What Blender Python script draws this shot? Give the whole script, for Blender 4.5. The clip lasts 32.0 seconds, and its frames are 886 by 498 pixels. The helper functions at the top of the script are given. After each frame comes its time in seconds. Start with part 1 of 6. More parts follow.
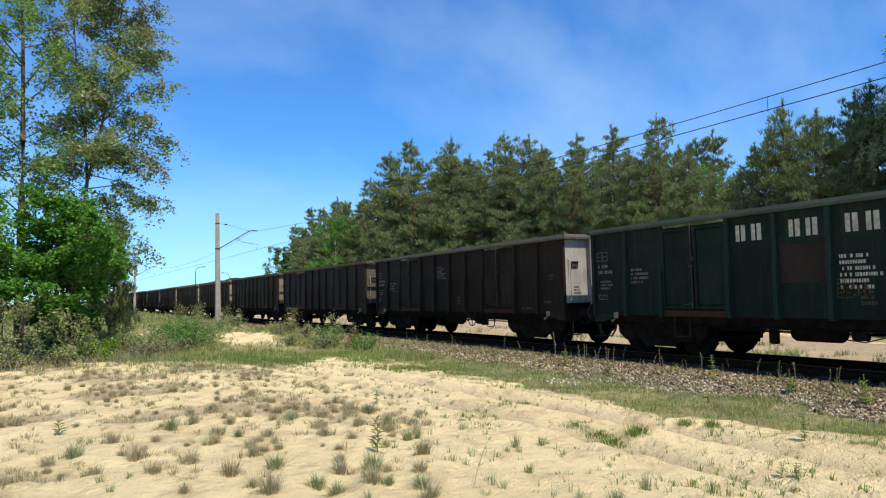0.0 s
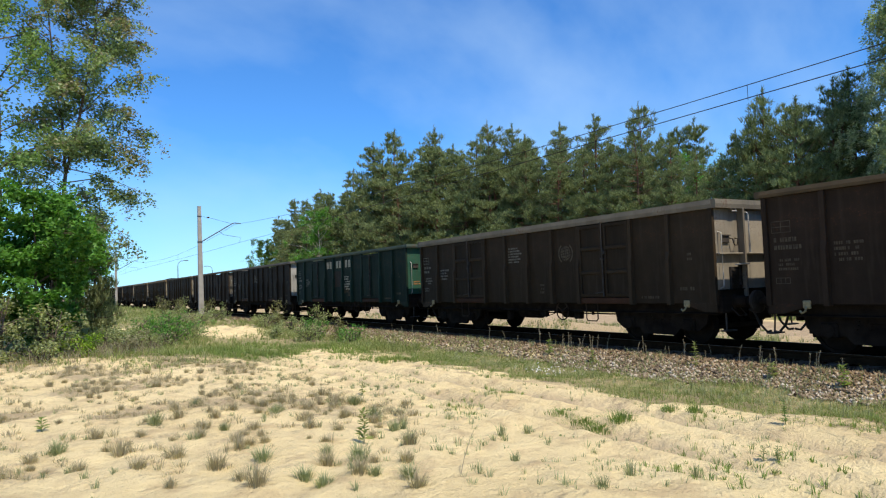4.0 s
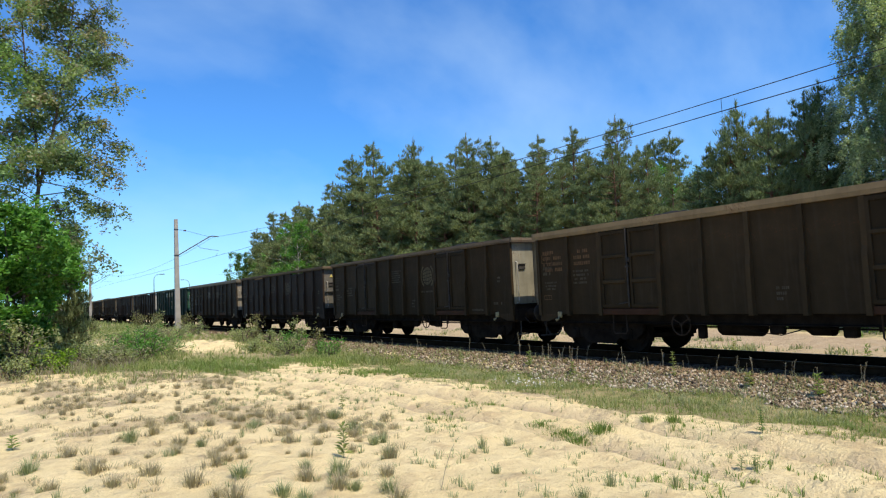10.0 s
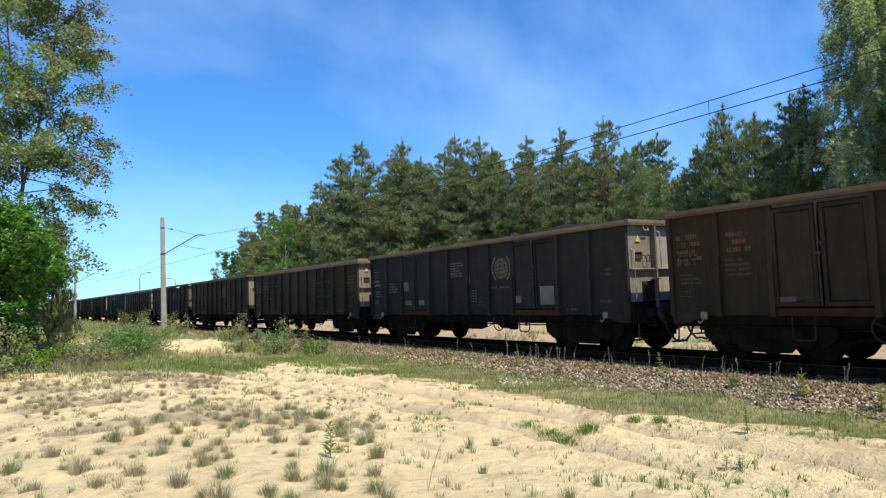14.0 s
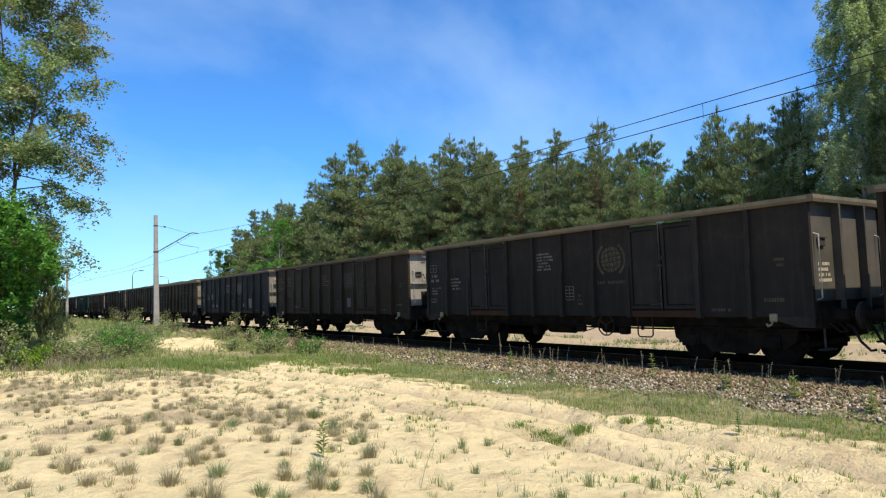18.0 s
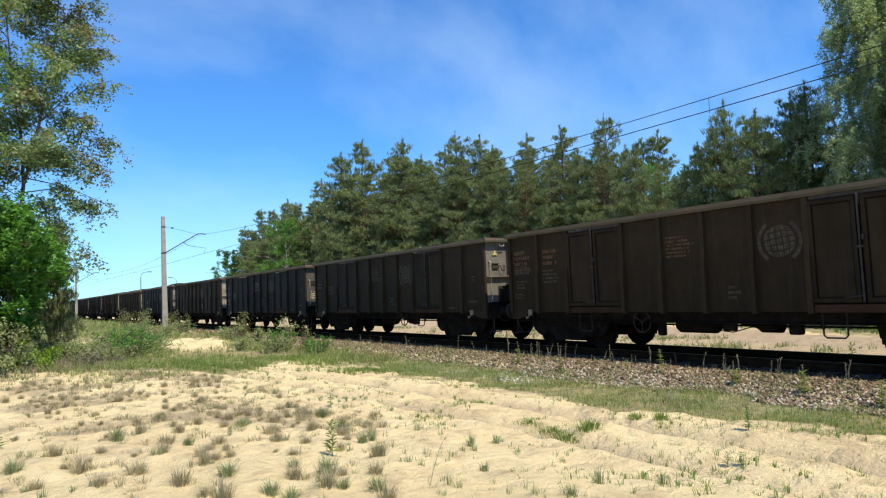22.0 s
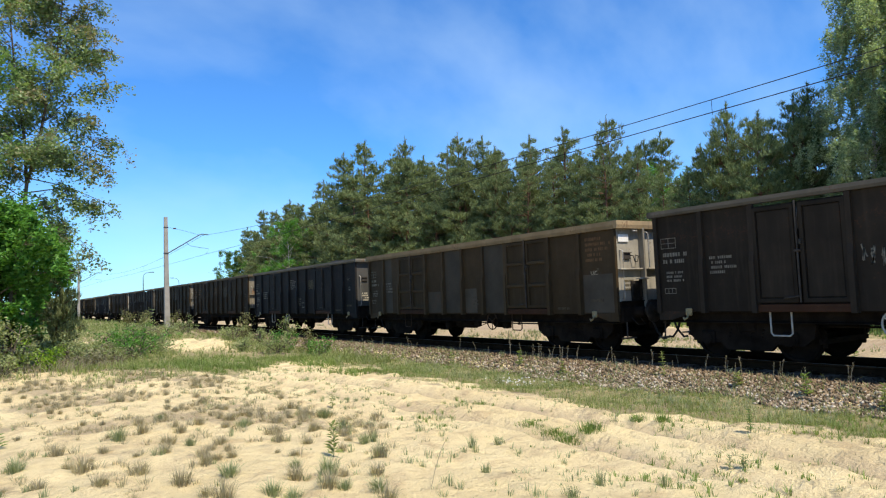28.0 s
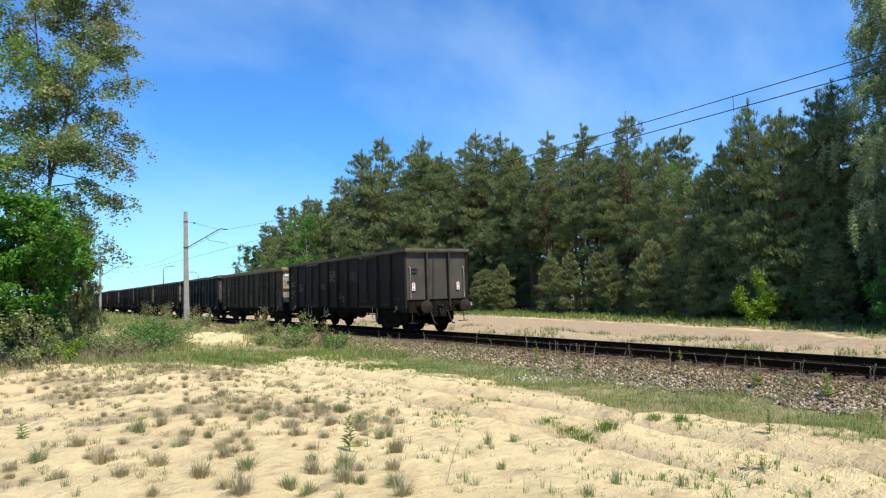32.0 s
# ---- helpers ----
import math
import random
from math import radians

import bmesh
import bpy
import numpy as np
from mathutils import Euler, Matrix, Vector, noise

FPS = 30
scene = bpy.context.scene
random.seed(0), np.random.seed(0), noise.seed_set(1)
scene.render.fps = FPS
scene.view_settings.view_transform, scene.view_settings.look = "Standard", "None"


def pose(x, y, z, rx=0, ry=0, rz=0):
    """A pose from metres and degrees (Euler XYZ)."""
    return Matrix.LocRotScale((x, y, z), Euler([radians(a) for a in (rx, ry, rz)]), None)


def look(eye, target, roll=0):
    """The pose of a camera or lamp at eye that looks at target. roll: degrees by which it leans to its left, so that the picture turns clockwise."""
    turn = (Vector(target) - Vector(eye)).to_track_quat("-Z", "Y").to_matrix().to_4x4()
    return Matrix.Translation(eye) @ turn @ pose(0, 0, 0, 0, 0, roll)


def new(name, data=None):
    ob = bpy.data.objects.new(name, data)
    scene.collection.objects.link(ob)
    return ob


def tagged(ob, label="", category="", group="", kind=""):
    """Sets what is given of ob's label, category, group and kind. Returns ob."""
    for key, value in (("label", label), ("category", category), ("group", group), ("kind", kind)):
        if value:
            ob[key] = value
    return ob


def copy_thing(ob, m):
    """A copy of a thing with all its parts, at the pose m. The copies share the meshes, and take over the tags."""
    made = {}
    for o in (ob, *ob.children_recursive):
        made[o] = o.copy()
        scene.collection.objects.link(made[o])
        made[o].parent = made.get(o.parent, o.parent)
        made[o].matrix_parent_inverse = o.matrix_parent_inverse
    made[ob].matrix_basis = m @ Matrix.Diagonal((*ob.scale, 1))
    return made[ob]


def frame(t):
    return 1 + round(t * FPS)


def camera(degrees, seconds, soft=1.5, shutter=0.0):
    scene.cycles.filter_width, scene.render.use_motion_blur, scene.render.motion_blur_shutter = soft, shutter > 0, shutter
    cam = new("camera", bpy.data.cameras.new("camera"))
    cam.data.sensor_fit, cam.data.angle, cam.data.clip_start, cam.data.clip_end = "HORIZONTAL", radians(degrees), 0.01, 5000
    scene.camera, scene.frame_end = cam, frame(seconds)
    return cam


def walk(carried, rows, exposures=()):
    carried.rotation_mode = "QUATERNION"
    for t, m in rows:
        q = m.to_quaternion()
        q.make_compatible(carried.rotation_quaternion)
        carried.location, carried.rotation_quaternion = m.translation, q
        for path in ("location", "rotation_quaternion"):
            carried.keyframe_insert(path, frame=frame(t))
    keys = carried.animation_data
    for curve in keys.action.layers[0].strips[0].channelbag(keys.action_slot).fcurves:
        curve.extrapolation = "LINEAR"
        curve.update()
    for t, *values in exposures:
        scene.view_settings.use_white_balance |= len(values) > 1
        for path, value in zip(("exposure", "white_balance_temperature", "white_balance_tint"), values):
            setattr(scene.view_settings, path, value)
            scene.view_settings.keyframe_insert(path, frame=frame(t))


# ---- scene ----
# camera: hand-held at one spot beside the line, turning a little
EYE = Vector((0.0, 0.0, 1.626))
TRACK_X = 13.947
cam = camera(66.31, 32.0, soft=1.2)


def aim(yaw, pitch, roll):
    a, b = radians(yaw), radians(pitch)
    way = Vector((math.sin(a) * math.cos(b), math.cos(a) * math.cos(b), math.sin(b)))
    return look(EYE, EYE + way * 10, roll)


walk(cam, [(t, aim(a, b, c)) for t, a, b, c in (
    (0.0, 29.987, 3.772, -1.47), (0.5, 30.043, 3.75, -1.538), (1.0, 29.984, 3.422, -1.813), (1.5, 29.998, 3.273, -2.077),
    (2.0, 30.247, 3.325, -2.148), (2.5, 30.366, 3.087, -2.259), (3.0, 30.673, 3.196, -2.093), (3.5, 30.961, 3.065, -2.118),
    (5.5, 32.07, 2.8, -2.286), (6.0, 32.082, 2.861, -2.149), (6.5, 32.428, 3.174, -1.895), (7.0, 32.205, 3.283, -1.555),
    (7.5, 32.415, 3.374, -1.474), (8.0, 32.428, 3.321, -1.44), (8.5, 32.609, 3.43, -1.469), (9.0, 32.849, 4.041, -1.846),
    (9.5, 32.79, 3.824, -2.31), (10.0, 33.069, 3.889, -2.593), (10.5, 32.842, 3.955, -2.176), (11.0, 33.2, 3.94, -1.996),
    (11.5, 33.268, 4.118, -1.995), (12.0, 33.517, 4.085, -2.091), (12.5, 33.441, 4.065, -1.877), (13.0, 33.578, 4.024, -1.802),
    (13.5, 34.075, 3.971, -2.158), (14.0, 34.058, 3.847, -2.339), (14.5, 34.741, 4.031, -2.745), (15.0, 34.617, 4.155, -2.871),
    (15.5, 35.361, 4.023, -2.744), (17.5, 34.907, 3.766, -2.368), (18.0, 34.556, 3.825, -1.959), (18.5, 34.411, 3.636, -1.762),
    (19.0, 34.129, 3.49, -1.794), (19.5, 33.961, 3.564, -1.96), (20.0, 34.019, 3.755, -2.147), (20.5, 33.993, 3.644, -2.306),
    (21.0, 33.963, 3.548, -2.409), (21.5, 34.062, 3.52, -2.602), (22.0, 33.995, 3.679, -2.556), (22.5, 33.932, 3.796, -2.42),
    (23.0, 33.833, 3.63, -2.313), (23.5, 33.877, 3.493, -2.172), (24.0, 33.959, 3.478, -2.182), (24.5, 34.051, 3.628, -2.137),
    (25.0, 33.972, 3.504, -2.202), (25.5, 33.895, 3.436, -2.244), (27.5, 33.74, 3.756, -2.291), (28.0, 33.823, 3.79, -2.384),
    (28.5, 33.573, 3.865, -2.604), (29.0, 33.222, 3.95, -2.601), (29.5, 33.121, 3.893, -2.333), (30.0, 33.268, 3.886, -2.171),
    (30.5, 32.824, 4.021, -2.105), (31.0, 32.585, 4.075, -1.951), (31.5, 32.318, 3.904, -1.809), (32.0, 32.362, 3.534, -1.835))],
    exposures=[(0.0, 0.20), (8.0, 0.21), (13.0, 0.30), (32.0, 0.32)])

# ---- light ----
SUN_EL, SUN_AZ = 58.0, 176.5        # degrees; azimuth clockwise from +Y, the way the line runs
SUN_TO = Vector((math.sin(radians(SUN_AZ)) * math.cos(radians(SUN_EL)),
                 math.cos(radians(SUN_AZ)) * math.cos(radians(SUN_EL)), math.sin(radians(SUN_EL))))
world = bpy.data.worlds.new("sky")
scene.world = world
world.use_nodes = True
wn, wl = world.node_tree.nodes, world.node_tree.links
wn.clear()
w_out, w_bg = wn.new("ShaderNodeOutputWorld"), wn.new("ShaderNodeBackground")
w_sky = wn.new("ShaderNodeTexSky")
w_sky.sky_type, w_sky.sun_disc = "NISHITA", False
w_sky.sun_elevation, w_sky.sun_rotation = radians(SUN_EL), radians(SUN_AZ)
w_sky.air_density, w_sky.dust_density, w_sky.ozone_density = 1.0, 0.1, 4.0
# thin cirrus drawn out across the sky
w_co, w_map = wn.new("ShaderNodeTexCoord"), wn.new("ShaderNodeMapping")
w_map.inputs["Location"].default_value = (-0.9, 1.7, 0.6)
w_map.inputs["Rotation"].default_value = (0.3, 0.5, 0.9)
w_map.inputs["Scale"].default_value = (1.2, 4.0, 3.0)
w_noise, w_ramp, w_mix = wn.new("ShaderNodeTexNoise"), wn.new("ShaderNodeValToRGB"), wn.new("ShaderNodeMixRGB")
w_noise.inputs["Scale"].default_value, w_noise.inputs["Detail"].default_value = 1.6, 6.0
w_ramp.color_ramp.elements[0].position, w_ramp.color_ramp.elements[1].position = 0.38, 0.82
w_ramp.color_ramp.elements[1].color = (0.42, 0.42, 0.42, 1)
w_mix.inputs[2].default_value = (5.6, 7.4, 8.9, 1)
wl.new(w_co.outputs["Generated"], w_map.inputs["Vector"])
wl.new(w_map.outputs["Vector"], w_noise.inputs["Vector"])
wl.new(w_noise.outputs["Fac"], w_ramp.inputs["Fac"])
wl.new(w_ramp.outputs["Color"], w_mix.inputs["Fac"])
w_tint = wn.new("ShaderNodeMixRGB")
w_tint.blend_type = "MULTIPLY"
w_tint.inputs[0].default_value, w_tint.inputs[2].default_value = 1.0, (0.49, 0.985, 1.48, 1)
wl.new(w_sky.outputs["Color"], w_tint.inputs[1])
wl.new(w_tint.outputs["Color"], w_mix.inputs[1])
wl.new(w_mix.outputs["Color"], w_bg.inputs["Color"])
wl.new(w_bg.outputs["Background"], w_out.inputs["Surface"])
w_bg.inputs["Strength"].default_value = 0.113
sun = new("sun", bpy.data.lights.new("sun", "SUN"))
sun.data.energy, sun.data.angle, sun.data.color = 5.0, radians(0.53), (1.0, 0.90, 0.72)
sun.matrix_world = look(SUN_TO * 100, (0, 0, 0))


# ---- materials ----
def material(name, rough=0.7, metal=0.0, spec=0.3):
    m = bpy.data.materials.new(name)
    m.use_nodes = True
    b = m.node_tree.nodes["Principled BSDF"]
    b.inputs["Roughness"].default_value, b.inputs["Metallic"].default_value = rough, metal
    b.inputs["Specular IOR Level"].default_value = spec
    return m, m.node_tree.nodes, m.node_tree.links, b


def noise_node(nodes, links, scale, detail=4.0, rough=0.55, coords="Object", stretch=None):
    co, n = nodes.new("ShaderNodeTexCoord"), nodes.new("ShaderNodeTexNoise")
    n.inputs["Scale"].default_value, n.inputs["Detail"].default_value, n.inputs["Roughness"].default_value = scale, detail, rough
    if stretch:
        mp = nodes.new("ShaderNodeMapping")
        mp.inputs["Scale"].default_value = stretch
        links.new(co.outputs[coords], mp.inputs["Vector"])
        links.new(mp.outputs["Vector"], n.inputs["Vector"])
    else:
        links.new(co.outputs[coords], n.inputs["Vector"])
    return n.outputs["Fac"]


def ramp(nodes, links, fac, stops):
    r = nodes.new("ShaderNodeValToRGB")
    e = r.color_ramp.elements
    while len(e) < len(stops):
        e.new(0.5)
    for k, (at, c) in zip(e, stops):
        k.position = at
        k.color = (*c, 1) if len(c) == 3 else c
    links.new(fac, r.inputs["Fac"])
    return r.outputs["Color"]


def mix(nodes, links, fac, a, b, how="MIX"):
    m = nodes.new("ShaderNodeMixRGB")
    m.blend_type = how
    for sock, val in zip(m.inputs, (fac, a, b)):
        if isinstance(val, (int, float)):
            sock.default_value = val
        elif isinstance(val, tuple):
            sock.default_value = (*val, 1) if len(val) == 3 else val
        else:
            links.new(val, sock)
    return m.outputs["Color"]


def bump(nodes, links, b, height, strength, distance):
    n = nodes.new("ShaderNodeBump")
    n.inputs["Strength"].default_value, n.inputs["Distance"].default_value = strength, distance
    links.new(height, n.inputs["Height"])
    links.new(n.outputs["Normal"], b.inputs["Normal"])


def simple(name, colour, rough=0.7, metal=0.0, var=0.35, scale=6.0, coords="Object", grain=0.25, depth=0.004, spec=0.3):
    """One colour, varied at two scales, with a fine relief."""
    m, n, l, b = material(name, rough, metal, spec)
    big = noise_node(n, l, scale, 3.0, coords=coords)
    fine = noise_node(n, l, scale * 14, 5.0, 0.65, coords=coords)
    lo, hi = tuple(c * (1 - var) for c in colour), tuple(min(1, c * (1 + var)) for c in colour)
    c = ramp(n, l, big, ((0.3, lo), (0.7, hi)))
    d = ramp(n, l, fine, ((0.3, (1 - var * 0.6,) * 3), (0.7, (1.0,) * 3)))
    l.new(mix(n, l, 1.0, c, d, "MULTIPLY"), b.inputs["Base Color"])
    bump(n, l, b, fine, grain, depth)
    return m


def leafy(name, dark, light, rough=0.55, trans=0.35, scale=0.6):
    """Leaves or blades: colour by island, with light passing through."""
    m, n, l, b = material(name, rough, 0.0, 0.25)
    g = n.new("ShaderNodeNewGeometry")
    c = ramp(n, l, g.outputs["Random Per Island"], ((0.0, dark), (1.0, light)))
    big = noise_node(n, l, scale, 2.0)
    c = mix(n, l, 1.0, c, ramp(n, l, big, ((0.3, (0.68, 0.72, 0.68)), (0.72, (1.0, 1.0, 1.0)))), "MULTIPLY")
    l.new(c, b.inputs["Base Color"])
    t, mx, out = n.new("ShaderNodeBsdfTranslucent"), n.new("ShaderNodeMixShader"), n["Material Output"]
    l.new(mix(n, l, 1.0, c, (1.0, 1.15, 0.55), "MULTIPLY"), t.inputs["Color"])
    mx.inputs["Fac"].default_value = trans
    l.new(b.outputs["BSDF"], mx.inputs[1])
    l.new(t.outputs["BSDF"], mx.inputs[2])
    l.new(mx.outputs["Shader"], out.inputs["Surface"])
    return m


def wagon_paint():
    """Old wagon paint: the object's own colour, faded in blotches, with coal dust, streaks and rust."""
    m, n, l, b = material("wagon_paint", 0.7, 0.0, 0.09)
    info = n.new("ShaderNodeObjectInfo")
    big = noise_node(n, l, 1.3, 4.0)
    streak = noise_node(n, l, 1.0, 5.0, 0.6, stretch=(9.0, 9.0, 0.8))
    fine = noise_node(n, l, 26.0, 6.0, 0.7)
    c = mix(n, l, 1.0, info.outputs["Color"], ramp(n, l, big, ((0.25, (0.49, 0.455, 0.40)), (0.75, (0.98, 0.915, 0.80)))), "MULTIPLY")
    c = mix(n, l, ramp(n, l, streak, ((0.52, (0, 0, 0)), (0.78, (0.32, 0.32, 0.32)))), c, (0.062, 0.048, 0.033))
    rust = n.new("ShaderNodeMath")
    rust.operation = "MULTIPLY"
    l.new(fine, rust.inputs[0])
    l.new(big, rust.inputs[1])
    c = mix(n, l, ramp(n, l, rust.outputs[0], ((0.31, (0, 0, 0)), (0.42, (0.75, 0.75, 0.75)))), c, (0.085, 0.035, 0.018))
    tint = n.new("ShaderNodeHueSaturation")
    vary = n.new("ShaderNodeMapRange")
    vary.inputs["To Min"].default_value, vary.inputs["To Max"].default_value = 0.85, 1.15
    l.new(info.outputs["Random"], vary.inputs["Value"])
    l.new(vary.outputs["Result"], tint.inputs["Value"])
    l.new(c, tint.inputs["Color"])
    l.new(tint.outputs["Color"], b.inputs["Base Color"])
    l.new(ramp(n, l, fine, ((0.3, (0.6,) * 3), (0.8, (0.85,) * 3))), b.inputs["Roughness"])
    bump(n, l, b, fine, 0.25, 0.004)
    return m


def ground_material():
    m, n, l, b = material("sandy_ground", 0.95, 0.0, 0.1)
    cover = n.new("ShaderNodeAttribute")
    cover.attribute_name = "cover"
    big = noise_node(n, l, 0.35, 4.0)
    mid = noise_node(n, l, 2.2, 5.0, 0.6)
    fine = noise_node(n, l, 38.0, 6.0, 0.7)
    sand = ramp(n, l, big, ((0.3, (0.72, 0.575, 0.315)), (0.7, (0.84, 0.69, 0.395))))
    sand = mix(n, l, ramp(n, l, mid, ((0.49, (0, 0, 0)), (0.70, (0.75, 0.75, 0.75)))), sand, (0.51, 0.375, 0.215))
    sand = mix(n, l, ramp(n, l, fine, ((0.55, (0, 0, 0)), (0.72, (0.55, 0.55, 0.55)))), sand, (0.34, 0.24, 0.14))
    soil = ramp(n, l, mid, ((0.3, (0.22, 0.20, 0.09)), (0.55, (0.34, 0.29, 0.15)), (0.75, (0.54, 0.44, 0.26))))
    edge = n.new("ShaderNodeMath")
    edge.operation = "ADD"
    l.new(cover.outputs["Fac"], edge.inputs[0])
    shift = n.new("ShaderNodeMapRange")
    shift.inputs["To Min"].default_value, shift.inputs["To Max"].default_value = -0.45, 0.45
    l.new(mid, shift.inputs["Value"])
    l.new(shift.outputs["Result"], edge.inputs[1])
    c = mix(n, l, ramp(n, l, edge.outputs[0], ((0.35, (0, 0, 0)), (0.65, (1, 1, 1)))), sand, soil)
    road = n.new("ShaderNodeAttribute")
    road.attribute_name = "trodden"
    c = mix(n, l, road.outputs["Fac"], c, ramp(n, l, mid, ((0.3, (0.37, 0.28, 0.185)), (0.7, (0.47, 0.37, 0.255)))))
    litter = n.new("ShaderNodeAttribute")
    litter.attribute_name = "litter"
    fleck = n.new("ShaderNodeMath")
    fleck.operation = "ADD"
    l.new(litter.outputs["Fac"], fleck.inputs[0])
    l.new(noise_node(n, l, 9.0, 6.0, 0.75), fleck.inputs[1])
    c = mix(n, l, ramp(n, l, fleck.outputs[0], ((0.62, (0, 0, 0)), (0.88, (0.65, 0.65, 0.65)))), c, ramp(n, l, fine, ((0.3, (0.20, 0.15, 0.10)), (0.7, (0.42, 0.33, 0.23)))))
    # track bed: oily stone, with the shade of rails and train in its colour
    bed = n.new("ShaderNodeAttribute")
    bed.attribute_name = "bed"
    c = mix(n, l, bed.outputs["Fac"], c, ramp(n, l, fine, ((0.3, (0.028, 0.018, 0.010)), (0.7, (0.085, 0.056, 0.033)))))
    l.new(c, b.inputs["Base Color"])
    add, crust = n.new("ShaderNodeMath"), n.new("ShaderNodeMath")
    add.operation = crust.operation = "ADD"
    l.new(mid, add.inputs[0])
    l.new(fine, add.inputs[1])
    ledge = ramp(n, l, noise_node(n, l, 3.2, 4.0, 0.6), ((0.40, (0, 0, 0)), (0.48, (0.5,) * 3), (0.54, (0.55,) * 3), (0.62, (1, 1, 1))))
    l.new(add.outputs[0], crust.inputs[0])
    l.new(ledge, crust.inputs[1])
    bump(n, l, b, crust.outputs[0], 0.9, 0.050)
    return m


PAINT = wagon_paint()
GROUND = ground_material()
GRIME = simple("oily_black_steel", (0.0165, 0.0125, 0.0095), 0.95, 0.0, 0.5, 3.0, spec=0.05)
DARK_STEEL = simple("dark_steel", (0.032, 0.027, 0.023), 0.75, 0.0, 0.4, 5.0, spec=0.12)
RUSTY = simple("rusty_steel", (0.040, 0.027, 0.018), 0.9, 0.0, 0.4, 6.0, spec=0.1)
WORN_STEEL = simple("worn_steel", (0.045, 0.038, 0.032), 0.7, 0.0, 0.4, 6.0, spec=0.2)
RAIL_STEEL = simple("rail_steel", (0.032, 0.018, 0.009), 0.95, 0.0, 0.4, 4.0, spec=0.03)
RAIL_TOP = simple("polished_rail_head", (0.16, 0.15, 0.14), 0.4, 0.8, 0.15, 3.0)
RUBBER = simple("black_rubber", (0.02, 0.02, 0.02), 0.7, 0.0, 0.3, 8.0)
COAL = simple("coal", (0.008, 0.0075, 0.007), 0.95, 0.0, 0.6, 7.0, grain=0.8, depth=0.02)
SLEEPER = simple("weathered_sleeper", (0.10, 0.072, 0.05), 0.9, 0.0, 0.4, 5.0, grain=0.5)
CONCRETE = simple("weathered_concrete", (0.30, 0.28, 0.25), 0.9, 0.0, 0.18, 2.0, grain=0.3)
GALVANISED = simple("galvanised_steel", (0.07, 0.072, 0.078), 0.6, 0.3, 0.2, 6.0)
INSULATOR = simple("brown_ceramic", (0.10, 0.045, 0.03), 0.2, 0.0, 0.2, 10.0)
WIRE = simple("weathered_copper", (0.035, 0.035, 0.038), 0.6, 0.5, 0.2, 10.0)
HANDLE_WHITE = simple("grubby_white_paint", (0.40, 0.375, 0.33), 0.6, 0.0, 0.3, 9.0)
HOOK_YELLOW = simple("grubby_yellow_paint", (0.26, 0.215, 0.115), 0.55, 0.0, 0.35, 12.0)
MARK_WHITE = simple("faded_white_marking", (0.16, 0.145, 0.115), 0.7, 0.0, 0.45, 14.0)
MARK_ORANGE = simple("faded_orange_marking", (0.122, 0.060, 0.021), 0.7, 0.0, 0.45, 14.0)
END_ORANGE = simple("orange_end_lettering", (0.33, 0.15, 0.05), 0.7, 0.0, 0.35, 14.0)
MARK_CREAM = simple("faded_cream_marking", (0.46, 0.41, 0.30), 0.7, 0.0, 0.3, 14.0)
MARK_OLD = simple("dull_yellow_marking", (0.088, 0.066, 0.030), 0.75, 0.0, 0.45, 12.0)
MARK_SAND = simple("sandy_marking", (0.135, 0.105, 0.062), 0.75, 0.0, 0.4, 12.0)
MARK_DIM = simple("nearly_worn_off_marking", (0.066, 0.050, 0.029), 0.75, 0.0, 0.5, 12.0)
BOARD_WHITE = simple("white_board", (0.75, 0.73, 0.70), 0.5, 0.0, 0.1, 9.0)
BOARD_RED = simple("red_board", (0.55, 0.035, 0.025), 0.45, 0.0, 0.15, 9.0)
STICKER_BLUE = simple("blue_sticker", (0.06, 0.22, 0.45), 0.4, 0.0, 0.15, 9.0)
STICKER_ORANGE = simple("orange_sticker", (0.55, 0.14, 0.02), 0.4, 0.0, 0.15, 9.0)
STICKER_YELLOW = simple("yellow_sticker", (0.5, 0.4, 0.12), 0.4, 0.0, 0.15, 9.0)
STONE = None
PINE_BARK = simple("pine_bark", (0.17, 0.095, 0.06), 0.95, 0.0, 0.45, 3.0, grain=0.8, depth=0.02)
BIRCH_BARK = simple("birch_bark", (0.46, 0.43, 0.38), 0.8, 0.0, 0.5, 2.5, grain=0.4)
GREY_BARK = simple("grey_bark", (0.14, 0.11, 0.085), 0.95, 0.0, 0.4, 3.0, grain=0.8, depth=0.02)
NEEDLES = leafy("pine_needles", (0.115, 0.150, 0.062), (0.295, 0.345, 0.152), 0.7, 0.20)
YOUNG_NEEDLES = leafy("young_grey_green_needles", (0.150, 0.170, 0.072), (0.34, 0.365, 0.165), 0.7, 0.24)
NEEDLES_DARK = leafy("dark_needles", (0.108, 0.147, 0.062), (0.27, 0.33, 0.146), 0.7, 0.18)
BIRCH_LEAF = leafy("birch_leaves", (0.17, 0.24, 0.11), (0.38, 0.46, 0.25), 0.42, 0.45)
BIRCH_DRY = leafy("browning_birch_leaves", (0.23, 0.21, 0.125), (0.43, 0.38, 0.245), 0.5, 0.4)
GREEN_BIRCH_LEAF = leafy("green_birch_leaves", (0.15, 0.25, 0.08), (0.34, 0.47, 0.19), 0.42, 0.45)
FRESH_LEAF = leafy("fresh_green_leaves", (0.075, 0.19, 0.03), (0.195, 0.41, 0.08), 0.42, 0.42)
WEEPING_LEAF = leafy("hanging_birch_leaves", (0.26, 0.315, 0.185), (0.58, 0.64, 0.42), 0.45, 0.45)
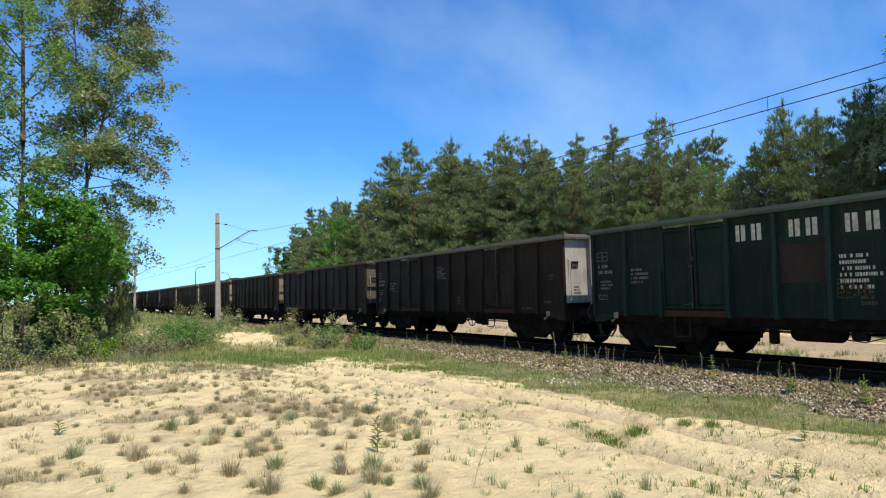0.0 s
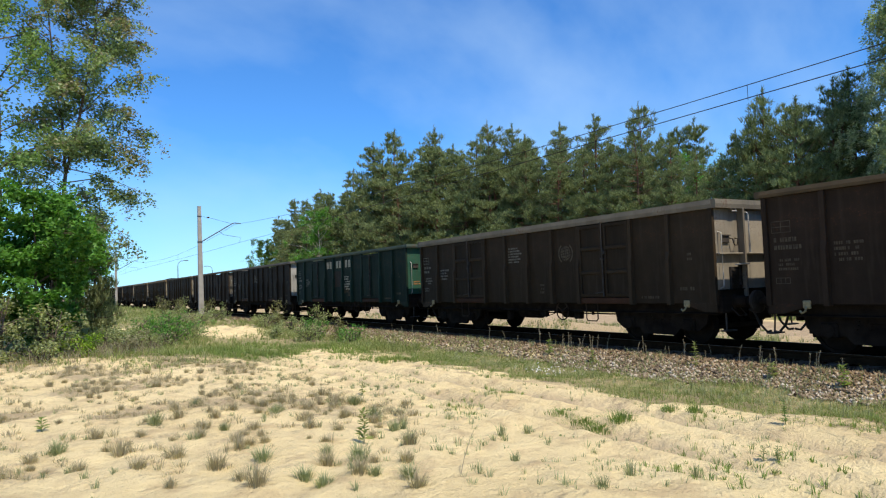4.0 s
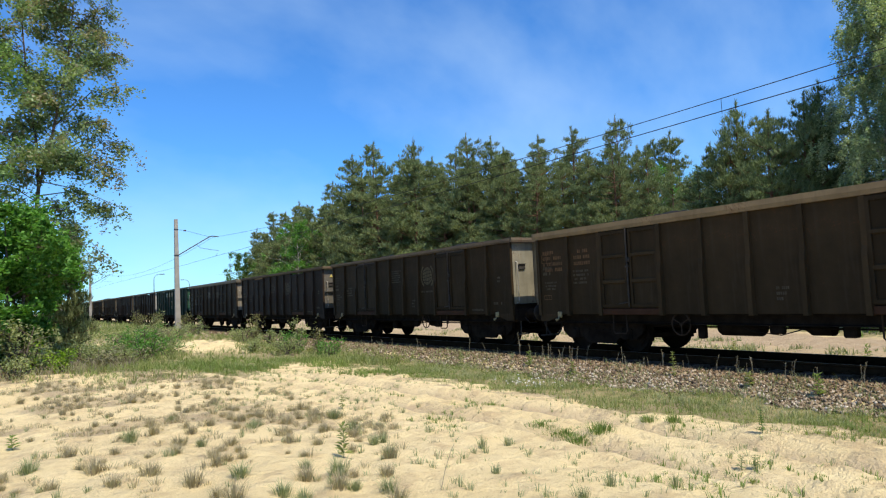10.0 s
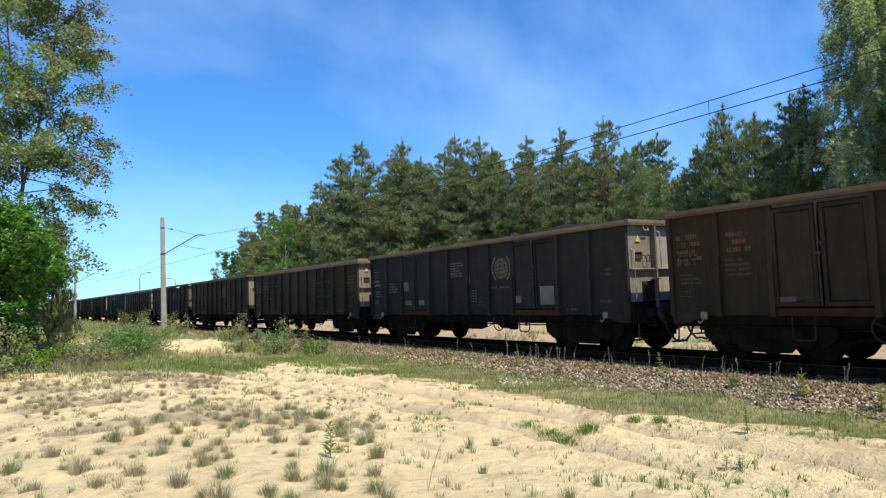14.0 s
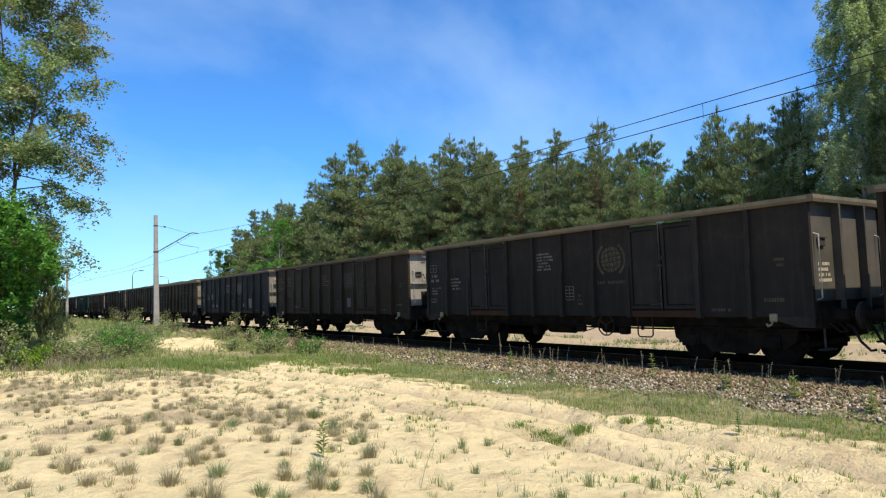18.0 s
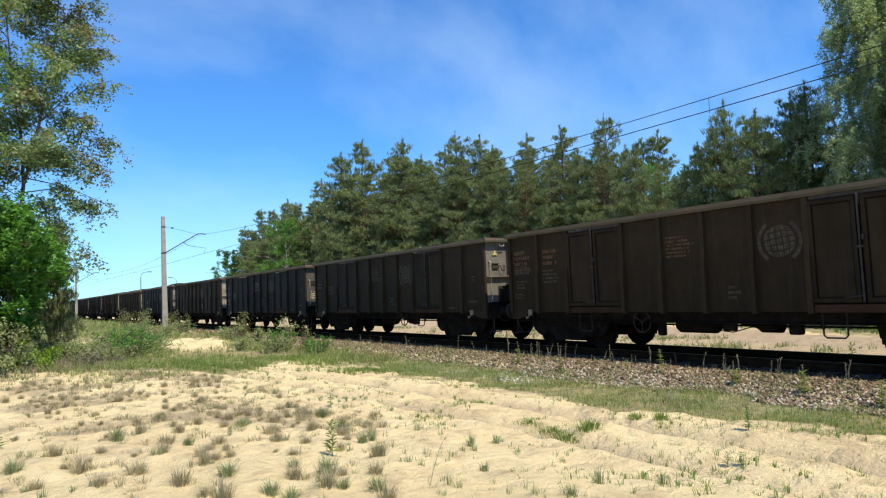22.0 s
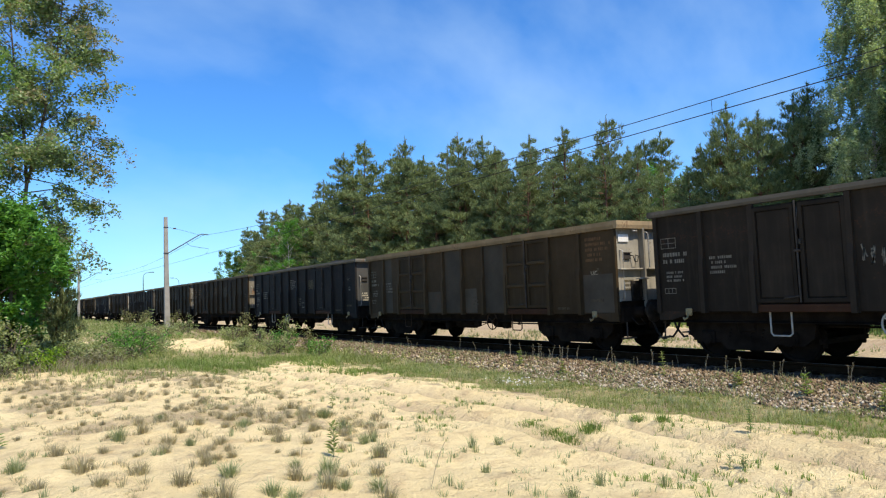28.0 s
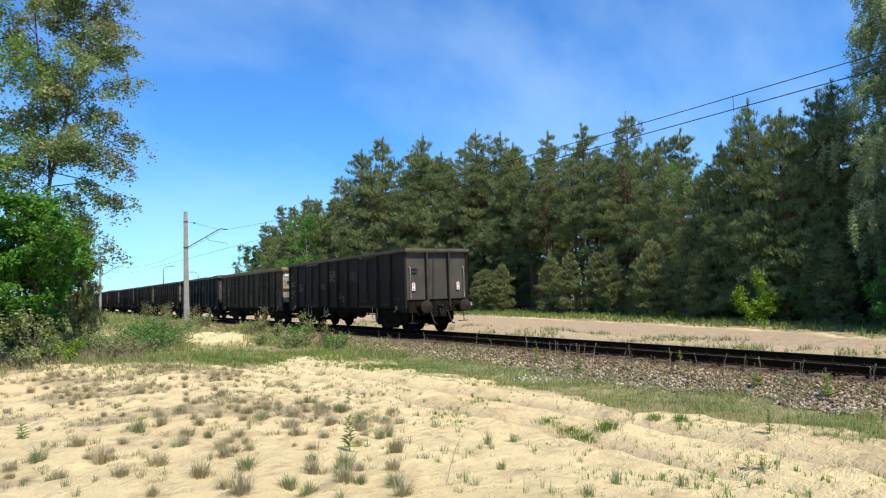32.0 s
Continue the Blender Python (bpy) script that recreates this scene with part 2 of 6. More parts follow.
SCRUB_LEAF = leafy("olive_scrub_leaves", (0.23, 0.265, 0.11), (0.48, 0.50, 0.26), 0.5, 0.45)
SAPLING_LEAF = leafy("reddish_sapling_leaves", (0.17, 0.15, 0.065), (0.33, 0.32, 0.14), 0.5, 0.4)
OAK_LEAF = leafy("deep_green_leaves", (0.070, 0.135, 0.03), (0.17, 0.29, 0.075), 0.45, 0.38)
LIME_LEAF = leafy("bright_lime_leaves", (0.18, 0.31, 0.02), (0.36, 0.50, 0.06), 0.42, 0.45)
GRASS = leafy("meadow_grass", (0.18, 0.23, 0.07), (0.45, 0.455, 0.21), 0.7, 0.45, 0.9)
LUSH_GRASS = leafy("lush_grass", (0.15, 0.215, 0.055), (0.36, 0.44, 0.15), 0.6, 0.5, 0.9)
DRY_GRASS = leafy("dry_grey_grass", (0.38, 0.305, 0.225), (0.70, 0.57, 0.425), 0.85, 0.45, 1.5)
GREY_GRASS = leafy("grey_green_grass", (0.24, 0.26, 0.145), (0.50, 0.51, 0.31), 0.7, 0.45, 1.5)
STALK = leafy("dead_stalks", (0.22, 0.175, 0.125), (0.44, 0.37, 0.275), 0.9, 0.2)
PETAL = simple("white_petals", (0.8, 0.8, 0.76), 0.6, 0.0, 0.05, 20.0)


def stone_material():
    m, n, l, b = material("ballast_stone", 0.85, 0.0, 0.3)
    g = n.new("ShaderNodeNewGeometry")
    c = ramp(n, l, g.outputs["Random Per Island"], ((0.0, (0.09, 0.062, 0.038)), (0.4, (0.24, 0.18, 0.118)), (0.78, (0.38, 0.30, 0.21)), (0.95, (0.60, 0.54, 0.45))))
    fine = noise_node(n, l, 60.0, 4.0)
    c = mix(n, l, 1.0, c, ramp(n, l, fine, ((0.3, (0.7,) * 3), (0.7, (1.0,) * 3))), "MULTIPLY")
    # oil and brake dust beside and between the rails, with track shade darkened in
    co, xyz, across = n.new("ShaderNodeTexCoord"), n.new("ShaderNodeSeparateXYZ"), n.new("ShaderNodeMapRange")
    l.new(co.outputs["Object"], xyz.inputs["Vector"])
    l.new(xyz.outputs["X"], across.inputs["Value"])
    across.inputs["From Min"].default_value, across.inputs["From Max"].default_value = 12.05, 12.65
    # rust and old litter toward the track
    near = n.new("ShaderNodeMapRange")
    near.inputs["From Min"].default_value, near.inputs["From Max"].default_value = 11.15, 12.2
    l.new(xyz.outputs["X"], near.inputs["Value"])
    c = mix(n, l, near.outputs["Result"], c, mix(n, l, 1.0, c, (0.76, 0.67, 0.56), "MULTIPLY"))
    l.new(mix(n, l, across.outputs["Result"], c, mix(n, l, 1.0, c, (0.24, 0.20, 0.16), "MULTIPLY")), b.inputs["Base Color"])
    return m


STONE = stone_material()


# ---- mesh tools ----
class Shape:
    """Collects faces of one part."""

    def __init__(self):
        self.v, self.f = [], []

    def add(self, verts, faces, m=None):
        k = len(self.v)
        self.v += [tuple(m @ Vector(p)) if m else tuple(p) for p in verts]
        self.f += [tuple(i + k for i in q) for q in faces]
        return self

    def box(self, c, s, ch=0.0, m=None):
        """A box with centre c and size s; ch: chamfer along all edges."""
        x, y, z = s[0] / 2, s[1] / 2, s[2] / 2
        if ch <= 0:
            vs = [(c[0] + i * x, c[1] + j * y, c[2] + k * z) for i in (-1, 1) for j in (-1, 1) for k in (-1, 1)]
            return self.add(vs, [(0, 1, 3, 2), (4, 6, 7, 5), (0, 4, 5, 1), (2, 3, 7, 6), (0, 2, 6, 4), (1, 5, 7, 3)], m)
        bm = bmesh.new()
        bmesh.ops.create_cube(bm, size=1.0)
        for p in bm.verts:
            p.co = Vector((p.co.x * s[0], p.co.y * s[1], p.co.z * s[2]))
        bmesh.ops.bevel(bm, geom=bm.edges[:], offset=ch, segments=1, affect="EDGES")
        bm.verts.index_update()
        vs, fs = [tuple(p.co + Vector(c)) for p in bm.verts], [tuple(p.index for p in q.verts) for q in bm.faces]
        bm.free()
        return self.add(vs, fs, m)

    def prism(self, outline, axis, a, b, m=None):
        """An outline in the plane across an axis (0, 1, 2), drawn out from a to b along it."""
        n = len(outline)

        def at(p, h):
            q = list(p)
            q.insert(axis, h)
            return tuple(q)
        vs = [at(p, a) for p in outline] + [at(p, b) for p in outline]
        fs = [tuple(range(n))[::-1], tuple(range(n, 2 * n))] + [(i, (i + 1) % n, n + (i + 1) % n, n + i) for i in range(n)]
        return self.add(vs, fs, m)

    def cyl(self, p, q, r, r2=None, n=12, caps=True):
        p, q = Vector(p), Vector(q)
        r2 = r if r2 is None else r2
        rot = (q - p).to_track_quat("Z", "Y").to_matrix() if (q - p).length > 1e-9 else Matrix.Identity(3)
        ring = [Vector((math.cos(2 * math.pi * i / n), math.sin(2 * math.pi * i / n), 0)) for i in range(n)]
        vs = [tuple(p + rot @ (d * r)) for d in ring] + [tuple(q + rot @ (d * r2)) for d in ring]
        fs = [(i, (i + 1) % n, n + (i + 1) % n, n + i) for i in range(n)]
        if caps:
            fs += [tuple(range(n))[::-1], tuple(range(n, 2 * n))]
        return self.add(vs, fs)

    def tube(self, path, r, n=8, r2=None):
        path = [Vector(p) for p in path]
        r2 = r if r2 is None else r2
        k = len(self.v)
        for i, p in enumerate(path):
            d = (path[min(i + 1, len(path) - 1)] - path[max(i - 1, 0)]).normalized()
            rot = d.to_track_quat("Z", "Y").to_matrix()
            rr = r + (r2 - r) * i / max(1, len(path) - 1)
            self.v += [tuple(p + rot @ Vector((math.cos(2 * math.pi * j / n) * rr, math.sin(2 * math.pi * j / n) * rr, 0))) for j in range(n)]
        for i in range(len(path) - 1):
            self.f += [(k + i * n + j, k + i * n + (j + 1) % n, k + (i + 1) * n + (j + 1) % n, k + (i + 1) * n + j) for j in range(n)]
        self.f += [tuple(k + j for j in range(n))[::-1], tuple(k + (len(path) - 1) * n + j for j in range(n))]
        return self

    def lathe(self, prof, c, axis="x", n=20):
        """Turns a profile of (radius, along) round an axis through c."""
        k, c = len(self.v), Vector(c)
        for r, h in prof:
            for j in range(n):
                a, b = math.cos(2 * math.pi * j / n) * r, math.sin(2 * math.pi * j / n) * r
                self.v.append(tuple(c + (Vector((h, a, b)) if axis == "x" else Vector((b, h, a)) if axis == "y" else Vector((a, b, h)))))
        for i in range(len(prof) - 1):
            self.f += [(k + i * n + j, k + i * n + (j + 1) % n, k + (i + 1) * n + (j + 1) % n, k + (i + 1) * n + j) for j in range(n)]
        self.f += [tuple(k + j for j in range(n))[::-1], tuple(k + (len(prof) - 1) * n + j for j in range(n))]
        return self

    def mesh(self, name, mat, smooth=False):
        me = bpy.data.meshes.new(name)
        me.from_pydata(self.v, [], self.f)
        me.materials.append(mat)
        bm = bmesh.new()
        bm.from_mesh(me)
        bmesh.ops.recalc_face_normals(bm, faces=bm.faces[:])
        bm.to_mesh(me)
        bm.free()
        if smooth:
            me.shade_smooth()
            me.set_sharp_from_angle(angle=radians(38))
        return me


def part(name, data, parent, at=(0, 0, 0), label="", colour=None):
    """Links a mesh as one part of a thing."""
    ob = new(name, data)
    ob.parent = parent
    ob.location = at
    if label:
        tagged(ob, label)
    if colour:
        ob.color = (*colour, 1)
    return ob


def thing(name, at=(0, 0, 0), label="", category="", group="", kind="", turn=0.0):
    ob = new(name)
    ob.empty_display_size = 0.3
    ob.matrix_basis = pose(*at, 0, 0, turn)
    return tagged(ob, label, category, group, kind)


def tri_mesh(name, verts, faces, mat, smooth=False):
    """A mesh of triangles from numpy arrays."""
    me = bpy.data.meshes.new(name)
    verts, faces = np.asarray(verts, np.float32), np.asarray(faces, np.int32)
    me.vertices.add(len(verts))
    me.vertices.foreach_set("co", verts.ravel())
    me.loops.add(faces.size)
    me.loops.foreach_set("vertex_index", faces.ravel())
    me.polygons.add(len(faces))
    me.polygons.foreach_set("loop_start", np.arange(0, faces.size, faces.shape[1], dtype=np.int32))
    me.materials.append(mat)
    me.update(calc_edges=True)
    if smooth:
        me.shade_smooth()
    return me


def smooth_step(a, b, x):
    t = np.clip((np.asarray(x, float) - a) / (b - a), 0, 1)
    return t * t * (3 - 2 * t)


def unit(v):
    return v / np.maximum(1e-9, np.linalg.norm(v, axis=-1, keepdims=True))


# ---- ground ----
def value_noise(x, y, size, seed):
    """Smooth noise in 0..1 with features of that size in metres."""
    g = np.random.RandomState(seed).rand(257, 257)
    x, y = np.asarray(x, float) / size, np.asarray(y, float) / size
    i, j = np.floor(x).astype(int), np.floor(y).astype(int)
    u, v = x - i, y - j
    u, v = u * u * (3 - 2 * u), v * v * (3 - 2 * v)
    i0, j0, i1, j1 = i % 256, j % 256, (i + 1) % 256, (j + 1) % 256
    return (g[i0, j0] * (1 - u) + g[i1, j0] * u) * (1 - v) + (g[i0, j1] * (1 - u) + g[i1, j1] * u) * v


def forest_edge(y):
    return np.interp(y, [-400, -40, -10, 12.5, 21, 35, 50, 150, 400], [12 + 10, 22, 22.5, 26.4, 30.7, 36, 37, 41, 50])


def road_far(y):
    return np.interp(y, [-60, 5, 11.5, 15.7, 22, 32, 39, 60, 200], [20.5, 22.5, 24.3, 26.0, 27.4, 29, 30.3, 32, 36])


def rut_line(y):
    return np.interp(y, [-10, 3.7, 7.9, 12.3, 17.4, 22], [6.9, 6.9, 7.0, 6.55, 5.95, 5.0])


def ground_base(x, y):
    x, y = np.asarray(x, float), np.asarray(y, float)
    z = -0.08 - 0.30 * smooth_step(3.0, 7.5, x) - 0.10 * smooth_step(7.5, 10.5, x)
    m = smooth_step(20, 44, y) * (1 - smooth_step(9.0, 11.0, x)) * (1 - smooth_step(160, 400, y))
    z = z * (1 - m) + 0.20 * m
    z = z + smooth_step(10.9, 12.2, x) * (-0.215 - z)
    z = z + smooth_step(15.7, 16.9, x) * (-0.42 - z)
    return z


def ground_z(x, y):
    x, y = np.asarray(x, float), np.asarray(y, float)
    z = ground_base(x, y)
    bed = smooth_step(11.0, 11.6, x) * (1 - smooth_step(16.2, 16.8, x))
    lumps = (value_noise(x, y, 1.3, 1) - 0.5) * 0.045 + (value_noise(x, y, 0.42, 2) - 0.5) * 0.06 + (value_noise(x, y, 0.19, 3) - 0.5) * 0.05
    lumps = lumps * (1 + 1.5 * smooth_step(21, 27, y) * (1 - smooth_step(9, 11, x)))
    ruts = np.zeros_like(z)
    for off in (-0.75, 0.75):
        d = (x - rut_line(y) - off) / 0.26
        ruts = ruts - 0.10 * np.exp(-d * d) + 0.05 * np.exp(-((np.abs(d) - 1.9) / 0.7) ** 2)
    ruts = ruts * (1 - smooth_step(19, 23, y))
    berm = 0.30 * np.exp(-((x - 18.9) / 0.8) ** 2) * smooth_step(14, 24, y) * (0.5 + 0.8 * value_noise(x, y, 3.0, 72))
    return z + lumps * (1 - bed) + ruts * (1 - bed) + berm


def cover_at(x, y):
    """Share of grass and soil over the sand."""
    x, y = np.asarray(x, float), np.asarray(y, float)
    w = (value_noise(x, y, 1.6, 5) - 0.5) * 1.3 + (value_noise(x, y, 0.45, 15) - 0.5) * 0.8
    strip = smooth_step(8.2, 9.5, x + w) * (1 - smooth_step(11.2, 11.6, x))
    left = smooth_step(-0.8, 1.2, y + w - np.interp(x, [1.0, 3.0, 5.2, 6.4, 8.0], [21.8, 19.8, 17.4, 18.6, 21.5])) * (1 - smooth_step(11.2, 11.6, x)) * 0.85
    patch = np.exp(-((x - 6.5) / 0.7) ** 2 - ((y - 31.0) / 2.2) ** 2) * 1.3 + np.exp(-((x - 7.95) / 1.05) ** 2 - ((y - 30.6) / 2.9) ** 2) * 1.5 + np.exp(-((x - 4.0) / 1.2) ** 2 - ((y - 34) / 1.5) ** 2) * 0.7
    left = np.clip(left - patch, 0, 1)
    near = np.maximum(strip, left)
    far = 0.52 * smooth_step(16.4, 17.5, x) * (1 - smooth_step(20.0, 21.0, x)) + 1.0 * smooth_step(-0.5, 0.8, x - road_far(y) + w * 0.6)
    bed = smooth_step(11.4, 11.8, x) * (1 - smooth_step(16.0, 16.6, x))
    tuft_field = 0.20 * (1 - smooth_step(4.0, 5.5, x)) * value_noise(x, y, 1.1, 6)
    return np.clip(np.maximum(np.maximum(near, far), np.maximum(bed, tuft_field)), 0, 1)


def litter_at(x, y):
    """Dry grass litter between the tufts."""
    x, y = np.asarray(x, float), np.asarray(y, float)
    field = (0.25 + 0.75 * smooth_step(6.5, 11.0, y)) * (1 - smooth_step(3.6, 5.4, x)) * (1 - smooth_step(20, 23, y)) * smooth_step(0.36, 0.64, value_noise(x, y, 1.0, 51))
    verge = 0.8 * smooth_step(7.6, 8.6, x) * (1 - smooth_step(9.5, 10.5, x)) * smooth_step(0.35, 0.6, value_noise(x, y, 0.8, 52))
    return np.clip(0.27 * field + 0.3 * verge + 0.17 * smooth_step(0.45, 0.8, value_noise(x, y, 0.42, 54)) * (x < 10) * smooth_step(4.5, 9.0, y), 0, 1)


def trodden_at(x, y):
    x, y = np.asarray(x, float), np.asarray(y, float)
    w = (value_noise(x, y, 2.5, 8) - 0.5) * 0.8
    road = smooth_step(20.2, 21.2, x + w) * (1 - smooth_step(-0.7, 0.3, x - road_far(y) + w))
    d = np.minimum(np.abs(x - rut_line(y) - 0.75), np.abs(x - rut_line(y) + 0.75))
    margin = 0.75 * smooth_step(16.6, 17.4, x) * (1 - smooth_step(20.4, 21.4, x))
    return np.clip(road + margin + (0.35 + 0.45 * value_noise(x, y, 1.3, 71)) * np.exp(-(d / 0.28) ** 2) * (1 - smooth_step(16, 22, y)), 0, 1)


def bed_at(x, y):
    """Oily ballast bed under and between the rails, darkened further for the shade there."""
    x = np.asarray(x, float)
    return smooth_step(12.2, 12.6, x) * (1 - smooth_step(15.4, 15.9, x))


def axis(*runs):
    out = [runs[0][0]]
    for a, b, step in runs:
        k = max(1, int(round((b - a) / step)))
        out += [a + (b - a) * (i + 1) / k for i in range(k)]
    return np.array(out)


def build_ground():
    xs = axis((-2600, -300, 460), (-300, -40, 52), (-40, -8, 4), (-8, -3, 0.5), (-3, 10.8, 0.1), (10.8, 17.4, 0.15), (17.4, 40, 0.4), (40, 80, 5), (80, 400, 64), (400, 2600, 440))
    ys = axis((-2600, -300, 460), (-300, -40, 52), (-40, 2, 3), (2, 3, 0.25), (3, 22, 0.1), (22, 50, 0.3), (50, 90, 1.0), (90, 200, 10), (200, 500, 50), (500, 2600, 350))
    gx, gy = np.meshgrid(xs, ys)
    gz = ground_z(gx, gy)
    nx, ny = len(xs), len(ys)
    i = (np.arange(ny - 1)[:, None] * nx + np.arange(nx - 1)[None, :]).ravel()
    me = tri_mesh("ground", np.stack([gx.ravel(), gy.ravel(), gz.ravel()], 1), np.stack([i, i + 1, i + nx + 1, i + nx], 1), GROUND, True)
    for name, values in (("cover", cover_at(gx, gy)), ("trodden", trodden_at(gx, gy)), ("litter", litter_at(gx, gy)), ("bed", bed_at(gx, gy))):
        me.attributes.new(name, "FLOAT", "POINT").data.foreach_set("value", values.ravel().astype(np.float32))
    tagged(new("ground", me), "pale dry sand with grass strips and a far dirt road", "ground", kind="structure")


build_ground()


# ---- railway track ----
def build_track():
    track = thing("railway_track", (TRACK_X, 0, 0), "single railway track with rusty rails on weathered sleepers", "railway track", kind="structure")
    y0, y1 = -260.0, 420.0
    prof = [(-0.036, 0.0), (0.036, 0.0), (0.036, -0.035), (0.010, -0.05), (0.010, -0.135), (0.07, -0.15), (0.07, -0.165),
            (-0.07, -0.165), (-0.07, -0.15), (-0.010, -0.135), (-0.010, -0.05), (-0.036, -0.035)]
    rail = Shape().prism([(a, b - 0.003) for a, b in prof], 1, y0, y1).mesh("rail", RAIL_STEEL)
    head = Shape().box((0, (y0 + y1) / 2, -0.0015), (0.05, y1 - y0, 0.003)).mesh("rail_head", RAIL_TOP)
    for side in (-1, 1):
        r = part("rail", rail, track, (side * 0.753, 0, 0), "rust-brown steel rail")
        part("running_surface", head, r, (0, 0, 0.0005), "polished steel running surface")
    sl = Shape().prism([(-1.28, -0.30), (1.28, -0.30), (1.28, -0.20), (1.24, -0.168), (-1.24, -0.168), (-1.28, -0.20)], 1, -0.125, 0.125).mesh("sleeper", SLEEPER)
    clip = Shape()
    for s in (-1, 1):
        for q in (-1, 1):
            clip.box((s * 0.753 + q * 0.105, 0, -0.150), (0.09, 0.15, 0.035), 0.008)
            clip.cyl((s * 0.753 + q * 0.105, 0, -0.14), (s * 0.753 + q * 0.105, 0, -0.085), 0.022, 0.016, 6)
    clips = clip.mesh("rail_fastening", RAIL_STEEL)
    n = 0
    while n < 250:
        y = -12 + 0.62 * n
        s = part("sleeper", sl, track, (random.uniform(-0.02, 0.02), y, 0))
        if n < 110:
            part("rail_fastening", clips, s)
        n += 1
    far = Shape()
    y = -12 - 0.62
    while y > y0:
        far.box((0, y, -0.235), (2.56, 0.25, 0.13))
        y -= 0.62
    y = -12 + 0.62 * 250
    while y < y1:
        far.box((0, y, -0.235), (2.56, 0.25, 0.13))
        y += 0.62
    tagged(part("distant_sleepers", far.mesh("distant_sleepers", SLEEPER), track), kind="stuff")


def build_ballast():
    """Broken stones over the bed; smaller and sparser with distance."""
    rs = np.random.RandomState(4)
    sets = []
    for (xa, xb, ya, yb, count, size) in ((10.85, 12.75, 1.5, 13, 13500, 0.037), (11.0, 12.75, 13, 32, 8000, 0.042), (12.7, 15.2, 1, 26, 3800, 0.036),
                                          (15.1, 16.9, 2, 34, 4500, 0.042), (11.2, 12.75, 32, 60, 2500, 0.06), (12.7, 15.2, 26, 60, 2500, 0.045)):
        p = np.stack([rs.uniform(xa, xb, count), rs.uniform(ya, yb, count)], 1)
        keep = rs.rand(count) < np.clip((p[:, 0] - 10.6 + (value_noise(p[:, 0], p[:, 1], 0.9, 9) - 0.5) * 1.3) / 0.7, 0, 1) * np.clip((17.1 - p[:, 0]) / 0.8, 0, 1)
        p = p[keep]
        sets.append(np.concatenate([p, np.full((len(p), 1), size)], 1))
    p = np.concatenate(sets)
    on_bed = (p[:, 0] > 12.2) & (p[:, 0] < 15.7)
    base = np.array([(1, 0, 0), (-1, 0, 0), (0, 1, 0), (0, -1, 0), (0, 0, 1), (0, 0, -1)], float)
    tri = np.array([(0, 2, 4), (2, 1, 4), (1, 3, 4), (3, 0, 4), (2, 0, 5), (1, 2, 5), (3, 1, 5), (0, 3, 5)])
    n = len(p)
    r = p[:, 2, None, None] * rs.uniform(0.55, 1.25, (n, 6, 1)) * rs.uniform(0.42, 1.55, (n, 1, 3))
    v = base[None] * r + rs.normal(0, 0.18, (n, 6, 3)) * p[:, 2, None, None]
    q = unit(rs.normal(size=(n, 4)))
    w, x, y, z = q.T
    rot = np.stack([1 - 2 * (y * y + z * z), 2 * (x * y - z * w), 2 * (x * z + y * w), 2 * (x * y + z * w), 1 - 2 * (x * x + z * z), 2 * (y * z - x * w),
                    2 * (x * z - y * w), 2 * (y * z + x * w), 1 - 2 * (x * x + y * y)], 1).reshape(n, 3, 3)
    v = np.einsum("nij,nkj->nki", rot, v)
    gz = ground_z(p[:, 0], p[:, 1]) + p[:, 2] * rs.uniform(-0.1, 0.9, n)
    gz = np.where(on_bed, np.minimum(gz, -0.175), gz)
    v = v + np.stack([p[:, 0], p[:, 1], gz], 1)[:, None]
    f = (tri[None] + 6 * np.arange(n)[:, None, None]).reshape(-1, 3)
    tagged(new("ballast", tri_mesh("ballast", v.reshape(-1, 3), f, STONE)), "brown and grey broken ballast stones along the track", "ballast", kind="stuff")


build_track()
build_ballast()


# ---- overhead line ----
POLES = (55.0, 117.0, 179.0)


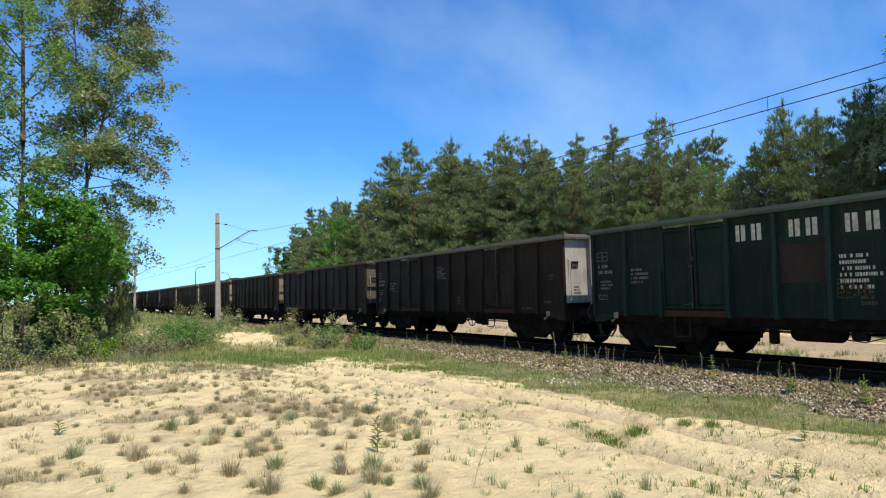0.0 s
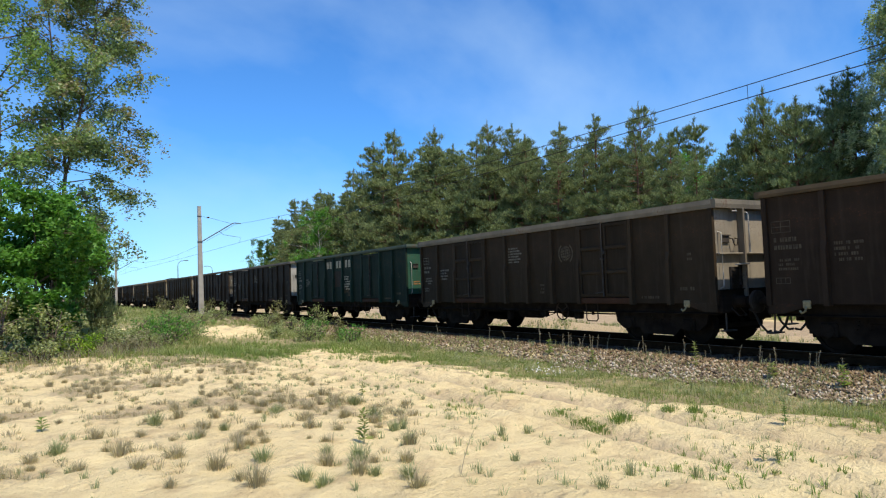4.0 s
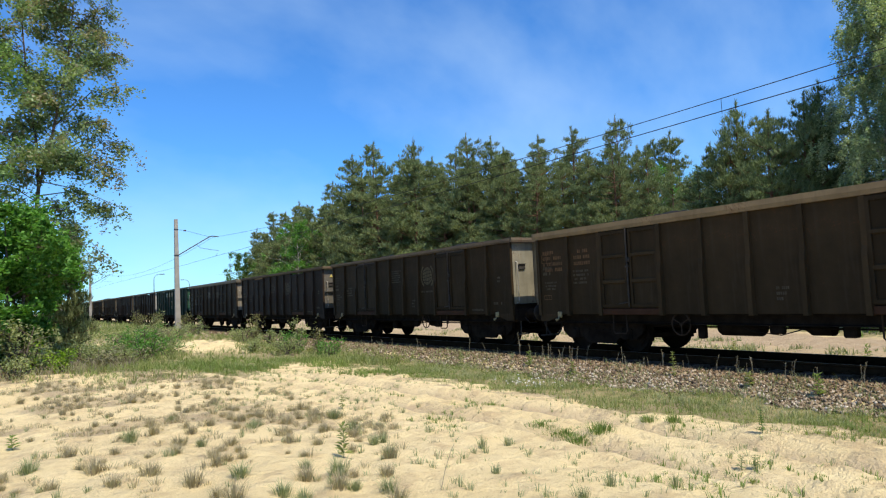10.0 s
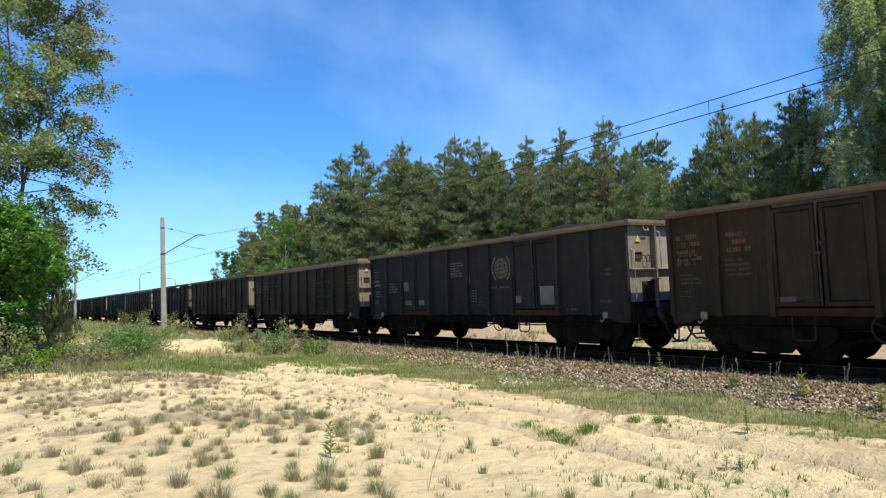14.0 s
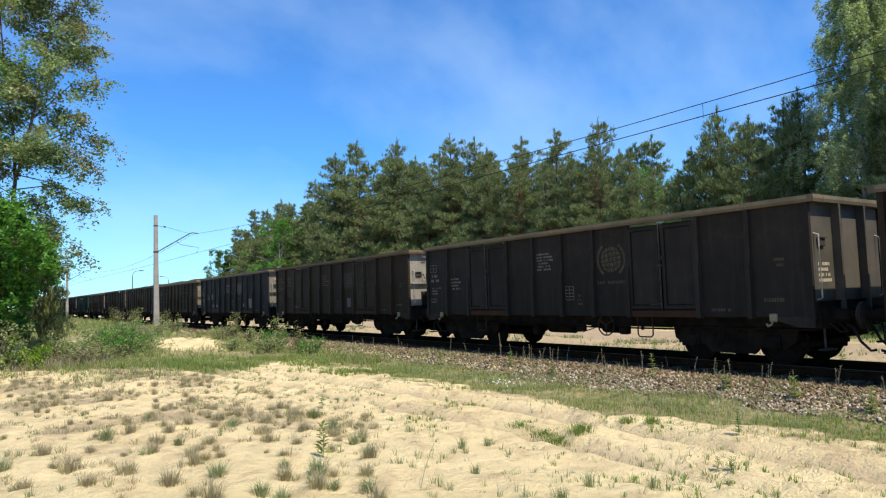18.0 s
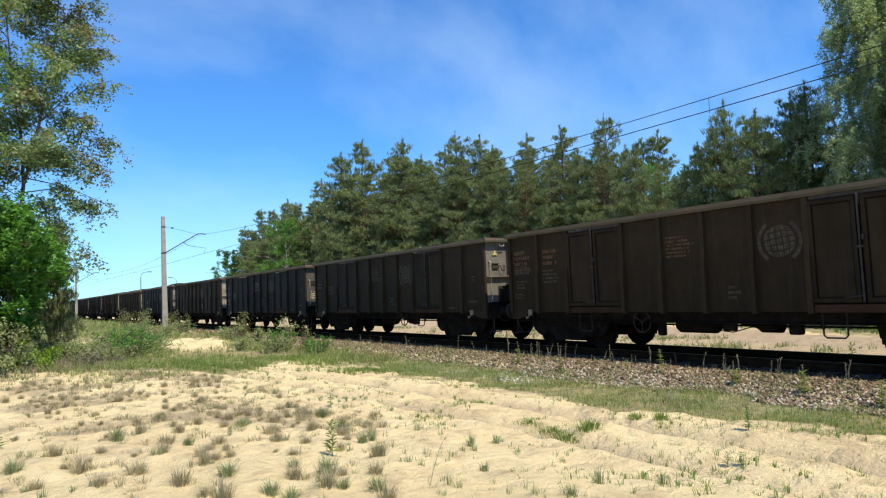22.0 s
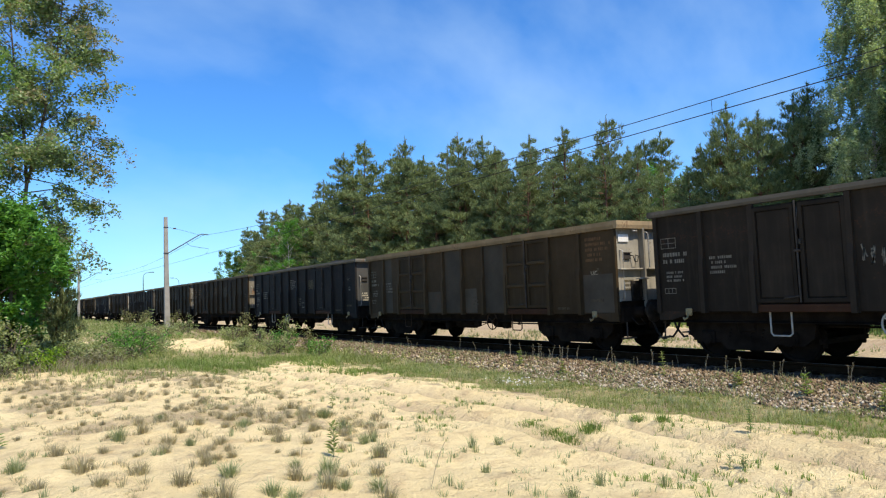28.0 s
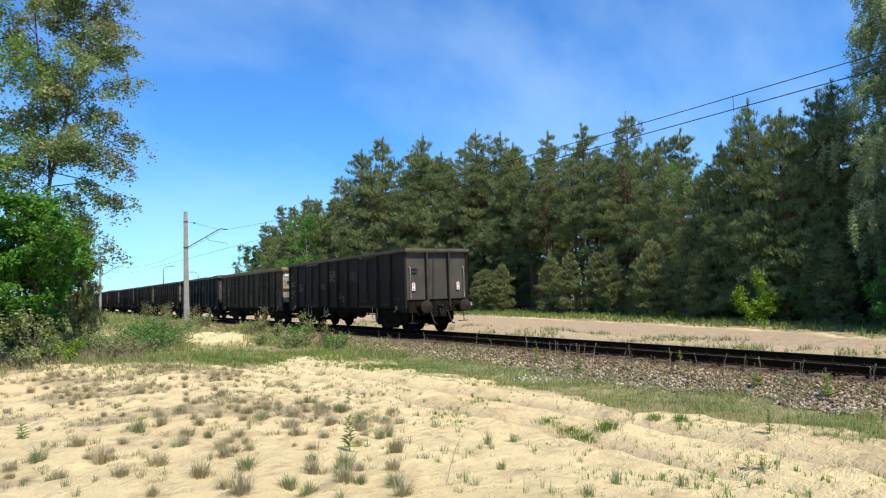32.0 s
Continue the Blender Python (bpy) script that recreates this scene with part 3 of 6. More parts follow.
def build_overhead():
    pole = thing("catenary_pole", (11.25, POLES[0], 0.0), "tapered grey concrete catenary pole beside the track", "utility pole", "catenary poles")
    sh = Shape()
    for a, b, wa, wb in ((-0.6, 8.42, 0.20, 0.125),):
        sh.add([(-wa, -wa * .8, a), (wa, -wa * .8, a), (wa, wa * .8, a), (-wa, wa * .8, a), (-wb, -wb * .8, b), (wb, -wb * .8, b), (wb, wb * .8, b), (-wb, wb * .8, b)],
               [(0, 3, 2, 1), (4, 5, 6, 7), (0, 1, 5, 4), (1, 2, 6, 5), (2, 3, 7, 6), (3, 0, 4, 7)])
    part("shaft", sh.mesh("shaft", CONCRETE), pole)
    part("arm_bracket", Shape().box((0.0, 0, 5.62), (0.34, 0.30, 0.10), 0.01).mesh("arm_bracket", GALVANISED), pole)
    part("tie_bracket", Shape().box((0.0, 0, 7.62), (0.30, 0.26, 0.08), 0.01).mesh("tie_bracket", GALVANISED), pole)
    arm = part("cantilever_arm", Shape().tube([(0.15, 0, 5.64), (0.9, 0, 6.1), (2.5, 0, 7.08), (2.7, 0, 7.14), (3.2, 0, 7.10)], 0.04, 8).mesh("cantilever_arm", GALVANISED, True), pole)
    part("insulator", Shape().lathe([(0.03, 0), (0.07, 0.03), (0.04, 0.06), (0.07, 0.09), (0.04, 0.12), (0.07, 0.15), (0.03, 0.2)], (0.55, 0, 7.55), "x", 12).mesh("insulator", INSULATOR, True), arm)
    part("tie_rod", Shape().cyl((0.12, 0, 7.62), (0.55, 0, 7.56), 0.014, n=6).cyl((0.75, 0, 7.53), (2.6, 0, 7.05), 0.012, n=6).mesh("tie_rod", GALVANISED), arm)
    part("steady_arm", Shape().tube([(1.5, 0, 6.44), (1.8, 0, 6.2), (2.6, 0, 6.06), (3.2, 0, 5.98), (3.0, 0, 5.56)], 0.018, 6).mesh("steady_arm", GALVANISED, True), pole)
    for y in POLES[1:]:
        copy_thing(pole, pose(11.25, y, 0.0))
    line = thing("overhead_wires", (TRACK_X, 0, 0), "dark contact wire and sagging messenger wire over the track", "overhead wires")
    supports = [(-29.0, 7.02), (POLES[0], 7.02), (POLES[1], 7.02), (POLES[2], 7.02), (241.0, 7.02)]
    cw = Shape().tube([(0.3 * math.cos((y - 55) / 62.0 * math.pi), y, 5.51 + 0.06 * abs(math.sin((y - 55) / 62 * math.pi)) * -1 + 0.05) for y in np.linspace(-29, 241, 110)], 0.011, 6)
    part("contact_wire", cw.mesh("contact_wire", WIRE), line)
    ms, dr = Shape(), []
    for (ya, za), (yb, zb) in zip(supports, supports[1:]):
        mid, half = (ya + yb) / 2, (yb - ya) / 2
        sag = 1.16 if half > 35 else 1.05

        def height(y):
            return za - sag + sag * ((y - mid) / half) ** 2
        ms.tube([(0, y, height(y)) for y in np.linspace(ya, yb, 24)], 0.010, 6)
        k = max(2, int((yb - ya) / 12))
        for i in range(1, k):
            y = ya + (yb - ya) * i / k
            dr.append((y if abs(y - 9.35) > 4 else 9.35, height(y)))
    part("messenger_wire", ms.mesh("messenger_wire", WIRE), line)
    for y, z in dr:
        part("dropper", Shape().cyl((0, y, 5.52), (0, y, z), 0.006, n=5).mesh("dropper", WIRE), line)


def build_lamps():
    lamp = thing("street_lamp", (26.5, 152.0, -0.4), "slender grey street lamp with a curved arm", "street lamp", "street lamps")
    part("post", Shape().cyl((0, 0, -0.3), (0, 0, 8.0), 0.13, 0.07, 10).mesh("post", GALVANISED, True), lamp)
    part("bracket", Shape().tube([(0, 0, 7.9), (0.1, 0, 8.5), (0.5, 0, 8.95), (1.3, 0, 9.1)], 0.05, 8).mesh("bracket", GALVANISED, True), lamp)
    part("lamp_head", Shape().box((1.7, 0, 9.1), (0.9, 0.3, 0.16), 0.05).mesh("lamp_head", GALVANISED), lamp)
    copy_thing(lamp, pose(40.0, 181.0, -0.6, 0, 0, 180))


build_overhead()
build_lamps()


# ---- trees ----
def leaves(rs, centres, size, jitter, per):
    """Small pointed leaves, two triangles each, in loose sprays round each centre."""
    c = np.repeat(np.asarray(centres), per, 0) + rs.normal(0, jitter, (len(centres) * per, 3))
    n = len(c)
    d = unit(rs.normal(size=(n, 3)) * np.array((1, 1, 0.55)) + np.array((0, 0, -0.3)))
    s = unit(np.cross(d, rs.normal(size=(n, 3)) * 0.7 + np.array((0, 0, 1.0))))
    ln = size * rs.uniform(0.65, 1.3, (n, 1))
    v = np.stack([c - d * ln * 0.5, c + s * ln * 0.34, c + d * ln * 0.6, c - s * ln * 0.34], 1)
    k = 4 * np.arange(n)[:, None]
    return v.reshape(-1, 3), np.concatenate([k + np.array((0, 1, 2)), k + np.array((0, 2, 3))], 0)


def shoots(rs, centres, ways, per, length, width):
    """Needle shoots: narrow blades in a loose brush along each shoot's direction."""
    n = len(centres)
    d = unit(np.asarray(ways)[:, None] * 1.5 + rs.normal(size=(n, per, 3)) * 0.62)
    s = unit(np.cross(d, rs.normal(size=(n, per, 3))))
    c = np.asarray(centres)[:, None] + np.asarray(ways)[:, None] * rs.uniform(-0.12, 0.06, (n, per, 1))
    ln = length * rs.uniform(0.6, 1.25, (n, per, 1))
    wd = width * rs.uniform(0.7, 1.3, (n, per, 1))
    v = np.stack([c - s * wd, c + s * wd, c + d * ln], 2)
    return v.reshape(-1, 3), np.arange(n * per * 3).reshape(-1, 3)


def pine(seed, h, low, radius, mat, fine=1.0, label="tall Scots pine with a dense grey-green crown", name="pine_tree", pads=1.0):
    """A Scots pine: tapered trunk, uneven limbs that fork and turn up, a rounded pad of needle shoots on every fork, dead lower branches."""
    rs = np.random.RandomState(seed)
    tree = thing(name, (0, 0, 0), label, "tree", "forest trees")
    sh = Shape()
    lean = rs.uniform(-0.02, 0.02, 2) * h
    up = np.array((0, 0, 1.0))

    def axis_at(z):
        return np.array((lean[0] * (z / h) ** 2 + 0.05 * math.sin(z * 0.9 + seed), lean[1] * (z / h) ** 2 + 0.05 * math.cos(z * 0.7), z))
    sh.tube([axis_at(z) for z in np.linspace(-0.4, h, 12)], 0.011 * h + 0.04, 8, 0.02)
    spots, ways = [], []

    def pad(c, size, out, lift):
        """A rounded cushion of shoots, fuller on its upper side."""
        m = max(5, int(30 * size * size / 0.16 * fine * pads))
        d = unit(rs.normal(size=(m, 3)))
        d[:, 2] = np.where(d[:, 2] < -0.35, -d[:, 2], d[:, 2])
        k = rs.uniform(0.55, 1.0, (m, 1))
        spots.append(c + d * k * size * np.array((1.1, 1.1, 0.85)))
        ways.append(unit(d * 0.55 + out * 0.2 + up * lift + rs.normal(0, 0.25, (m, 3))))
    z = low * h
    while z < h * 0.97:
        t = max(0.0, (z / h - low) / (1 - low))
        full = radius * min(1.0, 0.62 + 1.5 * t) * (1 - t) ** 0.72 + 0.10
        for k in range(rs.randint(3, 6)):
            a = rs.uniform(0, 2 * math.pi)
            rr = full * (rs.uniform(0.42, 1.18) + 0.16 * math.sin(3 * a + seed + 5 * t))
            out = np.array((math.cos(a), math.sin(a), 0))
            side = np.array((-math.sin(a), math.cos(a), 0))
            b = axis_at(z)
            e = b + out * rr + up * rr * (rs.uniform(-0.15, 0.40) + 0.55 * t)
            mid = (b + e) / 2 - up * 0.06 * rr
            if rr > 0.6:
                sh.tube([b, mid, e], 0.018 + 0.011 * rr, 3, 0.008)
            size = (0.15 + 0.075 * min(rr, 2.4)) * rs.uniform(0.75, 1.25)
            pad(e, size, out, 0.8 + 0.6 * t)
            for q in range(int(1.0 + rr * 3.0)):
                f = rs.uniform(0.35, 0.95)
                w = rs.choice((-1, 1)) * rs.uniform(0.25, 0.62) * rr * (1.1 - 0.7 * f) + rs.normal(0, 0.08)
                c = b + (e - b) * f + side * w + up * (rs.uniform(-0.15, 0.30) * rr * 0.6)
                pad(c, size * rs.uniform(0.65, 1.05), out, 0.8 + 0.6 * t)
        z += h * rs.uniform(0.022, 0.042)
    # leaders at the top: upright candles
    n = int(30 * fine) + 10
    q = rs.uniform(0, 1, (n, 1))
    spots.append(axis_at(h) + up * (0.3 - q * 2.0) + rs.normal(0, 1, (n, 3)) * np.array((0.16, 0.16, 0)) * q)
    ways.append(unit(up + rs.normal(0, 0.30, (n, 3))))
    zz = 0.08 * h
    while zz < (low + 0.08) * h:
        a, rr = rs.uniform(0, 6.28), rs.uniform(0.5, 1.5)
        b = np.array((0, 0, zz))
        e = b + np.array((math.cos(a) * rr, math.sin(a) * rr, rs.uniform(-0.25, 0.15)))
        sh.tube([b, (b + e) / 2 + np.array((0, 0, 0.06)), e], 0.018, 3, 0.005)
        zz += rs.uniform(0.12, 0.35)
    part("trunk", sh.mesh("trunk", PINE_BARK, True), tree)
    v, f = shoots(rs, np.concatenate(spots), np.concatenate(ways), 5, 0.27 / fine ** 0.4, 0.019 / math.sqrt(fine))
    part("crown", tri_mesh("crown", v, f, mat), tree)
    return tree


def broadleaf(seed, h, low, radius, leaf_mat, bark, leaf=0.075, sprays=900, per=14, droop=0.0, name="birch_tree", label="", squash=1.0, dry=None, group="", bare=0.0, spread=0.24):
    """A leafy tree or shrub: forked trunk, limbs, side twigs, and clusters of leaves along the twigs."""
    rs = np.random.RandomState(seed)
    tree = thing(name, (0, 0, 0), label, "tree" if h > 4 else "shrub", group)
    sh, spots, spots_dry = Shape(), [], []
    stems = 1 if h > 6 else 4
    limbs = []
    for s in range(stems):
        a = rs.uniform(0, 6.28)
        tip = np.array((math.cos(a), math.sin(a), 0)) * (0.03 * h if stems == 1 else 0.5 * radius) + np.array((0, 0, h * (0.98 if stems == 1 else rs.uniform(0.6, 0.95))))
        base = np.array((0, 0, -0.3)) + rs.normal(0, 0.05, 3) * (stems > 1) * 2
        path = [base + (tip - base) * t + np.array((math.sin(t * 5 + a), math.cos(t * 4 + a), 0)) * 0.012 * h * t for t in np.linspace(0, 1, 9)]
        sh.tube(path, 0.008 * h + 0.03, 8, 0.012)
        limbs.append(path)
    n_limb = int(30 if h > 6 else 18)
    clusters = max(3, int(sprays / n_limb / 2.6))
    for k in range(n_limb):
        path = limbs[k % len(limbs)]
        t = low + (0.99 - low) * ((k + rs.rand()) / n_limb) ** 0.9
        i = min(7, int(t * 8))
        b = path[i] + (path[i + 1] - path[i]) * (t * 8 - i)
        u = (t - low) / (1 - low)
        r = radius * math.sin(math.pi * (0.18 + 0.78 * u)) ** 0.75 * rs.uniform(0.55, 1.2)
        a = k * 2.4 + rs.uniform(-0.5, 0.5)
        e = b + np.array((math.cos(a) * r, math.sin(a) * r, r * rs.uniform(0.25, 0.75) * squash))
        mid = b + (e - b) * 0.5 + np.array((0, 0, 0.12 * r))
        sh.tube([b, mid, e], 0.012 + 0.008 * r, 5, 0.006)
        for q in range(max(2, int(clusters * (0.4 + 0.6 * r / radius)))):
            f = rs.uniform(0.25, 1.05)
            c = (b + (mid - b) * f * 2) if f < 0.5 else (mid + (e - mid) * (f - 0.5) * 2)
            tw = c + rs.normal(0, 0.20 * r + 0.06, 3) * np.array((1, 1, 0.7)) - np.array((0, 0, droop * rs.uniform(0.1, 0.8) * (0.4 + 0.35 * r)))
            if r > 0.6:
                sh.tube([c, (c + tw) / 2 + np.array((0, 0, 0.05)), tw], 0.007, 3, 0.003)
            if rs.rand() > bare:
                for w in range(3):
                    p = c + (tw - c) * rs.uniform(0.5, 1.15) + rs.normal(0, spread * 0.45, 3) - np.array((0, 0, droop * 0.3 * w * rs.rand()))
                    (spots_dry if dry and rs.rand() < 0.35 and p[0] > 0.3 else spots).append(p)
    part("trunk", sh.mesh("trunk", bark, True), tree)
    v, f = leaves(rs, np.array(spots), leaf, spread * 0.62, per)
    part("crown", tri_mesh("crown", v, f, leaf_mat), tree)
    if spots_dry:
        v, f = leaves(rs, np.array(spots_dry), leaf, spread * 0.62, per)
        part("browning_sprays", tri_mesh("browning_sprays", v, f, dry), tree, label="browning leaf sprays")
    return tree


def weeping_birch(seed, h, radius, label):
    """A tall birch: arching limbs hung with long strands of small leaves."""
    rs = np.random.RandomState(seed)
    tree = thing("birch_tree", (0, 0, 0), label, "tree", "forest trees")
    sh, spots = Shape(), []
    path = [np.array((0.25 * math.sin(z * 0.3 + seed), 0.25 * math.cos(z * 0.25), z)) for z in np.linspace(-0.3, h, 14)]
    sh.tube(path, 0.13, 8, 0.015)
    for k in range(46):
        u = (k + rs.rand()) / 46
        z = h * (0.1 + 0.88 * u)
        b = np.array((0.25 * math.sin(z * 0.3 + seed), 0.25 * math.cos(z * 0.25), z))
        r = radius * min(1.0, 0.55 + 1.8 * u) * (1 - u) ** 0.55 * rs.uniform(0.5, 1.25) + 0.2
        a = k * 2.4 + rs.uniform(-0.4, 0.4)
        out = np.array((math.cos(a), math.sin(a), 0))
        mid, e = b + out * r * 0.55 + np.array((0, 0, 0.45 * r)), b + out * r + np.array((0, 0, 0.25 * r))
        sh.tube([b, mid, e], 0.035, 5, 0.006)
        for q in range(20):
            f = rs.uniform(0.25, 1.05)
            c = (b + (mid - b) * f * 2 if f < 0.5 else mid + (e - mid) * (f - 0.5) * 2) + rs.normal(0, 0.22, 3)
            ln = rs.uniform(0.35, 1.5)
            bow = out * rs.uniform(0, 0.3) + rs.normal(0, 0.1, 3)
            n = int(4 + ln * 6)
            for w in np.linspace(0, 1, n):
                spots.append(c + bow * w - np.array((0, 0, ln * w)))
    part("trunk", sh.mesh("trunk", BIRCH_BARK, True), tree)
    part("crown", tri_mesh("crown", *leaves(rs, np.array(spots), 0.10, 0.075, 15), WEEPING_LEAF), tree)
    return tree


def forked_shrub(seed, tips, wide, mat, leaf, name, label, group="", per=11):
    """A young shrub: a few straight stems from one foot, each with tiers of leaves."""
    rs = np.random.RandomState(seed)
    tree = thing(name, (0, 0, 0), label, "shrub", group)
    sh, spots = Shape(), []
    for tip in tips:
        tip = np.array(tip, float)
        bow = rs.normal(0, 0.06, 3) * tip[2]
        sh.tube([(0, 0, -0.1), tip * 0.5 + bow, tip], 0.010 + 0.006 * tip[2], 6, 0.004)
        for q in range(int(9 + 16 * tip[2])):
            f = rs.uniform(0.22, 1.0)
            c = tip * f + bow * math.sin(math.pi * f)
            o = rs.normal(0, 1, 3) * np.array((1, 1, 0.45))
            e = c + o * wide * (1.15 - 0.75 * f) * 0.62
            sh.tube([c, e], 0.005, 3, 0.003)
            spots.extend((c + (e - c) * 0.6, e))
    part("trunk", sh.mesh("trunk", GREY_BARK, True), tree)
    part("crown", tri_mesh("crown", *leaves(rs, np.array(spots), leaf, wide * 0.24, per), mat), tree)
    return tree


def forked_birch(seed, label):
    """A birch that forks above the bushes: two leaders, arching limbs, drooping leafy sprays."""
    rs = np.random.RandomState(seed)
    tree = thing("birch_tree", (0, 0, 0), label, "tree")
    sh, spots, dry = Shape(), [], []
    stem = [np.array(p) for p in ((0, 0, -0.3), (0.12, 0, 2.0), (0.3, 0.1, 4.2), (0.45, 0, 5.9), (0.75, 0, 7.1), (1.05, 0.1, 8.8), (1.35, 0, 10.6), (1.5, 0, 12.2), (1.55, 0, 13.4))]
    fork = [np.array(p) for p in ((0.45, 0, 5.9), (0.4, 0.2, 7.4), (0.15, 0.3, 9.4), (0.0, 0.2, 11.4), (-0.1, 0.2, 13.0))]
    sh.tube(stem, 0.085, 8, 0.012)
    sh.tube(fork, 0.06, 8, 0.010)
    limbs = []
    for k in range(50):
        path = stem if k % 3 else fork
        lo = 0.36 if path is stem else 0.08
        f = lo + (0.98 - lo) * ((k + rs.rand()) / 50)
        i = min(len(path) - 2, int(f * (len(path) - 1)))
        b = path[i] + (path[i + 1] - path[i]) * (f * (len(path) - 1) - i)
        a = k * 2.4
        r = rs.uniform(1.0, 2.3) * (1.15 - 0.45 * f)
        limbs.append((b, b + np.array((math.cos(a) * r, math.sin(a) * r, r * rs.uniform(0.05, 0.55)))))
    # long limbs on the open side, the lowest ones hanging
    for b, e in (((0.7, 0, 6.9), (3.2, 0.3, 7.7)), ((0.9, 0, 8.0), (3.1, -0.5, 9.6)), ((1.2, 0, 9.6), (3.1, 0.2, 10.9)), ((0.6, 0, 6.4), (2.9, -0.2, 6.7)),
                 ((0.4, 0, 5.6), (2.95, 0, 5.3)), ((0.38, 0, 5.2), (2.35, 0.2, 3.7)), ((1.4, 0, 11.2), (2.7, 0, 12.6)), ((0.5, 0, 6.1), (2.5, 0.1, 5.0)), ((0.38, 0, 5.0), (2.1, -0.2, 3.4)), ((0.42, 0, 5.5), (1.5, 0.4, 5.1)), ((0.5, 0, 6.2), (-0.9, 0.2, 6.6)), ((0.4, 0, 5.4), (-1.1, -0.2, 5.9))):
        limbs.append((np.array(b, float), np.array(e, float)))
    for b, e in limbs:
        r = np.linalg.norm(e - b)
        mid = (b + e) / 2 + np.array((0, 0, 0.16 * r))
        sh.tube([b, mid, e], 0.009 + 0.006 * r, 5, 0.005)
        for q in range(int(7 + 5 * r)):
            f = rs.uniform(0.3, 1.03)
            c = b + (mid - b) * f * 2 if f < 0.5 else mid + (e - mid) * (f - 0.5) * 2
            tw = c + rs.normal(0, 0.26, 3) * np.array((1, 1, 0.5)) - np.array((0, 0, rs.uniform(0.15, 0.6)))
            sh.tube([c, tw], 0.006, 3, 0.003)
            brown = rs.rand() < 0.10 + 0.30 * (tw[0] > 2.1) + 0.22 * (tw[2] > 10.5)
            for w in (0.45, 0.65, 0.85, 1.05, 1.2):
                (dry if brown else spots).append(c + (tw - c) * w)
    part("trunk", sh.mesh("trunk", GREY_BARK, True), tree)
    part("crown", tri_mesh("crown", *leaves(rs, np.array(spots), 0.105, 0.10, 8), BIRCH_LEAF), tree)
    part("browning_sprays", tri_mesh("browning_sprays", *leaves(rs, np.array(dry), 0.105, 0.10, 8), BIRCH_DRY), tree, label="browning leaf sprays")
    return tree


def build_forest():
    rs = np.random.RandomState(21)
    protos = [pine(31, 15.0, 0.24, 3.3, NEEDLES), pine(32, 15.0, 0.14, 3.4, NEEDLES), pine(33, 13.0, 0.04, 2.9, NEEDLES_DARK),
              pine(34, 16.0, 0.30, 3.2, NEEDLES), pine(35, 12.0, 0.03, 2.9, NEEDLES_DARK), pine(36, 15.0, 0.08, 3.5, NEEDLES, 0.5), pine(37, 15.0, 0.16, 3.4, NEEDLES, 0.5),
              pine(38, 6.0, 0.03, 1.5, YOUNG_NEEDLES, 0.8, "young bushy grey-green pine at the wood's edge"), pine(39, 5.0, 0.03, 1.4, YOUNG_NEEDLES, 0.8, "young bushy grey-green pine at the wood's edge"),
              pine(40, 15.0, 0.46, 2.6, NEEDLES, 1.0, "slender Scots pine with a high crown and a bare trunk")]
    heights = [15.0, 15.0, 13.0, 16.0, 12.0, 15.0, 15.0, 6.0, 5.0, 15.0]
    used = set()

    def put(k, x, y, h, wide=1.0):
        """Sets a pine of that height; the first of each kind is the one already built."""
        s = h / heights[k]
        m = pose(x, y, float(ground_base(x, y)), 0, 0, rs.uniform(0, 360))
        ob = protos[k]
        if k in used:
            ob = copy_thing(protos[k], m)
        used.add(k)
        ob.matrix_basis = m @ Matrix.Diagonal((s * wide, s * wide, s, 1))

    front = ((42.3, 132.5, 16.4), (43.0, 124.2, 18.8), (43.5, 112.4, 19.0), (40.7, 92.4, 19.1), (39.3, 81.6, 20.8), (41.2, 79.9, 22.3),
             (39.1, 65.7, 19.5), (41.6, 65.1, 17.5), (38.7, 54.3, 17.6), (41.1, 53.1, 17.2), (39.1, 44.5, 15.4), (38.3, 39.1, 14.8),
             (38.9, 34.8, 14.7), (35.4, 29.5, 11.0), (33.7, 23.5, 9.8), (33.4, 21.6, 11.5), (35.7, 21.0, 11.1), (32.9, 17.7, 10.9), (33.8, 17.2, 11.5))
    fy, fh = [p[1] for p in front][::-1], [p[2] for p in front][::-1]
    for i, (x, y, h) in enumerate(front):
        if y > 27:
            x, y, h = x * 1.05, y * 1.05, 1.3 + (h - 1.3) * 1.05
        put(9 if 41 < y < 49 else (0, 1, 3, 1)[i % 4] if 27 < y < 75 else (5, 6)[i % 2] if y >= 75 else (2, 4)[i % 2], x, y, h, 1.0 if y < 60 else 1.2)
    # fill behind and between, a little lower than the outline
    y = 8.0
    while y < 136:
        for row, off in enumerate((4.5, 8.5) if y < 15 else (1.5, 4.5, 8.5) if y < 75 else (1.5, 5.5)):
            yy = y + rs.uniform(-1.2, 1.2)
            h = float(np.interp(yy, sorted(fy), [b for a, b in sorted(zip(fy, fh))])) * (rs.uniform(0.82, 0.95) if row < 2 else rs.uniform(0.9, 1.0))
            if 24.5 < yy < 34.5:
                h = min(h, 9.3)
            kind = (rs.choice((0, 1, 3)) if row == 0 and yy < 60 else rs.choice((5, 6))) if yy > 27 else rs.choice((2, 4))
            if 40.5 < yy < 49.5:
                kind = 9
            put(kind, float(forest_edge(yy)) + off + rs.uniform(-1.0, 1.0) + (4.5 if yy < 16 else 1.6 if yy > 26 else 0.0), yy, h, 1.1 if yy < 60 else 1.3)
        y += 3.4 if y < 60 else 4.6
    # young pines and thicket along the foot of the wood
    y = 9.0
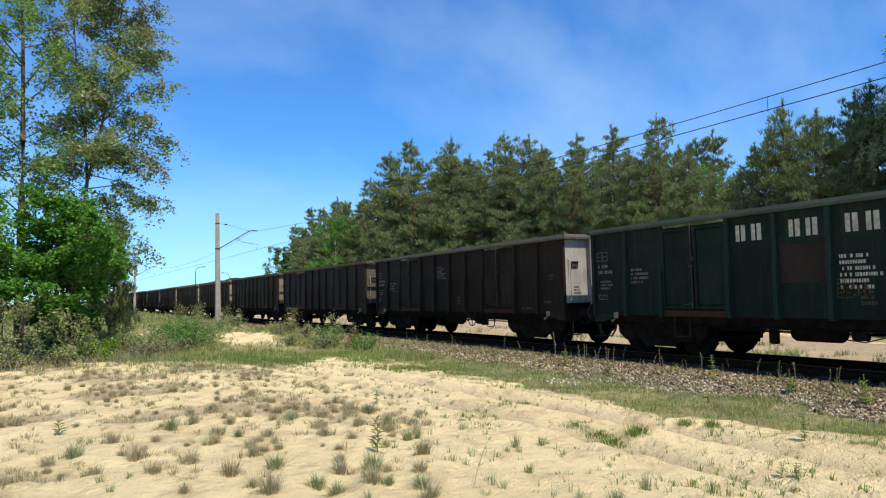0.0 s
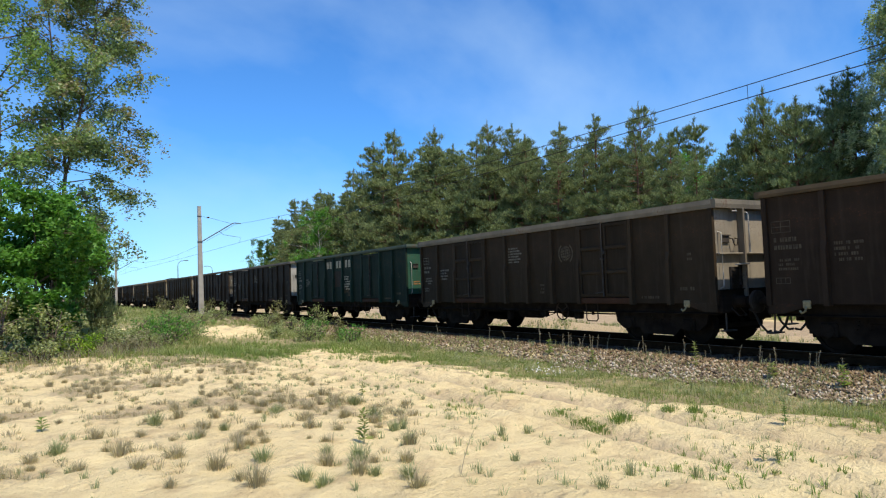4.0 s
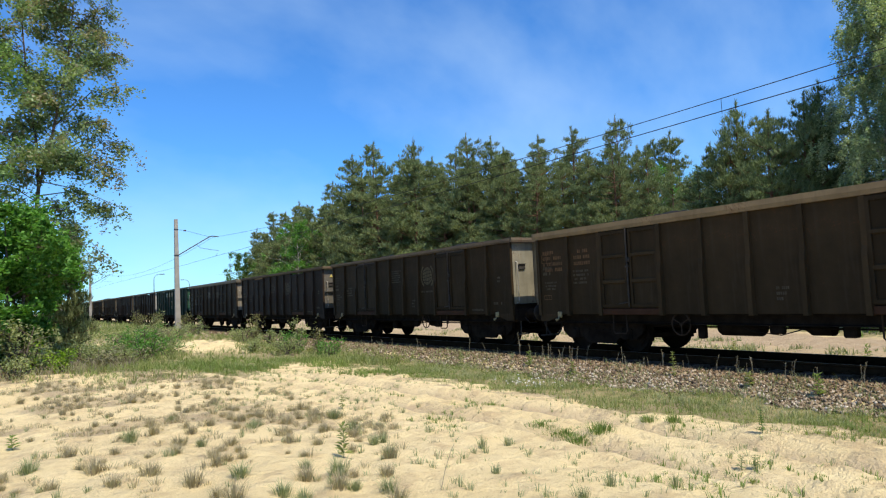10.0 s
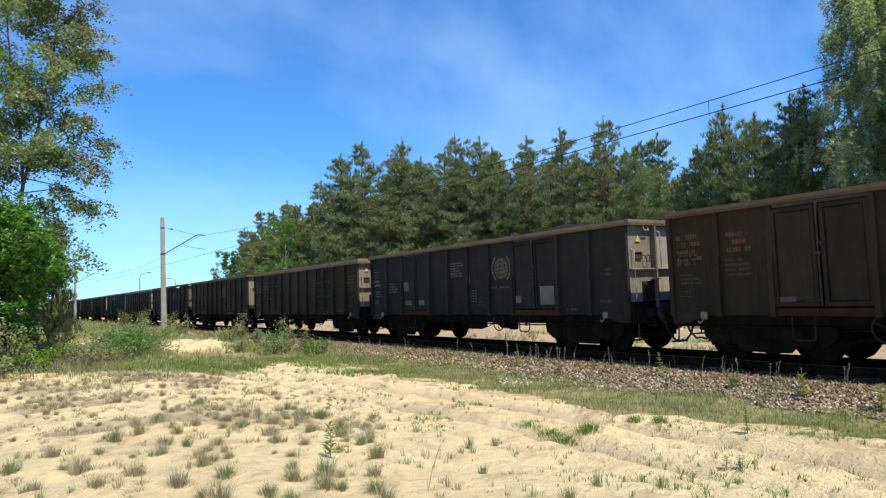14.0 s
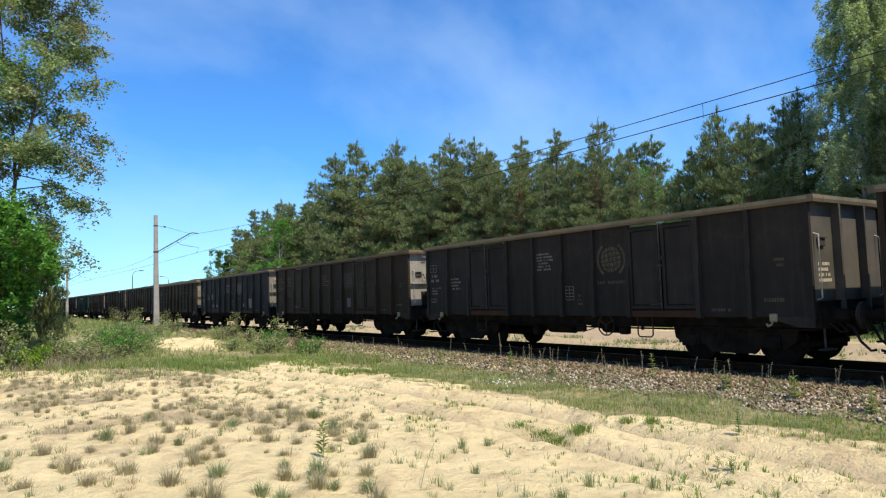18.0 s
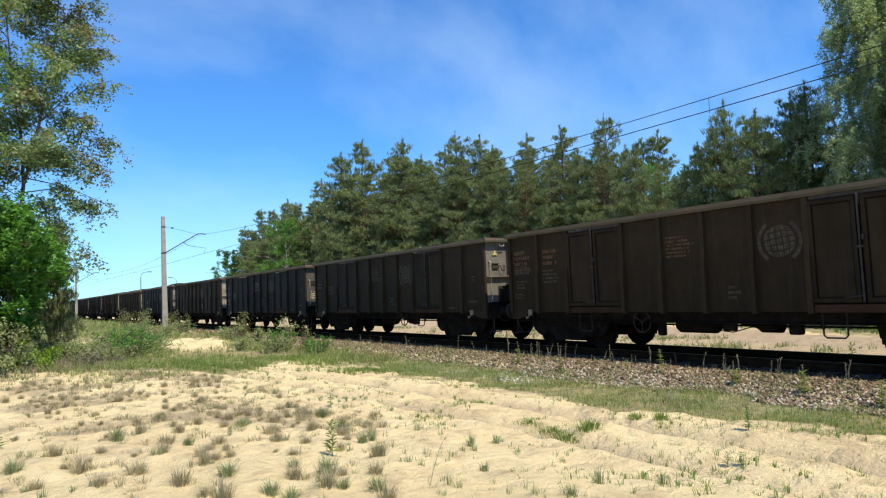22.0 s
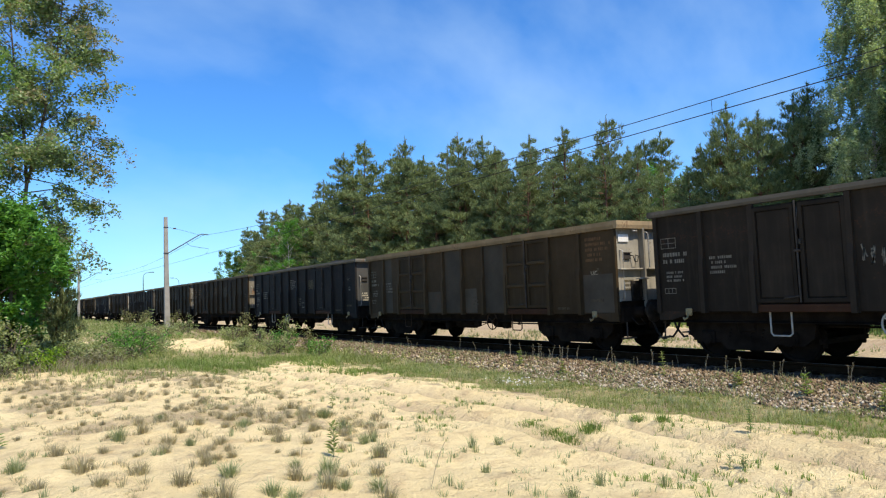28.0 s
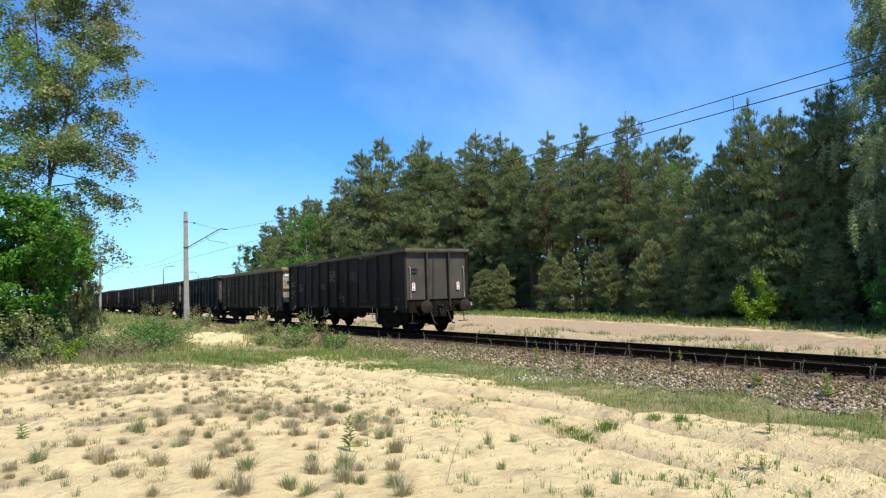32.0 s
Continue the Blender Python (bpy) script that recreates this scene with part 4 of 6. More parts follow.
    while y < 75:
        h = rs.uniform(2.2, 5.4) if y > 15 else rs.uniform(1.6, 2.6)
        if not 43.5 < y < 47.5:
            put(rs.choice((7, 8)) if y > 19 else rs.choice((2, 4)), float(forest_edge(y)) + (rs.uniform(-0.8, 1.0) if y > 23 else rs.uniform(1.4, 2.6)), y, h, 1.15)
        if y > 12 and not 43.5 < y < 48:
            put(rs.choice((7, 8)) if y > 19 else rs.choice((2, 4)), float(forest_edge(y)) + rs.uniform(3.0, 7.0), y + rs.uniform(-1, 1), rs.uniform(2.6, 5.5), 1.3)
        y += rs.uniform(1.3, 2.4)

    # unseen pines south of the view, added to shade the wood's right end
    for x, y, h in ((28.8, 8.6, 13.0), (30.4, 6.2, 15.0), (31.6, 9.6, 15.5), (33.2, 7.2, 16.0), (34.4, 10.6, 16.0), (36.0, 8.0, 16.5), (30.0, 2.5, 14.0), (33.0, 3.4, 15.0), (38.5, 10.5, 17.0), (36.5, 3.5, 15.5)):
        put(rs.choice((2, 4)), x, y, h, 1.15)

    def leafy_tree(seed, at, h, radius, mat, sprays, per, name, label, leaf=0.12, low=0.1, bark=GREY_BARK, droop=0.0):
        t = broadleaf(seed, h, low, radius, mat, bark, leaf, int(sprays * 0.5), int(per * 1.8), droop, name, label, group="forest trees", spread=0.3 if h > 4 else 0.16)
        t.matrix_basis = pose(at[0], at[1], float(ground_base(*at)) - 0.05, 0, 0, seed * 40)

    leafy_tree(51, (41.5, 139.0), 12.3, 4.8, OAK_LEAF, 1000, 14, "oak_tree", "rounded green oak at the end of the wood", 0.24)
    leafy_tree(52, (42.9, 138.0), 11.0, 3.6, OAK_LEAF, 600, 14, "oak_tree", "rounded green oak at the end of the wood", 0.24)
    leafy_tree(53, (37.4, 98.0), 14.0, 4.6, FRESH_LEAF, 1100, 16, "birch_tree", "light green birch at the edge of the wood", 0.2, 0.08, BIRCH_BARK)
    leafy_tree(54, (41.5, 33.0), 10.9, 2.6, FRESH_LEAF, 700, 14, "birch_tree", "light green birch among the pines", 0.14, 0.1, BIRCH_BARK)
    leafy_tree(55, (43.8, 31.5), 10.6, 2.4, FRESH_LEAF, 600, 14, "birch_tree", "light green birch among the pines", 0.14, 0.1, BIRCH_BARK)
    for seed, x, y, h in ((56, 33.0, 14.0, 17.5), (57, 41.2, 16.2, 20.0)):
        t = weeping_birch(seed, h, 3.3, "tall birch with long hanging twigs at the wood's edge")
        t.matrix_basis = pose(x, y, float(ground_base(x, y)) - 0.05, 0, 0, seed * 40)
    t = forked_shrub(60, ((-0.75, -0.3, 1.75), (0.45, 0.2, 2.45), (0.95, -0.2, 1.5)), 0.36, LIME_LEAF, 0.12, "maple_shrub", "bright lime green forked young maple at the wood's edge")
    t.matrix_basis = pose(29.0, 19.1, float(ground_base(29.0, 19.1)) - 0.03, 0, 0, -35)
    for k, (x, y, h, r) in enumerate(((28.6, 12.6, 3.2, 1.0), (27.4, 11.6, 2.4, 1.0), (31.2, 17.4, 2.6, 0.5))):
        leafy_tree(64 + k, (x, y), h, r, FRESH_LEAF, 130, 12, "maple_shrub", "fresh green young maple under the pines", 0.13, 0.1)


def build_left_trees():
    def put(t, x, y, turn):
        t.matrix_basis = pose(x, y, float(ground_base(x, y)) - 0.05, 0, 0, turn)
    put(forked_birch(71, "forked birch with airy browning leaves over the bushes"), 0.55, 26.0, 0)
    put(broadleaf(72, 14.5, 0.18, 2.4, GREEN_BIRCH_LEAF, GREY_BARK, 0.11, 1100, 17, 0.6, "birch_tree", "tall leafy birch at the sand's edge", spread=0.17), -0.9, 25.0, 60)
    put(broadleaf(73, 14.0, 0.18, 3.0, FRESH_LEAF, GREY_BARK, 0.11, 750, 22, 0.3, "birch_tree", "tall leafy birch behind the bushes"), -4.9, 28.0, 10)
    put(broadleaf(74, 5.6, 0.22, 1.6, FRESH_LEAF, GREY_BARK, 0.125, 900, 34, 0.15, "cherry_shrub", "dense fresh green bushy young cherry tree", spread=0.15), 0.2, 23.6, 0)
    put(broadleaf(75, 5.4, 0.24, 1.9, FRESH_LEAF, GREY_BARK, 0.125, 850, 34, 0.15, "cherry_shrub", "dense fresh green bushy young cherry tree", spread=0.15), -2.2, 23.2, 120)
    put(broadleaf(76, 2.6, 0.1, 0.9, OAK_LEAF, GREY_BARK, 0.09, 240, 18, 0.1, "oak_shrub", "deep green oak shrub under the birches", spread=0.16), 0.3, 24.6, 200)
    put(broadleaf(77, 2.2, 0.1, 1.0, SCRUB_LEAF, GREY_BARK, 0.08, 200, 16, 0.1, "low_shrub", "olive shrub under the birches", spread=0.14), -1.0, 22.0, 20)
    put(broadleaf(78, 1.5, 0.1, 0.8, SCRUB_LEAF, GREY_BARK, 0.08, 160, 14, 0.1, "low_shrub", "olive shrub under the birches", spread=0.14), 0.5, 22.4, 70)
    small = pine(41, 5.0, 0.05, 1.5, YOUNG_NEEDLES, 1.0, "young pine beside the birches")
    put(small, 1.95, 27.0, 0)
    small.matrix_basis = small.matrix_basis @ Matrix.Diagonal((0.60, 0.60, 0.92, 1))
    # low scrub on the mound
    for k, (x, y, h, r, mat) in enumerate(((3.7, 26.6, 0.85, 0.7, FRESH_LEAF), (4.3, 27.6, 0.8, 0.75, FRESH_LEAF), (4.0, 24.8, 0.7, 0.6, FRESH_LEAF), (5.2, 29.6, 0.7, 0.7, SCRUB_LEAF), (2.7, 25.4, 0.6, 0.6, SCRUB_LEAF),
                                           (1.7, 23.6, 0.7, 0.6, SCRUB_LEAF), (2.4, 23.0, 0.6, 0.6, SCRUB_LEAF), (1.2, 22.2, 0.6, 0.5, LIME_LEAF), (3.1, 22.9, 0.45, 0.5, SCRUB_LEAF), (9.6, 26.0, 0.9, 0.7, FRESH_LEAF), (9.1, 25.2, 0.6, 0.6, SCRUB_LEAF),
                                           (8.2, 26.4, 0.55, 0.4, SCRUB_LEAF), (6.4, 38.0, 0.6, 0.7, SCRUB_LEAF), (8.4, 37.0, 0.6, 0.7, SCRUB_LEAF), (-1.2, 21.2, 0.7, 0.7, SCRUB_LEAF), (0.2, 21.4, 0.6, 0.6, SCRUB_LEAF), (4.6, 33.0, 0.6, 0.6, SCRUB_LEAF),
                                           (2.0, 24.6, 0.6, 0.6, SCRUB_LEAF), (3.0, 26.2, 0.6, 0.6, SCRUB_LEAF), (3.3, 24.0, 0.5, 0.5, BIRCH_DRY), (3.9, 24.4, 1.15, 0.8, FRESH_LEAF), (4.9, 26.2, 0.7, 0.6, SCRUB_LEAF), (5.6, 28.2, 0.7, 0.6, FRESH_LEAF),
                                           (2.6, 22.4, 0.4, 0.5, BIRCH_DRY), (6.2, 33.5, 0.6, 0.6, BIRCH_DRY), (7.0, 35.6, 0.7, 0.7, SCRUB_LEAF), (9.9, 29.0, 0.8, 0.6, SCRUB_LEAF), (9.4, 32.0, 0.7, 0.6, SCRUB_LEAF), (10.3, 36.0, 0.8, 0.6, SCRUB_LEAF), (10.4, 24.0, 0.6, 0.5, FRESH_LEAF))):
        put(broadleaf(80 + k, h, 0.1, r, mat, GREY_BARK, 0.06, int(70 + 70 * r), 11, 0.0, "low_shrub", "low leafy shrub on the grassy mound", group="mound shrubs", spread=0.1), x, y, k * 50)
    for k, (x, y, h) in enumerate(((6.75, 44.0, 1.15), (7.6, 43.2, 0.95), (8.0, 44.6, 1.0), (10.35, 33.4, 1.25), (10.6, 33.9, 0.9), (10.45, 27.6, 1.15), (10.35, 25.2, 0.85), (9.3, 43.0, 0.9), (10.2, 30.4, 0.6))):
        t = forked_shrub(110 + k, ((-0.14, 0.05, h * 1.2), (0.22, -0.05, h * 0.95), (0.02, 0.16, h * 0.75)), 0.40, SAPLING_LEAF if k % 3 != 2 else SCRUB_LEAF, 0.075, "sapling", "slender reddish young sapling beside the track" if k % 3 != 2 else "slender green young sapling beside the track", "saplings", 4)
        put(t, x, y, k * 70)


build_forest()
build_left_trees()


# ---- the goods train ----
POSTS = (1.2, 2.35, 4.2, 5.3, 6.4, 7.5, 8.6, 10.45, 11.6)
BAYS = ((0.0, 1.2), (1.2, 2.35), (4.2, 5.3), (5.3, 6.4), (6.4, 7.5), (7.5, 8.6), (10.45, 11.6), (11.6, 12.8))
DOORS = (2.35, 3.275, 8.6, 9.525)      # near edge of each leaf, 0.925 m wide
LENGTH, PITCH = 12.8, 13.998
MESHES = {}


def once(key, make):
    """A mesh that is built once and shared."""
    if key not in MESHES:
        MESHES[key] = make()
    return MESHES[key]


def bay_mesh(width):
    return Shape().box((0, width / 2, 2.085), (0.03, width, 2.11)).mesh("side_panel", PAINT)


def post_mesh(side):
    s = side
    o = [(s * 1.36, 1.0), (s * 1.50, 1.0), (s * 1.50, 2.02), (s * 1.46, 2.22), (s * 1.45, 3.14), (s * 1.36, 3.14)]
    return Shape().prism(o, 1, -0.05, 0.05).mesh("side_post", PAINT)


def corner_mesh(side):
    s = side
    return Shape().prism([(s * 1.36, 1.0), (s * 1.44, 1.0), (s * 1.44, 3.14), (s * 1.36, 3.14)], 1, -0.02, 0.08).mesh("corner_post", PAINT)


def door_mesh(side):
    return Shape().box((side * 1.405, 0.4575, 2.13), (0.03, 0.895, 1.90)).mesh("door", PAINT)


def door_frame_mesh(side):
    """A raised frame round the leaf, one closed ring."""
    outer, inner = [(0.045, 1.20), (0.87, 1.20), (0.87, 3.05), (0.045, 3.05)], [(0.115, 1.27), (0.80, 1.27), (0.80, 2.98), (0.115, 2.98)]
    v = [(side * x, y, z) for x in (1.415, 1.46) for ring in (outer, inner) for y, z in ring]
    f = []
    for i in range(4):
        j = (i + 1) % 4
        f += [(i, j, 4 + j, 4 + i), (8 + i, 8 + j, 12 + j, 12 + i), (i, j, 8 + j, 8 + i), (4 + i, 4 + j, 12 + j, 12 + i)]
    return Shape().add(v, f).mesh("door_frame", PAINT)


def door_panel_mesh(side):
    return Shape().box((side * 1.423, 0.4575, 2.13), (0.02, 0.645, 1.67), 0.008).mesh("door_panel", PAINT)


def door_rib_mesh(side):
    return Shape().box((side * 1.435, 0.4575, 0), (0.06, 0.735, 0.09), 0.015).mesh("door_rib", PAINT)


def wheelset_mesh():
    sh = Shape().cyl((-0.98, 0, 0), (0.98, 0, 0), 0.075, n=10)
    for s in (-1, 1):
        prof = [(0.09, -0.09), (0.12, -0.085), (0.16, -0.035), (0.39, -0.03), (0.395, -0.068), (0.455, -0.068), (0.46, 0.03), (0.485, 0.045), (0.485, 0.066), (0.40, 0.066), (0.39, 0.03), (0.16, 0.03), (0.12, 0.07), (0.09, 0.075)]
        sh.lathe([(r, -s * h) for r, h in prof], (s * 0.753, 0, 0), "x", 14)
        # balance lugs that show the turning
        sh.box((s * 0.80, 0.0, 0.28), (0.05, 0.16, 0.10), 0.01).box((s * 0.80, 0.0, -0.28), (0.05, 0.16, 0.10), 0.01)
    return sh.mesh("wheelset", GRIME, True)


def side_frame_mesh():
    o = [(-1.36, 0.50), (-1.40, 0.74), (-1.15, 0.93), (-0.62, 0.97), (-0.42, 0.93), (0.42, 0.93), (0.62, 0.97), (1.15, 0.93), (1.40, 0.74), (1.36, 0.50),
         (1.15, 0.34), (0.62, 0.36), (0.48, 0.22), (-0.48, 0.22), (-0.62, 0.36), (-1.15, 0.34)]
    sh = Shape().prism([(a, b) for a, b in o], 0, -0.05, 0.05)
    for y in (-0.9, 0.9):
        sh.box((0, y, 0.47), (0.24, 0.32, 0.28), 0.03)
        sh.cyl((-0.14, y, 0.46), (0.14, y, 0.46), 0.13, n=14)
    return sh.mesh("side_frame", GRIME)


def spring_mesh():
    """One coil spring of a bogie."""
    path = [(0.07 * math.cos(t * 1.1), 0.07 * math.sin(t * 1.1), 0.40 + 0.012 * t) for t in range(0, 24, 2)]
    return Shape().tube(path, 0.014, 4).mesh("spring", GRIME)


def bogie(parent, y):
    b = new("bogie")
    b.parent, b.location = parent, (0, y, 0)
    b.empty_display_size = 0.3
    for s in (-1, 1):
        part("side_frame", once("side_frame", side_frame_mesh), b, (s * 1.02, 0, 0))
        for y2 in (-0.36, -0.12, 0.12, 0.36):
            part("spring", once("spring", spring_mesh), b, (s * 1.02, y2, 0))
    part("bolster", once("bolster", lambda: Shape().box((0, 0, 0.70), (2.2, 0.42, 0.22), 0.03).box((0, 0, 0.86), (0.5, 0.5, 0.14), 0.02).mesh("bolster", GRIME)), b)
    for y2 in (-1.38, 1.38):
        part("brake_beam", once("brake_beam", lambda: Shape().box((0, 0, 0.42), (1.8, 0.07, 0.1), 0.01).box((-0.75, 0, 0.46), (0.09, 0.08, 0.34), 0.02).box((0.75, 0, 0.46), (0.09, 0.08, 0.34), 0.02).mesh("brake_beam", GRIME)), b, (0, y2, 0))
    for a in (-0.9, 0.9):
        part("wheelset", once("wheelset", wheelset_mesh), b, (0, a, 0.46))
    return b


def buffer_mesh(out):
    sh = Shape().lathe([(0.16, 0.0), (0.16, out * 0.03), (0.125, out * 0.05), (0.115, out * 0.32), (0.085, out * 0.33), (0.085, out * 0.53)], (0, 0, 0), "y", 16)
    return sh.mesh("buffer", GRIME, True)


def buffer_plate(out):
    return Shape().lathe([(0.10, out * 0.52), (0.24, out * 0.535), (0.245, out * 0.56), (0.20, out * 0.585), (0.10, out * 0.60), (0.01, out * 0.603)], (0, 0, 0), "y", 22).mesh("buffer_plate", DARK_STEEL, True)


def handwheel_mesh():
    sh = Shape()
    sh.tube([(0, 0.245 * math.cos(a), 0.245 * math.sin(a)) for a in np.linspace(0, 2 * math.pi, 25)], 0.018, 6)
    for k in range(3):
        a = 0.5 + k * 2.094
        sh.tube([(0, 0, 0), (0, 0.245 * math.cos(a), 0.245 * math.sin(a))], 0.014, 6)
    sh.cyl((-0.03, 0, 0), (0.35, 0, 0), 0.03, n=8)
    return sh.mesh("handwheel", HANDLE_WHITE, True)


def u_step(w, h, mat):
    return Shape().tube([(0, -w / 2, 0.1), (0, -w / 2, -h + 0.05), (-0.01, -w / 2 + 0.05, -h), (-0.01, w / 2 - 0.05, -h), (0, w / 2, -h + 0.05), (0, w / 2, 0.1)], 0.017, 6).mesh("step", mat, True)


def wagon(kind, end, label):
    """An open bogie wagon. kind 'plain' or 'ribbed' doors; end 'plain' or 'stepped' end wall."""
    w = thing("freight_wagon", (0, 0, 0), label, "freight wagon", "goods train")
    lip = 0.13 if kind == "plain" else 0.19
    for s in (-1, 1):
        for a, b in BAYS:
            part("side_panel", once(("bay", round(b - a, 2)), lambda: bay_mesh(b - a)), w, (s * 1.37, a, 0))
        for y in POSTS:
            part("side_post", once(("post", s), lambda: post_mesh(s)), w, (0, y, 0))
        for y in (0.0, LENGTH - 0.06):
            part("corner_post", once(("corner", s), lambda: corner_mesh(s)), w, (0, y, 0))
        for y in DOORS:
            leaf = part("door", once(("door", s), lambda: door_mesh(s)), w, (0, y + 0.005, 0))
            part("door_frame", once(("door_frame", s), lambda: door_frame_mesh(s)), leaf)
            if kind == "ribbed":
                for z in (1.82, 2.44):
                    part("door_rib", once(("door_rib", s), lambda: door_rib_mesh(s)), leaf, (0, 0, z))
            else:
                part("door_panel", once(("door_panel", s), lambda: door_panel_mesh(s)), leaf)
        for y in (DOORS[1], DOORS[3]):
            lock = once(("lock", s), lambda: Shape().cyl((s * 1.475, 0, 1.2), (s * 1.475, 0, 3.1), 0.02, n=8).box((s * 1.475, 0.0, 2.16), (0.05, 0.12, 0.05), 0.01)
                        .tube([(s * 1.475, 0, 1.32), (s * 1.50, 0.1, 1.30), (s * 1.49, 0.3, 1.28)], 0.015, 6).box((s * 1.475, -0.06, 2.32), (0.05, 0.05, 0.1), 0.01).mesh("door_lock", WORN_STEEL, True))
            part("door_lock", lock, w, (0, y, 0), "worn steel locking bar")
        for y in (2.35, 8.6):
            part("door_sill", once(("sill", s), lambda: Shape().box((s * 1.42, 0.925, 1.09), (0.07, 1.75, 0.15), 0.01).mesh("door_sill", PAINT)), w, (0, y, 0), colour=(0.055, 0.028, 0.018))
        rim = once(("rim", s, kind), lambda: Shape().prism([(s * 1.34, 3.275 - lip), (s * 1.46, 3.275 - lip), (s * 1.475, 3.265 - lip * 0.5), (s * 1.46, 3.275), (s * 1.34, 3.275)], 1, -0.03, LENGTH + 0.03).mesh("top_rail", PAINT))
        part("top_rail", rim, w)
        part("sole_bar", once(("sole", s), lambda: Shape().prism([(s * 1.12, 0.78), (s * 1.24, 0.78), (s * 1.24, 0.80), (s * 1.16, 0.82), (s * 1.16, 1.0), (s * 1.36, 1.01), (s * 1.36, 1.03), (s * 1.12, 1.03)], 1, 0.05, LENGTH - 0.05).mesh("sole_bar", GRIME)), w)
        for y in (0.78, LENGTH - 0.78):
            part("rope_hook", once(("hook", s), lambda: Shape().box((s * 1.40, 0, 1.02), (0.05, 0.16, 0.16), 0.02).tube([(s * 1.42, 0, 0.98), (s * 1.47, 0, 0.90), (s * 1.47, 0.07, 0.86), (s * 1.44, 0.12, 0.90)], 0.022, 6).mesh("rope_hook", HOOK_YELLOW, True)), w, (0, y, 0), "grubby yellow rope hook")
        part("handwheel", once("handwheel", handwheel_mesh), w, (s * 1.33, 8.0 if s < 0 else 3.65, 0.80), "white-rimmed brake handwheel")
        for y in (10.0, 2.75):
            part("step", once("ustep", lambda: u_step(0.42, 0.36, HANDLE_WHITE)), w, (s * 1.36, y, 0.92), "white tubular step below the doors")
    part("floor", once("floor", lambda: Shape().box((0, LENGTH / 2, 1.08), (2.76, LENGTH - 0.1, 0.08)).mesh("floor", GRIME)), w)
    part("underframe", once("underframe", lambda: Shape().box((0, LENGTH / 2, 0.88), (0.55, LENGTH - 0.3, 0.30), 0.02).box((0, 1.9, 0.93), (2.2, 0.5, 0.2), 0.02).box((0, 10.9, 0.93), (2.2, 0.5, 0.2), 0.02)
                            .box((0, 4.6, 0.95), (2.2, 0.12, 0.14)).box((0, 6.4, 0.95), (2.2, 0.12, 0.14)).box((0, 8.2, 0.95), (2.2, 0.12, 0.14)).mesh("underframe", GRIME)), w)
    part("air_tank", once("tank", lambda: Shape().lathe([(0.02, 0), (0.15, 0.04), (0.19, 0.1), (0.19, 1.0), (0.15, 1.06), (0.02, 1.1)], (-0.75, 6.55, 0.72), "y", 16).mesh("air_tank", GRIME, True)), w)
    part("brake_cylinder", once("brakecyl", lambda: Shape().lathe([(0.02, 0), (0.17, 0.01), (0.17, 0.42), (0.08, 0.55), (0.03, 0.9)], (-0.7, 5.2, 0.74), "y", 16).mesh("brake_cylinder", GRIME, True)), w)
    for at, size in (((-1.0, 4.75, 0.70), (0.2, 0.24, 0.26)), ((-1.1, 6.1, 0.72), (0.14, 0.3, 0.2)), ((-1.0, 7.9, 0.62), (0.16, 0.18, 0.3))):
        part("brake_valve", once(("valve", size), lambda: Shape().box((0, 0, 0), size, 0.03).mesh("brake_valve", GRIME)), w, at)
    part("brake_rigging", once("rigging", lambda: Shape().cyl((-0.9, 3.1, 0.72), (-0.9, 9.6, 0.72), 0.022, n=6).cyl((-1.1, 3.3, 0.82), (-1.1, 6.9, 0.80), 0.018, n=6).cyl((0.9, 3.1, 0.72), (0.9, 9.6, 0.72), 0.022, n=6)
                               .box((-0.9, 4.3, 0.83), (0.04, 0.06, 0.3)).box((-0.9, 8.3, 0.83), (0.04, 0.06, 0.3)).box((0.9, 6.3, 0.83), (0.04, 0.06, 0.3))
                               .tube([(-1.15, 7.1, 0.86), (-1.16, 6.6, 0.66), (-1.16, 6.0, 0.60), (-1.15, 5.5, 0.74)], 0.012, 5).mesh("brake_rigging", GRIME)), w)
    for y in (1.9, 10.9):
        bogie(w, y)
    # both end walls
    for e, y, out in ((0, 0.0, -1), (1, LENGTH, 1)):
        style = end if e == 0 else "plain"
        rim = once(("endrim", e, kind), lambda: Shape().prism([(out * -0.06 + y, 3.275 - lip), (out * 0.135 + y, 3.275 - lip), (out * 0.15 + y, 3.27 - lip * 0.5), (out * 0.135 + y, 3.278), (out * -0.06 + y, 3.278)], 0, -1.462, 1.462).mesh("end_rail", PAINT))
        part("end_rail", rim, w)
        for k, (a, b) in enumerate(((-1.36, -0.5), (-0.5, 0.5), (0.5, 1.36))):
            def panel():
                sh = Shape().box(((a + b) / 2, y - out * 0.035, 2.08), (b - a, 0.03, 2.10))
                if style == "stepped":
                    sh.box(((a + b) / 2, y + out * 0.03, 2.10), (b - a - 0.06, 0.14, 0.035), 0.008)
                return sh.mesh("end_panel", PAINT)
            part("end_panel", once(("endpanel", e, k, style), panel), w, label="dusty end wall panel with sunlight in its colour")
        for x in (-0.5, 0.5):
            part("end_post", once(("endpost", e, x), lambda: Shape().box((x, y + out * 0.05, 2.07), (0.035, 0.16, 2.14), 0.006).box((x, y + out * 0.13, 2.07), (0.06, 0.02, 2.14), 0.004).mesh("end_post", PAINT)), w)
        part("end_sill", once(("endsill", e), lambda: Shape().box((0, y + out * 0.012, 1.17), (2.70, 0.07, 0.30), 0.01).box((0, y + out * 0.055, 1.315), (2.70, 0.05, 0.02), 0.004).mesh("end_sill", GRIME)), w, label="black end sill across the foot of the end wall")
